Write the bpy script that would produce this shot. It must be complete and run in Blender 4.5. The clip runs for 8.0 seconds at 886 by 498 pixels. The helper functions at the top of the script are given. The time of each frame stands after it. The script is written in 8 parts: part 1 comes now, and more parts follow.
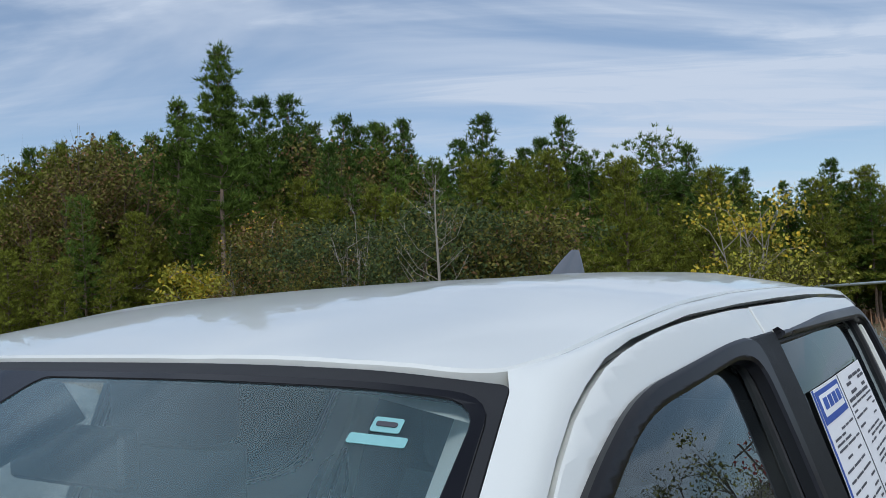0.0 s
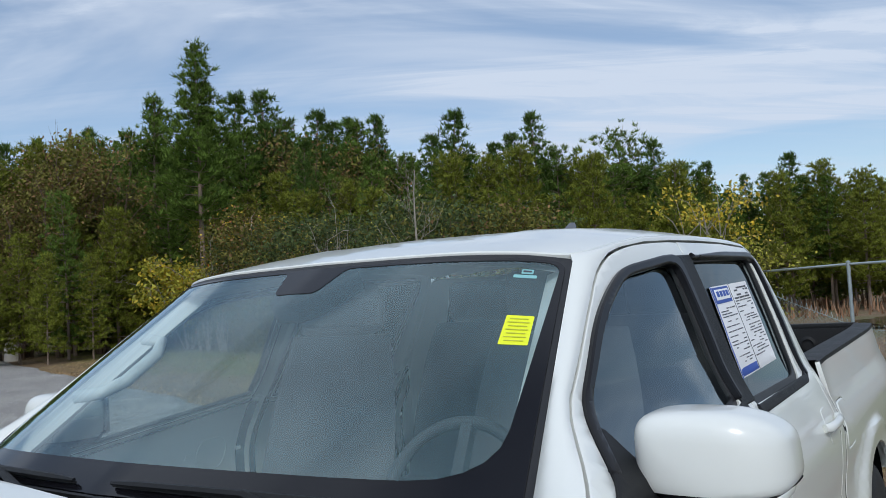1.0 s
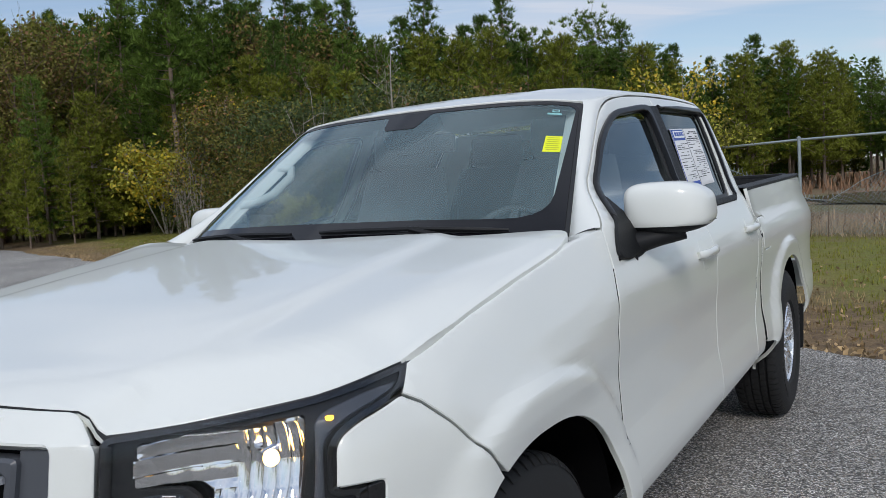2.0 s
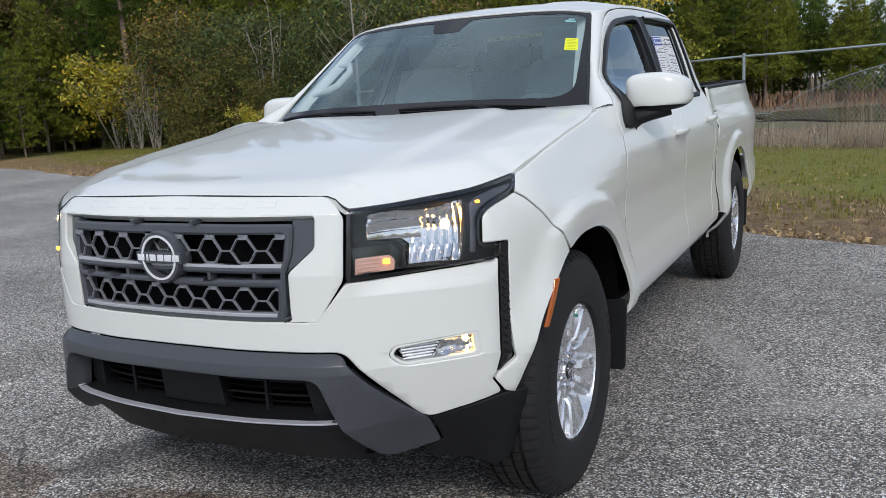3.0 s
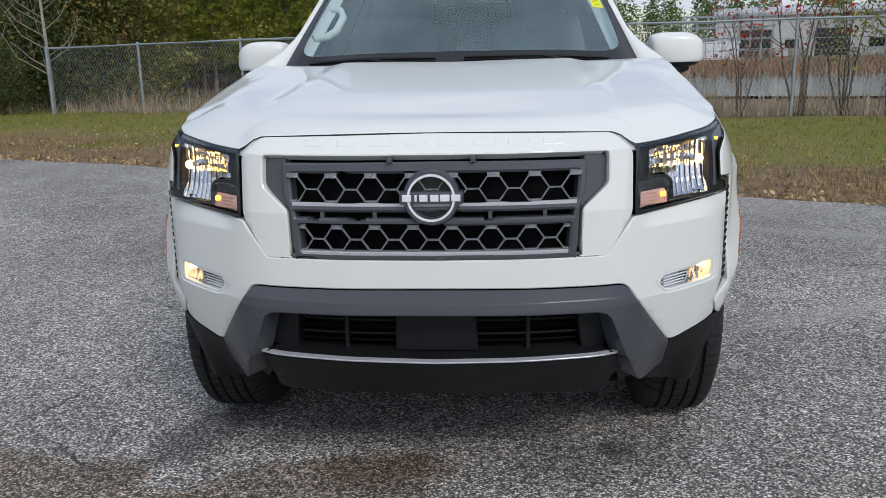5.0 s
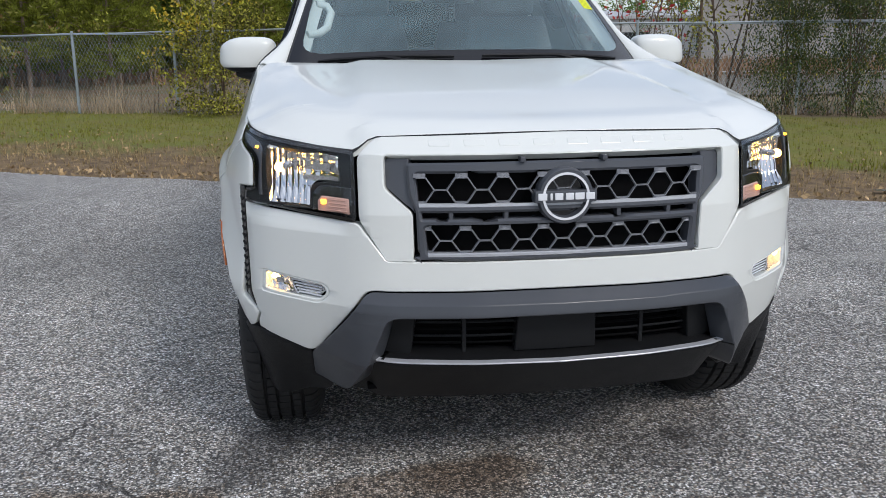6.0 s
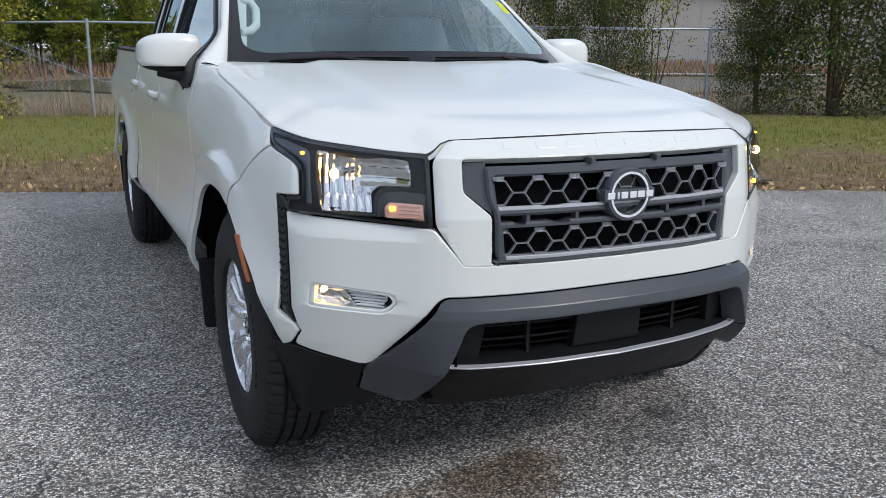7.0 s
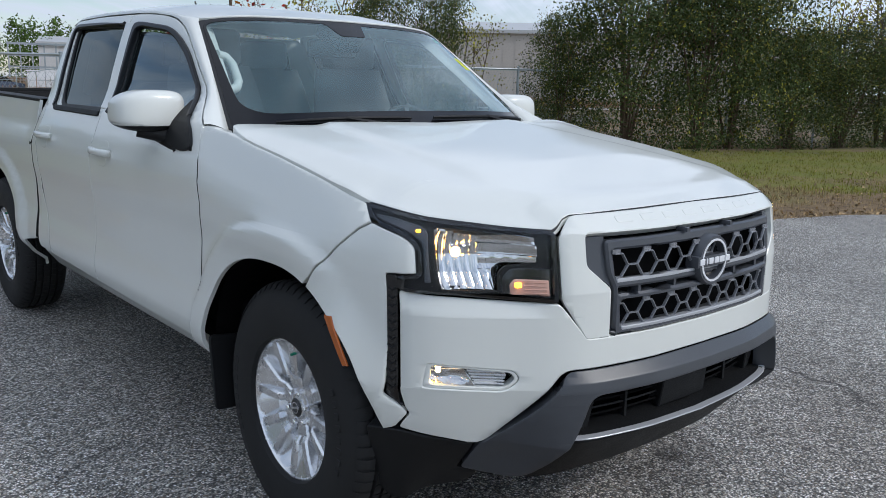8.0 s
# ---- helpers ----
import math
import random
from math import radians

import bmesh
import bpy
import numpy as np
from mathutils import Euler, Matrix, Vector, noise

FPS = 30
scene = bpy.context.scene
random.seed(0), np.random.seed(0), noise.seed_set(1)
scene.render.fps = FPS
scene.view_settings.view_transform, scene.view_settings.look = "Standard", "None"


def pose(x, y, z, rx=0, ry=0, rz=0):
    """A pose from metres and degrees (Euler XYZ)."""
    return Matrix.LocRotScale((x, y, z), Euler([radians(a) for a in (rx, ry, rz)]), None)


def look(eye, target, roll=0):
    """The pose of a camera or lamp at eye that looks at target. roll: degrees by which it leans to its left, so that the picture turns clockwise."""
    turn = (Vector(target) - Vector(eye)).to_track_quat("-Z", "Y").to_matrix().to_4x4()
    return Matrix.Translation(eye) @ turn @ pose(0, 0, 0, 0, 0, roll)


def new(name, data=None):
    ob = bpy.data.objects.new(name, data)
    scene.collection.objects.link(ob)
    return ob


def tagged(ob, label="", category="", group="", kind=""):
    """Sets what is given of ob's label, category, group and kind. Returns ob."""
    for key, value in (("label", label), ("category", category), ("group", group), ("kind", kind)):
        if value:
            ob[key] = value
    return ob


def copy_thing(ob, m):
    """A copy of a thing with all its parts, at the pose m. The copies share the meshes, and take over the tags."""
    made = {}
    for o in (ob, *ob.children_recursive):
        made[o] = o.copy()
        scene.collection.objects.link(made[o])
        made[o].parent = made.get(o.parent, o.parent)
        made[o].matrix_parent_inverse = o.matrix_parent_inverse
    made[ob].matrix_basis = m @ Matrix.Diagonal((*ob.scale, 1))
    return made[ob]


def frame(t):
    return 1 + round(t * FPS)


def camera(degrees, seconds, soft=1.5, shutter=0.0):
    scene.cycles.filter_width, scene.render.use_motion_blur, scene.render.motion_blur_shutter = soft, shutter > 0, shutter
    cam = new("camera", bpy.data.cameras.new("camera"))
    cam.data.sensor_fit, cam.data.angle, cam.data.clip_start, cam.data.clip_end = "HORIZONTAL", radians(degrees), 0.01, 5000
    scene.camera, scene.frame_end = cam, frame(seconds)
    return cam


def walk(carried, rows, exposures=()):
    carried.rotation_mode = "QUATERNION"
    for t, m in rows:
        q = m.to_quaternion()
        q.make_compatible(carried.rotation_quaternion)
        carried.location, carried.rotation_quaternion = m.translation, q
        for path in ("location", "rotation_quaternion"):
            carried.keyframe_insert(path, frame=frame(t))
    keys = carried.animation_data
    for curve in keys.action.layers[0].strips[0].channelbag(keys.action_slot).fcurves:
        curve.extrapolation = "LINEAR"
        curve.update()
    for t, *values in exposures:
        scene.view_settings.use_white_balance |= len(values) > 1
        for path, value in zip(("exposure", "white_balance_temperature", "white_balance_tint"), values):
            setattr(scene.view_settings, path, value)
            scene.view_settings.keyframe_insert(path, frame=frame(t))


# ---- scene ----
# World: the truck stands on z = 0 with its front axle on the x axis and its nose towards -y.
cam = camera(55.97, 8.0, soft=0.8)
ROWS = [
    (0, 0.957, 0.585, 1.650, 93.966, 2.801, 35.124),
    (0.5, 1.144, 0.112, 1.584, 93.932, 2.993, 34.125),
    (1, 1.313, -0.420, 1.514, 93.457, 3.315, 32.969),
    (1.5, 1.451, -0.945, 1.421, 89.984, 3.648, 31.797),
    (1.7, 1.513, -1.138, 1.389, 88.004, 3.741, 31.280),
    (2.8, 1.696, -2.210, 1.280, 80.804, 3.551, 28.247),
    (3, 1.673, -2.374, 1.265, 79.769, 3.455, 26.884),
    (3.5, 1.447, -2.657, 1.246, 78.225, 2.746, 21.659),
    (4, 1.053, -2.807, 1.216, 77.671, 1.988, 14.849),
    (4.5, 0.609, -2.827, 1.236, 77.159, 1.513, 9.432),
    (5, 0.179, -2.836, 1.246, 76.815, 1.223, 3.957),
    (6.5, -0.983, -2.691, 1.255, 76.467, 0.054, -16.146),
    (7, -1.364, -2.523, 1.260, 76.557, -0.444, -25.356),
    (7.5, -1.665, -2.233, 1.313, 76.830, -1.073, -33.280),
    (8, -2.044, -2.032, 1.358, 78.820, -1.256, -40.113),
]
walk(cam, [(t, pose(x, y, z, rx, ry, rz)) for t, x, y, z, rx, ry, rz in ROWS],
     exposures=[(0.0, -0.10, 6220, 9), (0.5, 0.02, 6270, 9), (1.0, 0.03, 6330, 9), (1.6, -0.08, 6480, 10), (2.8, 0.10, 6620, 12), (5.0, 0.06, 6600, 12), (6.5, 0.18, 6580, 12), (7.5, 0.17, 6420, 11), (8.0, 0.05, 6350, 10)])

# ---- light ----
SUN_AZ, SUN_EL = radians(148), radians(39)      # azimuth from +y towards +x, and height
world = bpy.data.worlds.new("sky")
scene.world = world
world.use_nodes = True
wn, wl = world.node_tree.nodes, world.node_tree.links
wn.clear()
w_out = wn.new("ShaderNodeOutputWorld")
w_bg = wn.new("ShaderNodeBackground")
w_sky = wn.new("ShaderNodeTexSky")
w_sky.sky_type, w_sky.sun_disc = "NISHITA", False
w_sky.sun_elevation, w_sky.sun_rotation = SUN_EL, SUN_AZ
w_sky.air_density, w_sky.dust_density, w_sky.ozone_density = 1.0, 0.4, 2.0
w_bg.inputs["Strength"].default_value = 0.108
# cirrus on a flat layer overhead, drawn out along the wind: a broad veil and finer wisps
def w_math(op, a, b=None):
    m = wn.new("ShaderNodeMath")
    m.operation = op
    for k, v in enumerate((a, b)):
        if isinstance(v, (int, float)):
            m.inputs[k].default_value = v
        elif v is not None:
            wl.new(v, m.inputs[k])
    return m.outputs[0]


def w_noise(rot, scale, shift, size, detail, rough, warp, lo, hi):
    mp = wn.new("ShaderNodeMapping")
    mp.vector_type = "TEXTURE"
    mp.inputs["Rotation"].default_value = (0.0, 0.0, radians(rot))
    mp.inputs["Scale"].default_value, mp.inputs["Location"].default_value = (*scale, 1.0), (*shift, 0.0)
    wl.new(w_flat.outputs[0], mp.inputs["Vector"])
    nz = wn.new("ShaderNodeTexNoise")
    nz.inputs["Scale"].default_value, nz.inputs["Detail"].default_value = size, detail
    nz.inputs["Roughness"].default_value, nz.inputs["Distortion"].default_value = rough, warp
    wl.new(mp.outputs["Vector"], nz.inputs["Vector"])
    r = wn.new("ShaderNodeMapRange")
    r.interpolation_type = "SMOOTHSTEP"
    r.inputs["From Min"].default_value, r.inputs["From Max"].default_value = lo, hi
    wl.new(nz.outputs["Fac"], r.inputs["Value"])
    return r.outputs["Result"]


w_co = wn.new("ShaderNodeTexCoord")
w_sep = wn.new("ShaderNodeSeparateXYZ")
wl.new(w_co.outputs["Generated"], w_sep.inputs[0])
w_den = w_math("ADD", w_math("MAXIMUM", w_sep.outputs["Z"], 0.0), 0.16)
w_flat = wn.new("ShaderNodeCombineXYZ")
wl.new(w_math("DIVIDE", w_sep.outputs["X"], w_den), w_flat.inputs[0])
wl.new(w_math("DIVIDE", w_sep.outputs["Y"], w_den), w_flat.inputs[1])
w_veils = w_noise(30, (1.7, 0.80), (3.1, 1.7), 1.0, 6.0, 0.52, 0.9, 0.40, 0.60)
w_wisps = w_noise(34, (1.5, 0.26), (0.4, 5.2), 1.0, 10.0, 0.62, 1.1, 0.40, 0.72)
w_cloud = w_math("ADD", w_math("MULTIPLY", w_veils, 0.52), w_math("MULTIPLY", w_math("MULTIPLY", w_wisps, 0.62), w_math("ADD", w_veils, 0.22)))
w_fac = w_math("ADD", w_math("MINIMUM", w_cloud, 0.78), 0.17)
w_mix = wn.new("ShaderNodeMixRGB")
# the veil of cloud glows towards the sun
w_dot = wn.new("ShaderNodeVectorMath")
w_dot.operation = "DOT_PRODUCT"
w_dot.inputs[1].default_value = (math.sin(SUN_AZ) * math.cos(SUN_EL), math.cos(SUN_AZ) * math.cos(SUN_EL), math.sin(SUN_EL))
wl.new(w_co.outputs["Generated"], w_dot.inputs[0])
w_rng = wn.new("ShaderNodeMapRange")
w_rng.interpolation_type = "SMOOTHSTEP"
socket_in = w_rng.inputs
socket_in["From Min"].default_value, socket_in["From Max"].default_value = -0.75, 1.0
socket_in["To Min"].default_value, socket_in["To Max"].default_value = 1.0, 1.5
wl.new(w_dot.outputs["Value"], w_rng.inputs["Value"])
w_veil = wn.new("ShaderNodeMixRGB")
w_veil.blend_type = "MULTIPLY"
w_veil.inputs["Fac"].default_value = 1.0
w_veil.inputs["Color1"].default_value = (5.7, 6.35, 7.45, 1)
wl.new(w_rng.outputs["Result"], w_veil.inputs["Color2"])
wl.new(w_veil.outputs["Color"], w_mix.inputs["Color2"])
wl.new(w_fac, w_mix.inputs["Fac"])
wl.new(w_sky.outputs["Color"], w_mix.inputs["Color1"])
wl.new(w_mix.outputs["Color"], w_bg.inputs["Color"])
wl.new(w_bg.outputs["Background"], w_out.inputs["Surface"])

sun = new("sun", bpy.data.lights.new("sun", "SUN"))
sun.data.energy, sun.data.angle, sun.data.color = 1.5, radians(16), (1.0, 0.97, 0.93)
sun.matrix_world = look((0, 0, 0), (-math.sin(SUN_AZ) * math.cos(SUN_EL), -math.cos(SUN_AZ) * math.cos(SUN_EL), -math.sin(SUN_EL)))

# ---- materials ----


def socket(b, name, value):
    b.inputs[name].default_value = value


def mat(name, colour, rough=0.5, metal=0.0, vary=0.12, scale=8.0, fine=120.0, bump=0.0, bump_scale=200.0, second=None, mix_scale=2.0,
        lo=0.42, hi=0.62, coat=0.0, spec=0.5, piece=0.0, island=0.0, rough_vary=0.06, sheen=0.0, translucent=0.0):
    """Principled material: base colour broken up at two scales, an optional second colour in patches, fine relief."""
    m = bpy.data.materials.new(name)
    m.use_nodes = True
    n, l = m.node_tree.nodes, m.node_tree.links
    b = n["Principled BSDF"]
    socket(b, "Metallic", metal)
    socket(b, "Coat Weight", coat)
    socket(b, "Coat Roughness", 0.03)
    socket(b, "Specular IOR Level", spec)
    co = n.new("ShaderNodeTexCoord")
    big = n.new("ShaderNodeTexNoise")
    socket(big, "Scale", scale), socket(big, "Detail", 4.0)
    tiny = n.new("ShaderNodeTexNoise")
    socket(tiny, "Scale", fine), socket(tiny, "Detail", 3.0)
    l.new(co.outputs["Object"], big.inputs["Vector"])
    l.new(co.outputs["Object"], tiny.inputs["Vector"])
    rgb = n.new("ShaderNodeRGB")
    rgb.outputs[0].default_value = (*colour, 1)
    colour_out = rgb.outputs[0]
    if second:
        patch = n.new("ShaderNodeTexNoise")
        socket(patch, "Scale", mix_scale), socket(patch, "Detail", 5.0), socket(patch, "Roughness", 0.6)
        l.new(co.outputs["Object"], patch.inputs["Vector"])
        ramp = n.new("ShaderNodeMapRange")
        socket(ramp, "From Min", lo), socket(ramp, "From Max", hi)
        l.new(patch.outputs["Fac"], ramp.inputs["Value"])
        two = n.new("ShaderNodeMixRGB")
        two.inputs["Color2"].default_value = (*second, 1)
        l.new(ramp.outputs["Result"], two.inputs["Fac"])
        l.new(colour_out, two.inputs["Color1"])
        colour_out = two.outputs["Color"]
    add = n.new("ShaderNodeMath")
    add.operation = "ADD"
    l.new(big.outputs["Fac"], add.inputs[0])
    l.new(tiny.outputs["Fac"], add.inputs[1])
    span = n.new("ShaderNodeMapRange")
    socket(span, "From Min", 0.6), socket(span, "From Max", 1.4), socket(span, "To Min", 1 - vary), socket(span, "To Max", 1 + vary)
    l.new(add.outputs[0], span.inputs["Value"])
    value = span.outputs["Result"]
    for amount, node, out in ((piece, "ShaderNodeObjectInfo", "Random"), (island, "ShaderNodeNewGeometry", "Random Per Island")):
        if amount:
            info = n.new(node)
            r = n.new("ShaderNodeMapRange")
            socket(r, "To Min", 1 - amount), socket(r, "To Max", 1 + amount)
            l.new(info.outputs[out], r.inputs["Value"])
            mul = n.new("ShaderNodeMath")
            mul.operation = "MULTIPLY"
            l.new(value, mul.inputs[0])
            l.new(r.outputs["Result"], mul.inputs[1])
            value = mul.outputs[0]
    hsv = n.new("ShaderNodeHueSaturation")
    l.new(value, hsv.inputs["Value"])
    l.new(colour_out, hsv.inputs["Color"])
    l.new(hsv.outputs["Color"], b.inputs["Base Color"])
    rv = n.new("ShaderNodeMapRange")
    socket(rv, "To Min", max(0.02, rough - rough_vary)), socket(rv, "To Max", min(1.0, rough + rough_vary))
    l.new(big.outputs["Fac"], rv.inputs["Value"])
    l.new(rv.outputs["Result"], b.inputs["Roughness"])
    if bump:
        bn = n.new("ShaderNodeTexNoise")
        socket(bn, "Scale", bump_scale), socket(bn, "Detail", 2.0)
        l.new(co.outputs["Object"], bn.inputs["Vector"])
        bp = n.new("ShaderNodeBump")
        socket(bp, "Strength", bump), socket(bp, "Distance", 0.01)
        l.new(bn.outputs["Fac"], bp.inputs["Height"])
        l.new(bp.outputs["Normal"], b.inputs["Normal"])
    if translucent:
        tr = n.new("ShaderNodeBsdfTranslucent")
        l.new(hsv.outputs["Color"], tr.inputs["Color"])
        mx = n.new("ShaderNodeMixShader")
        socket(mx, "Fac", translucent)
        l.new(b.outputs["BSDF"], mx.inputs[1])
        l.new(tr.outputs["BSDF"], mx.inputs[2])
        l.new(mx.outputs["Shader"], n["Material Output"].inputs["Surface"])
    return m


def glass_mat(name, tint, rough=0.0, clear=0.8, haze_mix=0.0, gloss=1.9):
    """A thin pane: clear tinted transmission with a mirror coat by Fresnel."""
    m = bpy.data.materials.new(name)
    m.use_nodes = True
    n, l = m.node_tree.nodes, m.node_tree.links
    n.remove(n["Principled BSDF"])
    t = n.new("ShaderNodeBsdfTransparent")
    t.inputs["Color"].default_value = (*[c * clear for c in tint], 1)
    g = n.new("ShaderNodeBsdfGlossy")
    socket(g, "Roughness", rough)
    g.inputs["Color"].default_value = (0.86, 0.97, 1.0, 1)
    f = n.new("ShaderNodeLayerWeight")
    socket(f, "Blend", 0.5)
    p5 = n.new("ShaderNodeMath")
    p5.operation = "POWER"
    p5.inputs[1].default_value = 4.6
    l.new(f.outputs["Facing"], p5.inputs[0])
    base = n.new("ShaderNodeMath")
    base.operation = "MULTIPLY_ADD"
    base.inputs[1].default_value, base.inputs[2].default_value = 0.93, 0.046
    l.new(p5.outputs[0], base.inputs[0])
    k = n.new("ShaderNodeMath")         # both faces of the pane reflect
    k.operation, k.use_clamp = "MULTIPLY", True
    k.inputs[1].default_value = gloss
    l.new(base.outputs[0], k.inputs[0])
    mx = n.new("ShaderNodeMixShader")
    l.new(k.outputs[0], mx.inputs["Fac"])
    if haze_mix:                            # teal haze painted into the pane for the sky's pale veil
        haze = n.new("ShaderNodeBsdfDiffuse")
        haze.inputs["Color"].default_value = (0.36, 0.62, 0.68, 1)
        nz = n.new("ShaderNodeTexNoise")
        socket(nz, "Scale", 3.5), socket(nz, "Detail", 5.0)
        nr = n.new("ShaderNodeMapRange")
        socket(nr, "From Min", 0.3), socket(nr, "From Max", 0.7), socket(nr, "To Min", haze_mix * 0.6), socket(nr, "To Max", haze_mix * 1.4)
        l.new(nz.outputs["Fac"], nr.inputs["Value"])
        dm = n.new("ShaderNodeMixShader")
        l.new(nr.outputs["Result"], dm.inputs["Fac"])
        l.new(t.outputs["BSDF"], dm.inputs[1])
        l.new(haze.outputs["BSDF"], dm.inputs[2])
        t = dm
    l.new(t.outputs[0], mx.inputs[1])
    l.new(g.outputs["BSDF"], mx.inputs[2])
    l.new(mx.outputs["Shader"], n["Material Output"].inputs["Surface"])
    return m


def glow_mat(name, colour, strength):
    m = bpy.data.materials.new(name)
    m.use_nodes = True
    b = m.node_tree.nodes["Principled BSDF"]
    socket(b, "Base Color", (*colour, 1))
    socket(b, "Emission Color", (*colour, 1))
    socket(b, "Emission Strength", strength)
    return m


PAINT = mat("white_paint", (0.735, 0.748, 0.705), 0.34, vary=0.012, scale=3, fine=900, coat=0.7, rough_vary=0.04)
BLACK_PLASTIC = mat("black_textured_plastic", (0.009, 0.0095, 0.0105), 0.55, spec=0.28, vary=0.2, scale=14, fine=500, bump=0.15, bump_scale=900, rough_vary=0.1)
GREY_PLASTIC = mat("dark_grey_satin_plastic", (0.066, 0.071, 0.082), 0.34, vary=0.08, scale=9, fine=600, bump=0.04, bump_scale=900)
GUARD_PLASTIC = mat("charcoal_satin_plastic", (0.050, 0.054, 0.062), 0.32, vary=0.1, scale=9, fine=600, bump=0.04, bump_scale=900)
SILVER_PLASTIC = mat("light_grey_satin_trim", (0.44, 0.45, 0.47), 0.3, metal=0.2, vary=0.06)
GLOSS_BLACK = mat("gloss_black_plastic", (0.008, 0.008, 0.009), 0.12, vary=0.15, spec=0.5, coat=0.4)
# near-black for hidden parts and for shade painted into gaps and openings
VOID = mat("dark_interior_and_shade", (0.003, 0.003, 0.0035), 0.7, vary=0.25, spec=0.08)
RUBBER = mat("tyre_rubber", (0.010, 0.010, 0.0105), 0.75, vary=0.22, scale=12, fine=220, bump=0.12, bump_scale=300, rough_vary=0.1)
VISOR = mat("smoked_black_plastic", (0.010, 0.010, 0.012), 0.3, vary=0.1, spec=0.22)
SEAL = mat("black_rubber_seal", (0.01, 0.01, 0.011), 0.5, vary=0.15)
ALLOY = mat("silver_painted_alloy", (0.74, 0.75, 0.77), 0.26, metal=0.8, vary=0.06, scale=20, rough_vary=0.08, coat=0.5)
STEEL = mat("brushed_dark_steel", (0.12, 0.12, 0.12), 0.45, metal=0.8, vary=0.2)
BRIGHT = mat("bright_silver_finish", (0.80, 0.81, 0.83), 0.25, metal=0.12, vary=0.03)
CHROME = mat("chrome", (0.8, 0.8, 0.82), 0.08, metal=1.0, vary=0.03, rough_vary=0.03)
REFLECTOR = mat("faceted_reflector", (0.76, 0.75, 0.73), 0.06, metal=1.0, vary=0.04, rough_vary=0.03)
SIGNAL = mat("pink_clear_lens", (0.62, 0.36, 0.28), 0.2, vary=0.1, coat=0.6)
DARK_AMBER = mat("amber_marker", (0.42, 0.10, 0.012), 0.25, vary=0.1, coat=0.5)
SEAT = mat("charcoal_cloth", (0.11, 0.115, 0.12), 0.9, vary=0.2, fine=400, bump=0.2, bump_scale=500)
TRIM_LIGHT = mat("pale_grey_headliner_plastic", (0.58, 0.60, 0.58), 0.8, vary=0.06)
DASH = mat("dark_dashboard_plastic", (0.040, 0.042, 0.045), 0.65, vary=0.15)
WINDSCREEN = glass_mat("windscreen_glass", (0.85, 0.95, 0.94), clear=1.0, haze_mix=0.082, gloss=1.35)
SIDE_GLASS = glass_mat("tinted_side_glass", (0.78, 0.86, 0.85), clear=0.80, gloss=1.7)
PRIVACY = glass_mat("privacy_glass", (0.35, 0.38, 0.40), clear=0.14, gloss=0.8)
LENS = glass_mat("clear_lens", (0.97, 0.98, 1.0), clear=0.97, gloss=0.5)
FRIT = mat("black_ceramic_frit", (0.006, 0.006, 0.008), 0.12, vary=0.1, spec=0.30)
PAPER = mat("white_paper", (0.80, 0.80, 0.80), 0.7, vary=0.02)
INK_BLUE = mat("blue_print", (0.03, 0.08, 0.35), 0.6, vary=0.05)
INK = mat("dark_print", (0.06, 0.06, 0.07), 0.6, vary=0.05)
NEON = mat("neon_yellow_sticker", (0.80, 0.86, 0.02), 0.6, vary=0.04)
TEAL = mat("pale_teal_sticker", (0.24, 0.50, 0.50), 0.5, vary=0.05)
LAMP_WARM = glow_mat("warm_bulb", (1.0, 0.47, 0.09), 24.0)
LAMP_AMBER = glow_mat("amber_bulb", (1.0, 0.42, 0.03), 6.0)
LAMP_FOG = glow_mat("fog_bulb", (1.0, 0.52, 0.12), 24.0)

# ---- building helpers ----
from mathutils import geometry


def part(name, bm, material, parent=None, label="", smooth=40, recalc=True):
    """Links a bmesh as one mesh object, under a thing or a part."""
    if recalc:
        bmesh.ops.recalc_face_normals(bm, faces=bm.faces)
    me = bpy.data.meshes.new(name)
    bm.to_mesh(me)
    bm.free()
    for m in material if isinstance(material, (list, tuple)) else (material,):
        me.materials.append(m)
    if smooth:
        me.shade_smooth()
        me.set_sharp_from_angle(angle=radians(smooth))
    ob = new(name, me)
    if parent:
        ob.parent = parent
    if label:
        ob["label"] = label
    return ob


def again(ob, parent, m=None, name=None):
    """Another part on the same mesh."""
    o = new(name or ob.name.split(".")[0], ob.data)
    o.parent = parent
    if m is not None:
        o.matrix_basis = m
    if ob.get("label"):
        o["label"] = ob["label"]
    return o


def thing(name, label, category, group="", kind="", at=None):
    ob = new(name)
    ob.empty_display_size = 0.1
    if at is not None:
        ob.matrix_basis = at
    return tagged(ob, label, category, group, kind)


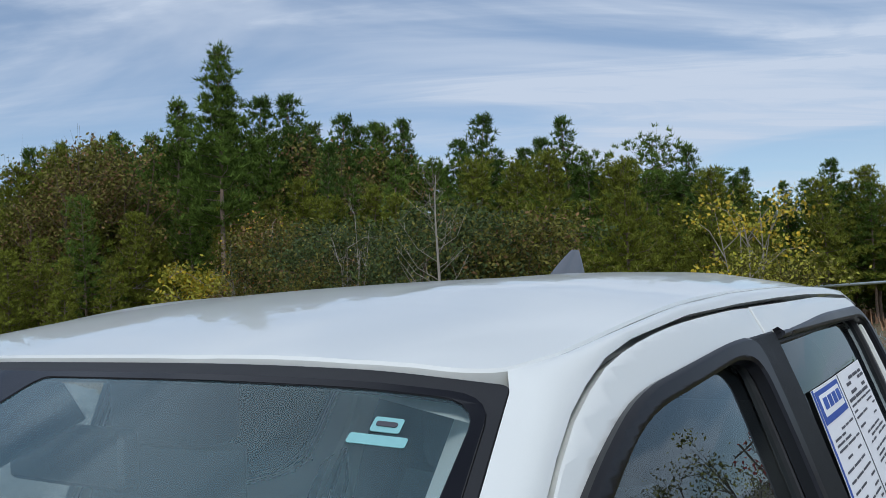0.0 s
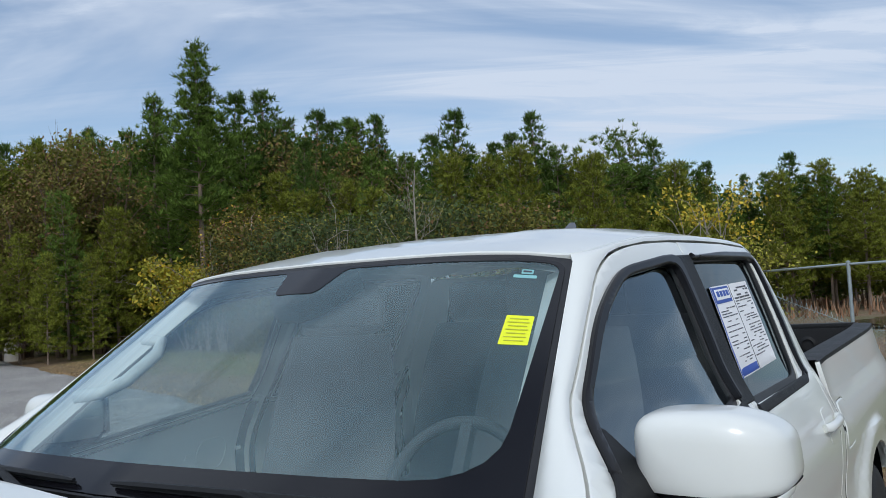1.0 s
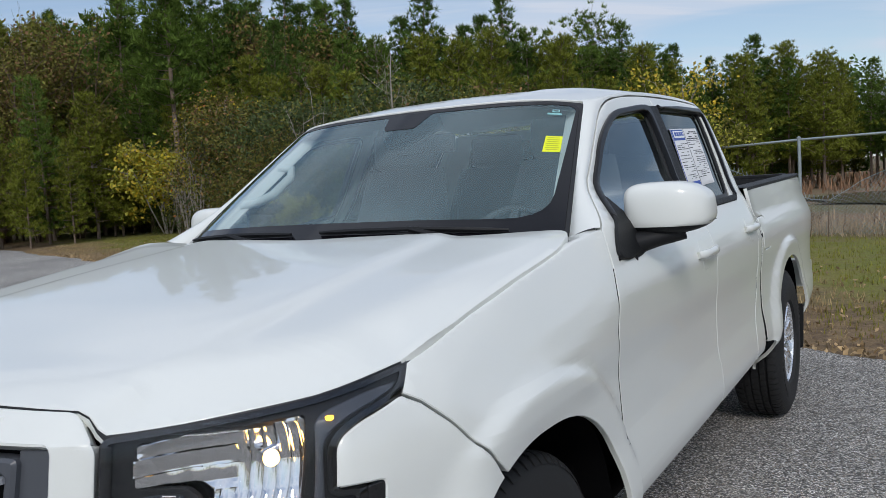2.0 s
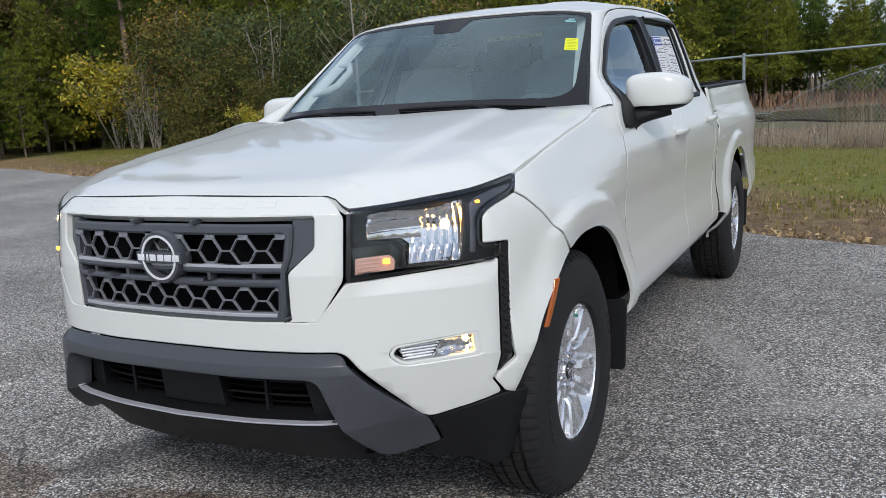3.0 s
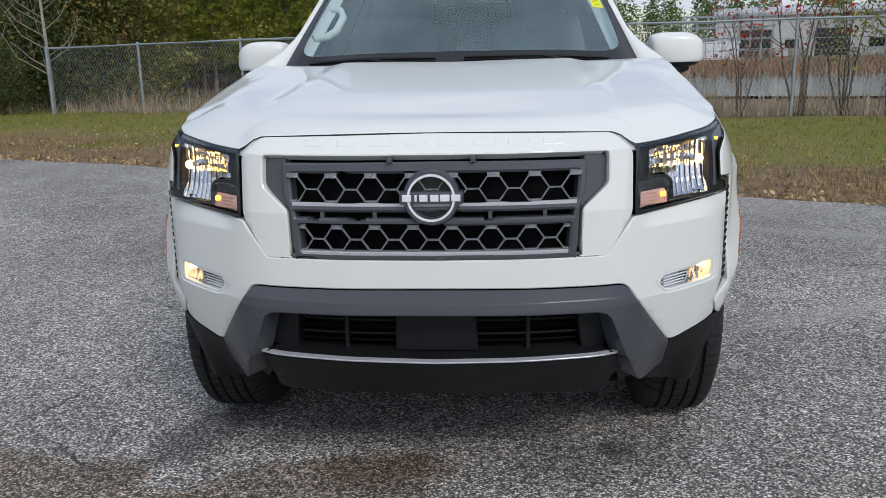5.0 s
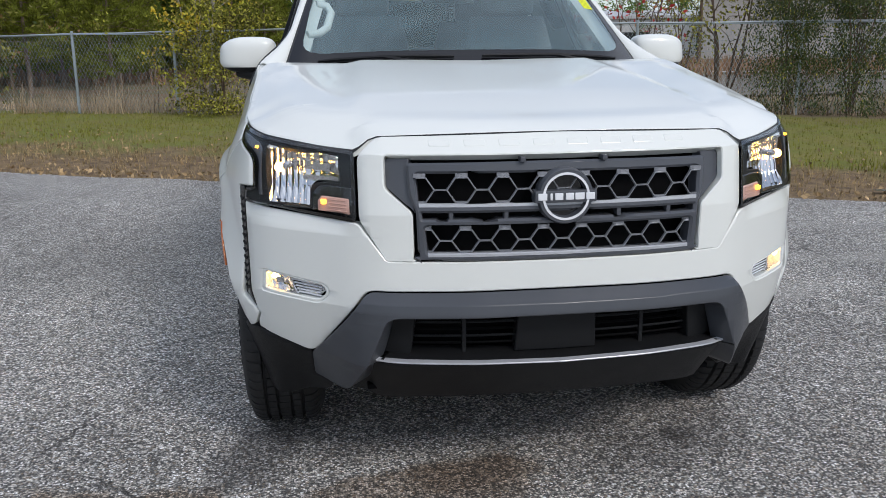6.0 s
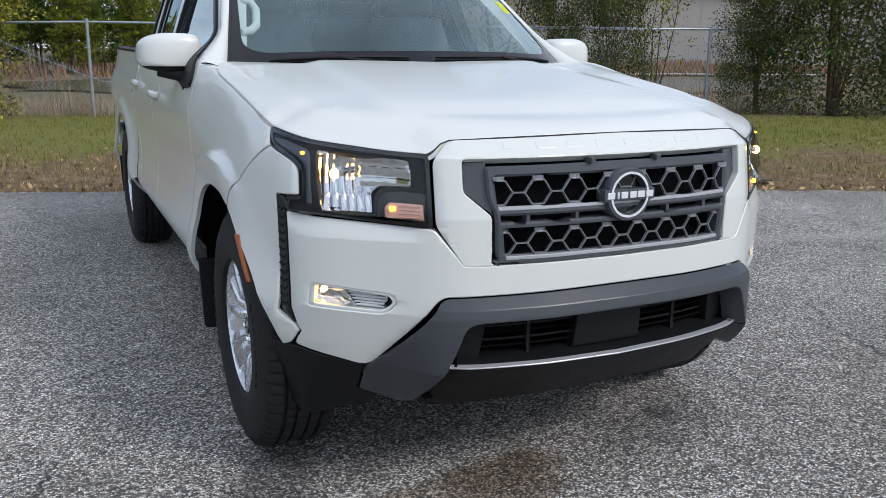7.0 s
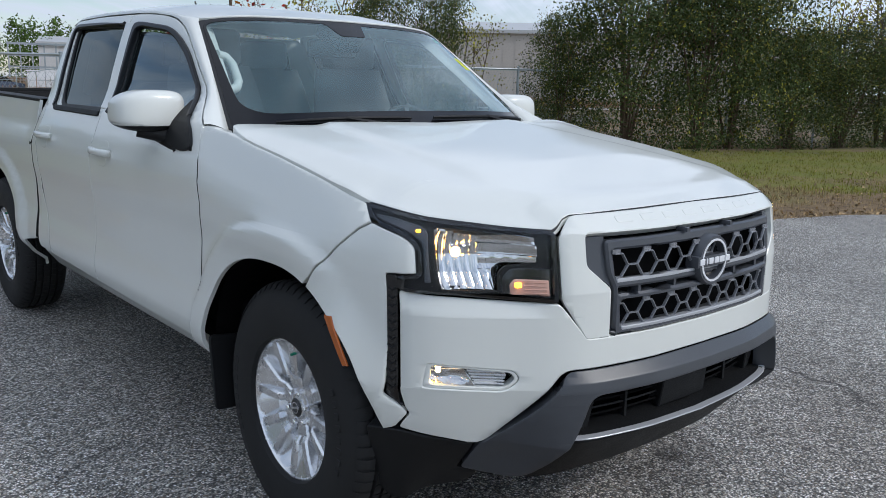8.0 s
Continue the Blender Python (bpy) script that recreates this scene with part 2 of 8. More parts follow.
def curve_of(points):
    """Smooth interpolation (monotone in the first number) through (s, a, b, ...) rows."""
    p = np.array(points, float)
    s, v = p[:, 0], p[:, 1:]
    h = np.diff(s)
    d = np.diff(v, axis=0) / h[:, None]
    m = np.zeros_like(v)
    m[0], m[-1] = d[0], d[-1]
    for i in range(1, len(s) - 1):
        w0, w1 = 2 * h[i] + h[i - 1], h[i] + 2 * h[i - 1]
        same = d[i - 1] * d[i] > 0
        m[i] = np.where(same, (w0 + w1) / (w0 / np.where(same, d[i - 1], 1) + w1 / np.where(same, d[i], 1)), 0)

    def f(x):
        x = min(max(x, s[0]), s[-1])
        i = min(max(int(np.searchsorted(s, x)) - 1, 0), len(h) - 1)
        t = (x - s[i]) / h[i]
        r = (2 * t**3 - 3 * t**2 + 1) * v[i] + (t**3 - 2 * t**2 + t) * h[i] * m[i] + (-2 * t**3 + 3 * t**2) * v[i + 1] + (t**3 - t**2) * h[i] * m[i + 1]
        return r if len(r) > 1 else float(r[0])
    return f


def ease(a, b, x):
    t = min(max((x - a) / (b - a), 0.0), 1.0)
    return t * t * (3 - 2 * t)


def rounded(points, r, n=5):
    """A closed outline with its corners rounded. A point may carry its own radius as a third number."""
    out, k = [], len(points)
    for i in range(k):
        p0, p1, p2 = (Vector(points[(i + j) % k][:2]) for j in (-1, 0, 1))
        rad = points[i][2] if len(points[i]) > 2 else r
        a, b = p0 - p1, p2 - p1
        if rad <= 0 or a.length < 1e-6 or b.length < 1e-6:
            out.append(tuple(p1))
            continue
        d = min(rad, a.length * 0.48, b.length * 0.48)
        s, e = p1 + a.normalized() * d, p1 + b.normalized() * d
        for j in range(n + 1):
            t = j / n
            out.append(tuple(s * (1 - t) ** 2 + p1 * 2 * t * (1 - t) + e * t * t))
    return out


def dense(points, step):
    out, k = [], len(points)
    for i in range(k):
        a, b = Vector(points[i]), Vector(points[(i + 1) % k])
        n = max(1, int((b - a).length / step))
        out += [tuple(a.lerp(b, j / n)) for j in range(n)]
    return out


def area2(p):
    return sum(p[i][0] * p[(i + 1) % len(p)][1] - p[(i + 1) % len(p)][0] * p[i][1] for i in range(len(p)))


def offset2(p, d):
    """The outline p (anticlockwise) moved inward by d."""
    out, k = [], len(p)
    for i in range(k):
        a, b, c = Vector(p[i - 1]), Vector(p[i]), Vector(p[(i + 1) % k])
        e0, e1 = (b - a), (c - b)
        if e0.length < 1e-9 or e1.length < 1e-9:
            out.append(tuple(b))
            continue
        n0, n1 = Vector((-e0.y, e0.x)).normalized(), Vector((-e1.y, e1.x)).normalized()
        s = n0 + n1
        if s.length < 1e-6:
            out.append(tuple(b + n0 * d))
            continue
        s.normalize()
        out.append(tuple(b + s * (d / max(0.45, s.dot(n0)))))
    return out


def skin(outline, shape, depth=0.015, roll=0.004, grid=0.04, holes=(), cuts=((), ()), flip=1, lift=0.0, closed=False):
    """A panel: a flat outline (with holes) laid on the surface shape(u, v), with a rolled edge turned in by depth along the
    surface's inner side. flip = -1 turns the inner side round. closed: a back face as well."""
    bm = bmesh.new()
    loops = [list(outline)] + [list(h) for h in holes]
    if area2(loops[0]) < 0:
        loops[0].reverse()
    for h in loops[1:]:
        if area2(h) > 0:
            h.reverse()
    loops = [dense(l, grid) for l in loops]
    inner = [offset2(l, roll) for l in loops]
    tris = geometry.tessellate_polygon([[Vector((*q, 0)) for q in l] for l in inner])
    flat = [bm.verts.new((*q, 0)) for l in inner for q in l]
    for t in tris:
        try:
            bm.faces.new([flat[i] for i in t])
        except ValueError:
            pass
    us, vs = [q[0] for q in loops[0]], [q[1] for q in loops[0]]
    for axis, lo, hi, extra in ((0, min(us), max(us), cuts[0]), (1, min(vs), max(vs), cuts[1])):
        n = int((hi - lo) / grid)
        for c in [lo + (i + 1) * (hi - lo) / (n + 1) for i in range(n)] + list(extra):
            co, no = Vector((0, 0, 0)), Vector((0, 0, 0))
            co[axis], no[axis] = c, 1
            bmesh.ops.bisect_plane(bm, geom=bm.verts[:] + bm.edges[:] + bm.faces[:], dist=1e-5, plane_co=co, plane_no=no)
    bmesh.ops.dissolve_degenerate(bm, dist=1e-6, edges=bm.edges)

    e = 0.002

    def placed(u, v, drop):
        p = Vector(shape(u, v))
        n = (Vector(shape(u + e, v)) - Vector(shape(u - e, v))).cross(Vector(shape(u, v + e)) - Vector(shape(u, v - e)))
        n.normalize()
        return p + n * flip * (lift - drop)
    edges = [d for d in bm.edges if len(d.link_faces) == 1]
    ring = {}
    # outer ring: from each inner boundary vertex outwards by roll, then down
    nb = {}
    for d in edges:
        f = d.link_faces[0]
        mid = f.calc_center_median()
        a, b = d.verts
        t = (b.co - a.co)
        o = Vector((t.y, -t.x, 0))
        if o.length < 1e-9:
            continue
        o.normalize()
        if o.dot(mid - a.co) > 0:
            o = -o
        for q in (a, b):
            nb.setdefault(q, []).append(o)
    place = {}
    for q, os in nb.items():
        s = Vector((0, 0, 0))
        for o in os:
            s += o
        if s.length < 1e-6:
            s = os[0].copy()
        s.normalize()
        k = roll / max(0.45, s.dot(os[0]))
        place[q] = (q.co.x + s.x * k, q.co.y + s.y * k)
    level = []
    for drop in (roll * 0.9, depth):
        level.append({q: bm.verts.new(placed(*uv, drop)) for q, uv in place.items()})
    for q in list(bm.verts):
        if q not in level[0].values() and q not in level[1].values():
            q.co = placed(q.co.x, q.co.y, 0)
    for d in edges:
        a, b = d.verts
        if a in place and b in place:
            for x, y in (((a, b), (level[0][a], level[0][b])), ((level[0][a], level[0][b]), (level[1][a], level[1][b]))):
                try:
                    bm.faces.new((x[0], x[1], y[1], y[0]))
                except ValueError:
                    pass
    if closed:
        ends = [x for x in bm.edges if len(x.link_faces) == 1]
        bmesh.ops.holes_fill(bm, edges=ends, sides=0)
    return bm


def mirrored(bm):
    b2 = bm.copy()
    for v in b2.verts:
        v.co.x = -v.co.x
    bmesh.ops.reverse_faces(b2, faces=b2.faces)
    return b2


def box(bm, lo, hi, bevel=0.0, segments=2):
    lo, hi = Vector(lo), Vector(hi)
    made = bmesh.ops.create_cube(bm, size=1)["verts"]
    for v in made:
        v.co = Vector((v.co[i] + 0.5) * (hi[i] - lo[i]) + lo[i] for i in range(3))
    if bevel:
        ed = list({e for v in made for e in v.link_edges})
        bmesh.ops.bevel(bm, geom=ed, offset=bevel, segments=segments, affect="EDGES", profile=0.7)
    return bm


def boxed(lo, hi, bevel=0.0, segments=2):
    return box(bmesh.new(), lo, hi, bevel, segments)


def tube(bm, points, radii, sides=8, caps=True):
    """A round or tapered bar along points."""
    pts = [Vector(p) for p in points]
    if not isinstance(radii, (list, tuple)):
        radii = [radii] * len(pts)
    rings, ref = [], None
    for i, p in enumerate(pts):
        d = (pts[min(i + 1, len(pts) - 1)] - pts[max(i - 1, 0)])
        if d.length < 1e-9:
            d = Vector((0, 0, 1))
        d.normalize()
        if ref is None:
            ref = Vector((1, 0, 0)) if abs(d.x) < 0.8 else Vector((0, 1, 0))
        a = (ref - d * ref.dot(d)).normalized()
        b = d.cross(a)
        ref = a
        rings.append([bm.verts.new(p + (a * math.cos(2 * math.pi * k / sides) + b * math.sin(2 * math.pi * k / sides)) * radii[i]) for k in range(sides)])
    for r0, r1 in zip(rings, rings[1:]):
        for k in range(sides):
            bm.faces.new((r0[k], r0[(k + 1) % sides], r1[(k + 1) % sides], r1[k]))
    if caps:
        bm.faces.new(rings[0][::-1])
        bm.faces.new(rings[-1])
    return bm


def lathe(bm, profile, n=48, axis="x", closed=False):
    """Turns (radius, along) rows round the x axis."""
    rings = []
    for k in range(n):
        c, s = math.cos(2 * math.pi * k / n), math.sin(2 * math.pi * k / n)
        rings.append([bm.verts.new((a, r * c, r * s)) for r, a in profile])
    m = len(profile)
    for k in range(n):
        r0, r1 = rings[k], rings[(k + 1) % n]
        for i in range(m if closed else m - 1):
            bm.faces.new((r0[i], r0[(i + 1) % m], r1[(i + 1) % m], r1[i]))
    return bm


def loft(rows, close=False):
    """Faces between rows of points, each of the same length."""
    bm = bmesh.new()
    vs = [[bm.verts.new(p) for p in r] for r in rows]
    for r0, r1 in zip(vs, vs[1:]):
        for k in range(len(r0) if close else len(r0) - 1):
            bm.faces.new((r0[k], r0[(k + 1) % len(r0)], r1[(k + 1) % len(r0)], r1[k]))
    return bm


def thick(bm, t):
    """Gives an open sheet a thickness t on its inner side."""
    bmesh.ops.recalc_face_normals(bm, faces=bm.faces)
    bmesh.ops.solidify(bm, geom=bm.faces[:], thickness=t)
    return bm

# ---- the pickup truck ----
truck = thing("pickup_truck", "white crew-cab pickup truck parked on worn asphalt, lamps lit", "truck")

plan_x = curve_of([(0, 0), (0.40, 0.40), (0.60, 0.60), (0.70, 0.70), (0.775, 0.775), (0.86, 0.832), (0.95, 0.862), (1.05, 0.886), (1.2, 0.90)])
plan_y = curve_of([(0, -0.778), (0.2, -0.770), (0.37, -0.744), (0.45, -0.724), (0.52, -0.690), (0.60, -0.632), (0.70, -0.555), (0.775, -0.486),
                   (0.86, -0.398), (0.95, -0.310), (1.05, -0.210), (1.2, -0.06)])


def front(u, z):
    """The nose: u runs from the middle out and round the corner, z up."""
    s, a = (1 if u >= 0 else -1), abs(u)
    x, y = plan_x(a), plan_y(a)
    w = 1 - 0.75 * ease(0.72, 1.0, a)
    y += w * (0.15 * max(0, z - 0.85) + 0.8 * max(0, z - 1.0))
    y += 0.30 * max(0, 0.60 - z) * (0.4 + 0.6 * ease(0.4, 0.65, a))
    y += 0.42 * max(0, z - 0.79) * ease(0.53, 0.57, a) * (1 - ease(0.845, 0.85, z)) * (1 - ease(0.80, 0.84, a))
    x -= 1.9 * max(0, z - 0.88) ** 2 * ease(0.6, 1.0, a)
    x -= 0.25 * max(0, 0.5 - z) * ease(0.6, 0.9, a)
    return (s * x, y, z)


def front_on(dy):
    """The same surface set forward by dy."""
    def f(u, z):
        p = front(u, z)
        return (p[0], p[1] - dy, p[2])
    return f


section = curve_of([(0.36, 0.80), (0.44, 0.862), (0.49, 0.898), (0.54, 0.908), (0.60, 0.903), (0.70, 0.889), (0.82, 0.887), (0.94, 0.898), (1.02, 0.899),
                    (1.08, 0.884), (1.15, 0.856), (1.21, 0.828), (1.245, 0.808), (1.40, 0.747), (1.55, 0.686), (1.62, 0.652), (1.66, 0.615)])
HUBS = (0.0, 3.25)


fender_edge = curve_of([(-0.50, 1.02), (-0.27, 1.054), (-0.05, 1.100), (0.15, 1.136), (0.34, 1.166), (0.66, 1.232), (0.75, 1.24)])


def nose_u(y, z):
    """Where the nose surface has the depth y at the height z."""
    a, b = 0.55, 1.2
    for k in range(22):
        m = (a + b) / 2
        a, b = (m, b) if front(m, z)[1] < y else (a, m)
    return a


def arch_ratio(y, z, h):
    """1 on the edge of a wheel opening, more outside it."""
    dy, dz = y - h - 0.05, z - 0.38
    e, ry = (2.5, 0.475) if dy > 0 else ((2.25, 0.430) if h == 0 else (2.05, 0.475))
    return ((abs(dy) / ry) ** e + (max(dz, 0) / 0.465) ** e) ** (1 / e)


def side(y, z):
    """The flank, driver's side: y runs back, z up."""
    drop = 0.0
    if y < 0.66:
        drop = max(0.0, 1.226 - fender_edge(y)) * ease(0.80, 1.0, z)
    if y > 2.45:
        drop = 0.03 * ease(2.45, 2.7, y) * ease(0.9, 1.1, z)
    x = section(z + drop)
    if y < 0.06:
        w = ease(-0.30, 0.06, y)
        x = x * w + front(nose_u(min(y, -0.062), z), z)[0] * (1 - w)
    x -= 0.068 * ease(2.0, 0.7, y) * ease(1.20, 1.34, z)
    for h in HUBS:
        if abs(y - h) > 0.8:
            continue
        r = arch_ratio(y, z, h)
        f = ease(-0.14, -0.30, y) if h == 0 else 0.0
        x += 0.022 * (1 - ease(1.17, 1.245, r)) * (1 - ease(0.94, 1.0, z)) * ease(0.36, 0.42, z) * (1 - f)
        x += 0.032 * f * (1 - min(max((r - 1) / 0.19, 0), 1)) ** 1.2 * (0.35 + 0.65 * ease(0.47, 0.62, z))
    return (x, y, z)


def bed_shape(y, z):
    x = side(y, min(z, 1.12))[0] - 0.22 * max(0, z - 1.12)
    return (x - (0.03 * ((y - 3.9) / 0.6) ** 2 if y > 3.9 else 0), y, z)


def arch(h, r=0.475, z0=0.38, a0=-18, a1=198, n=22, zmin=0.40):
    """Points of a wheel opening, from behind the wheel over to its front."""
    out = []
    for i in range(n + 1):
        a = radians(a0 + (a1 - a0) * i / n)
        c, s = math.cos(a), math.sin(a)
        e = 2.5 if c > 0 else (2.25 if h == 0 else 2.05)
        k = (abs(c) ** e + abs(s) ** e) ** (-1 / e)
        out.append((h + 0.05 + (r - (0.045 if h == 0 and c < 0 else 0)) * k * c, z0 + (r - 0.01) * k * s))
    return out


def pair(name, bm, material, parent=truck, label="", smooth=40):
    """A part and its mirror image on the other side."""
    other = mirrored(bm)
    a = part(name, bm, material, parent, label, smooth)
    b = part(name, other, material, parent, label, smooth)
    return a, b


def both(outline):
    """A full outline from its right half, listed from the middle at the top round to the middle at the bottom."""
    return list(outline) + [(-u, *r) for u, *r in reversed(outline) if abs(u) > 1e-6]


# --- flanks -------------------------------------------------------------
seam = [(-0.121, 0.812), (-0.155, 0.850), (-0.196, 0.897), (-0.238, 0.945), (-0.285, 0.990), (-0.314, 1.008)]
fender = [(y + 0.002, z + 0.003, 0) for y, z in seam[1:]] + [(-0.272, 1.052, 0.004), (-0.05, 1.098), (0.15, 1.134), (0.32, 1.160, 0.0), (0.48, 1.189), (0.62, 1.204), (0.658, 1.200, 0.0), (0.575, 1.04), (0.555, 0.95),
          (0.575, 0.80), (0.60, 0.46), (0.545, 0.455)]
pair("fender", skin(rounded(fender, 0.006) + arch(0.0, a0=5, a1=112), side, grid=0.03, roll=0.002), PAINT)


def flank(u, z):
    """The corner of the nose, flared round the wheel."""
    x, y, z = side(front(u, z)[1], z)
    return (x, y, z)


corner = [(nose_u(y - 0.001, z - 0.001), z - 0.001, 0) for y, z in seam[1:]] + [(0.926, 1.008, 0.01), (0.835, 0.987, 0.02), (0.800, 0.965, 0.022), (0.797, 0.895, 0.004), (0.867, 0.892, 0.010), (0.859, 0.573, 0.01), (0.813, 0.540, 0.004),
          (0.801, 0.524, 0.006), (0.820, 0.480, 0.01)]
corner += [(nose_u(y, z), z, 0) for y, z in arch(0.0, a0=169, a1=114, n=16)]
pair("bumper_side", skin(rounded(corner, 0.004), flank, grid=0.025, roll=0.003), PAINT)


def raised(points):
    """The upper part of a side outline, 8 mm higher."""
    return [(p[0], p[1] + 0.008 * ease(1.30, 1.52, p[1]), *p[2:]) for p in points]


door_top = curve_of(raised([(0.655, 1.206), (0.75, 1.250), (0.956, 1.374), (1.10, 1.472), (1.22, 1.550), (1.33, 1.591), (1.521, 1.616), (1.75, 1.626), (2.15, 1.632), (2.50, 1.624), (2.58, 1.600)]))
fw_hole = rounded(raised([(0.665, 1.115, 0.02), (1.612, 1.235, 0.02), (1.672, 1.576, 0.05), (1.30, 1.545, 0.13), (1.10, 1.446, 0.10), (0.865, 1.280, 0.12)]), 0.05)
fdoor = [(0.61, 0.46, 0.02), (1.634, 0.485, 0.02), (1.658, 0.80), (1.658, 1.10), (1.688, 1.32), (1.760, 1.629, 0.004)] + [(y + 0.004, door_top(y) - 0.004, 0) for y in np.linspace(1.70, 0.68, 24)] + [(0.663, 1.205), (0.583, 1.04), (0.563, 0.95), (0.583, 0.80)]
rw_hole = rounded(raised([(1.705, 1.215, 0.02), (2.33, 1.215, 0.10), (2.46, 1.596, 0.07), (1.79, 1.580, 0.02)]), 0.05)
rdoor = [(1.64, 0.485, 0.02), (2.30, 0.495, 0.05), (2.33, 0.62), (2.45, 0.80, 0.10), (2.475, 1.10), (2.505, 1.30), (2.528, 1.568, 0.05), (2.50, door_top(2.50) - 0.004, 0.03), (2.20, door_top(2.2) - 0.004), (1.768, 1.630, 0.004), (1.693, 1.32), (1.662, 1.10), (1.662, 0.80)]
fd = pair("front_door", skin(rounded(fdoor, 0.006), side, grid=0.028, holes=[fw_hole], depth=0.02, roll=0.0018), PAINT)
rd = pair("rear_door", skin(rounded(rdoor, 0.006), side, grid=0.04, holes=[rw_hole], depth=0.02, roll=0.0018), PAINT)
# body side behind the rear door: cab corner
cabq = [(2.308, 0.497), (2.50, 0.50, 0.02), (2.545, 0.90), (2.555, 1.24), (2.575, 1.50), (2.575, 1.59, 0.04), (2.53, 1.612, 0.03), (2.512, 1.30), (2.482, 1.10), (2.457, 0.80), (2.338, 0.62)]
pair("cab_corner", skin(rounded(cabq, 0.006), side, grid=0.035, roll=0.0018), PAINT)
bed = [(2.557, 0.53, 0.02), (2.74, 0.50, 0.01)] + arch(HUBS[1], a0=186, a1=-8) + [(4.42, 0.62, 0.02), (4.50, 0.80), (4.45, 1.20), (4.40, 1.262, 0.05), (2.57, 1.238, 0.01)]
fuel_hole = rounded([(2.60, 0.945), (2.80, 0.945), (2.80, 1.10), (2.60, 1.10)], 0.045)
bd = skin(rounded(bed, 0.008, 3), bed_shape, grid=0.045, holes=[fuel_hole], roll=0.002)
bed_l = part("bed_side", bd.copy(), PAINT, truck)
bd.free()
part("bed_side", mirrored(skin(rounded(bed, 0.008, 3), bed_shape, grid=0.045, roll=0.002)), PAINT, truck)
part("fuel_door", skin(rounded([(2.603, 0.948), (2.797, 0.948), (2.797, 1.097), (2.603, 1.097)], 0.044), bed_shape, grid=0.04, lift=0.002), PAINT, bed_l)
# sills
sill = [(0.56, 0.40), (2.50, 0.40), (2.48, 0.49), (0.575, 0.452)]
pair("sill", skin(rounded(sill, 0.01), lambda y, z: (side(y, z)[0] - 0.012, y, z), grid=0.05, depth=0.03), PAINT)

# arch liners and mud flaps
for h in HUBS:
    for s in (1, -1):
        bm = bmesh.new()
        inner, outer = [], []
        for y, z in arch(h, 0.487, a0=2, a1=178, n=26):
            inner.append((s * 0.45, y, z))
            outer.append((s * (0.870 if y > h - 0.15 else 0.805 if y > h - 0.33 else 0.735), y, z))
        bm = loft([outer, inner])
        hub_c = bm.verts.new((s * 0.45, h, 0.45))
        bm.verts.ensure_lookup_table()
        n = len(inner)
        for i in range(n - 1):
            bm.faces.new((bm.verts[n + i], bm.verts[n + i + 1], hub_c))
        part("arch_liner", bm, VOID, truck)
        flap = rounded([(0.70, 0.50), (0.905, 0.52), (0.90, 0.26), (0.72, 0.26)], 0.02)
        yo = h + 0.50
        part("mud_flap", skin([(s * u, v) for u, v in flap], lambda u, v: (u, yo - 0.10 * (0.52 - v), v), depth=0.012, roll=0.003, grid=0.08, closed=True), BLACK_PLASTIC, truck)

# --- nose ---------------------------------------------------------------
outer = both([(0, 1.051), (0.462, 1.043, 0.02), (0.514, 0.998, 0.02), (0.514, 0.836, 0.015), (0.449, 0.7305, 0.008), (0.378, 0.7305, 0.002), (0.381, 0.858, 0.01), (0.449, 0.918, 0.012), (0.449, 1.0005, 0.016)])
part("grille_surround", skin(rounded(outer, 0.004), front, grid=0.03, depth=0.03, roll=0.003, cuts=((), (1.0, 1.01))), PAINT, truck)
half = [(0, 0.731), (0.446, 0.731, 0.010), (0.517, 0.826, 0.012), (0.80, 0.8445, 0.02), (0.833, 0.848, 0.005), (0.829, 0.590, 0.01), (0.809, 0.541, 0.004), (0.797, 0.524, 0.006), (0.816, 0.478, 0.01), (0.645, 0.437, 0.03), (0.528, 0.609, 0.02),
        (0.500, 0.651, 0.06), (0, 0.656)]
fog = [(0.600, 0.630, 0.012), (0.622, 0.606, 0.02), (0.770, 0.613, 0.008), (0.766, 0.664, 0.008), (0.61, 0.648, 0.012)]
fog_hole = rounded([(0.592, 0.630, 0.012), (0.620, 0.598, 0.02), (0.784, 0.605, 0.008), (0.776, 0.668, 0.01), (0.606, 0.653, 0.012)], 0.01)
part("front_bumper", skin(rounded(both(half), 0.004), front, grid=0.03, depth=0.03, roll=0.003, holes=[fog_hole, [(-u, v) for u, v in fog_hole]],
                          cuts=((-0.55, 0.55), (0.79, 0.60))), PAINT, truck)
# grey bumper guard, an arch with splayed legs
guard = both([(0, 0.654), (0.499, 0.650, 0.06), (0.529, 0.610, 0.03), (0.650, 0.437, 0.014), (0.648, 0.345, 0.012), (0.560, 0.338, 0.03), (0.497, 0.475, 0.03), (0.455, 0.578, 0.04), (0.43, 0.590, 0.03), (0, 0.594)])


def guard_shape(u, z):
    x, y, z = front(u, z)
    k = 1 - ease(0.50, 0.66, abs(u))
    y -= 0.028 * (0.35 + 0.65 * k) - 0.9 * max(0, z - 0.622) + 0.25 * max(0, 0.622 - z) * k
    y += 0.5 * max(0, 0.455 - z)
    return (x, y, z)


part("bumper_guard", skin(rounded(guard, 0.01), guard_shape, grid=0.03, depth=0.07, roll=0.002, cuts=((-0.30, 0.30), (0.622,))), GUARD_PLASTIC, truck, "dark grey satin plastic guard")
valance = both([(0, 0.460), (0.482, 0.466, 0.02), (0.515, 0.45, 0.02), (0.580, 0.350, 0.03), (0.565, 0.292, 0.03), (0.50, 0.302, 0.05), (0.30, 0.316, 0.1), (0, 0.318)])


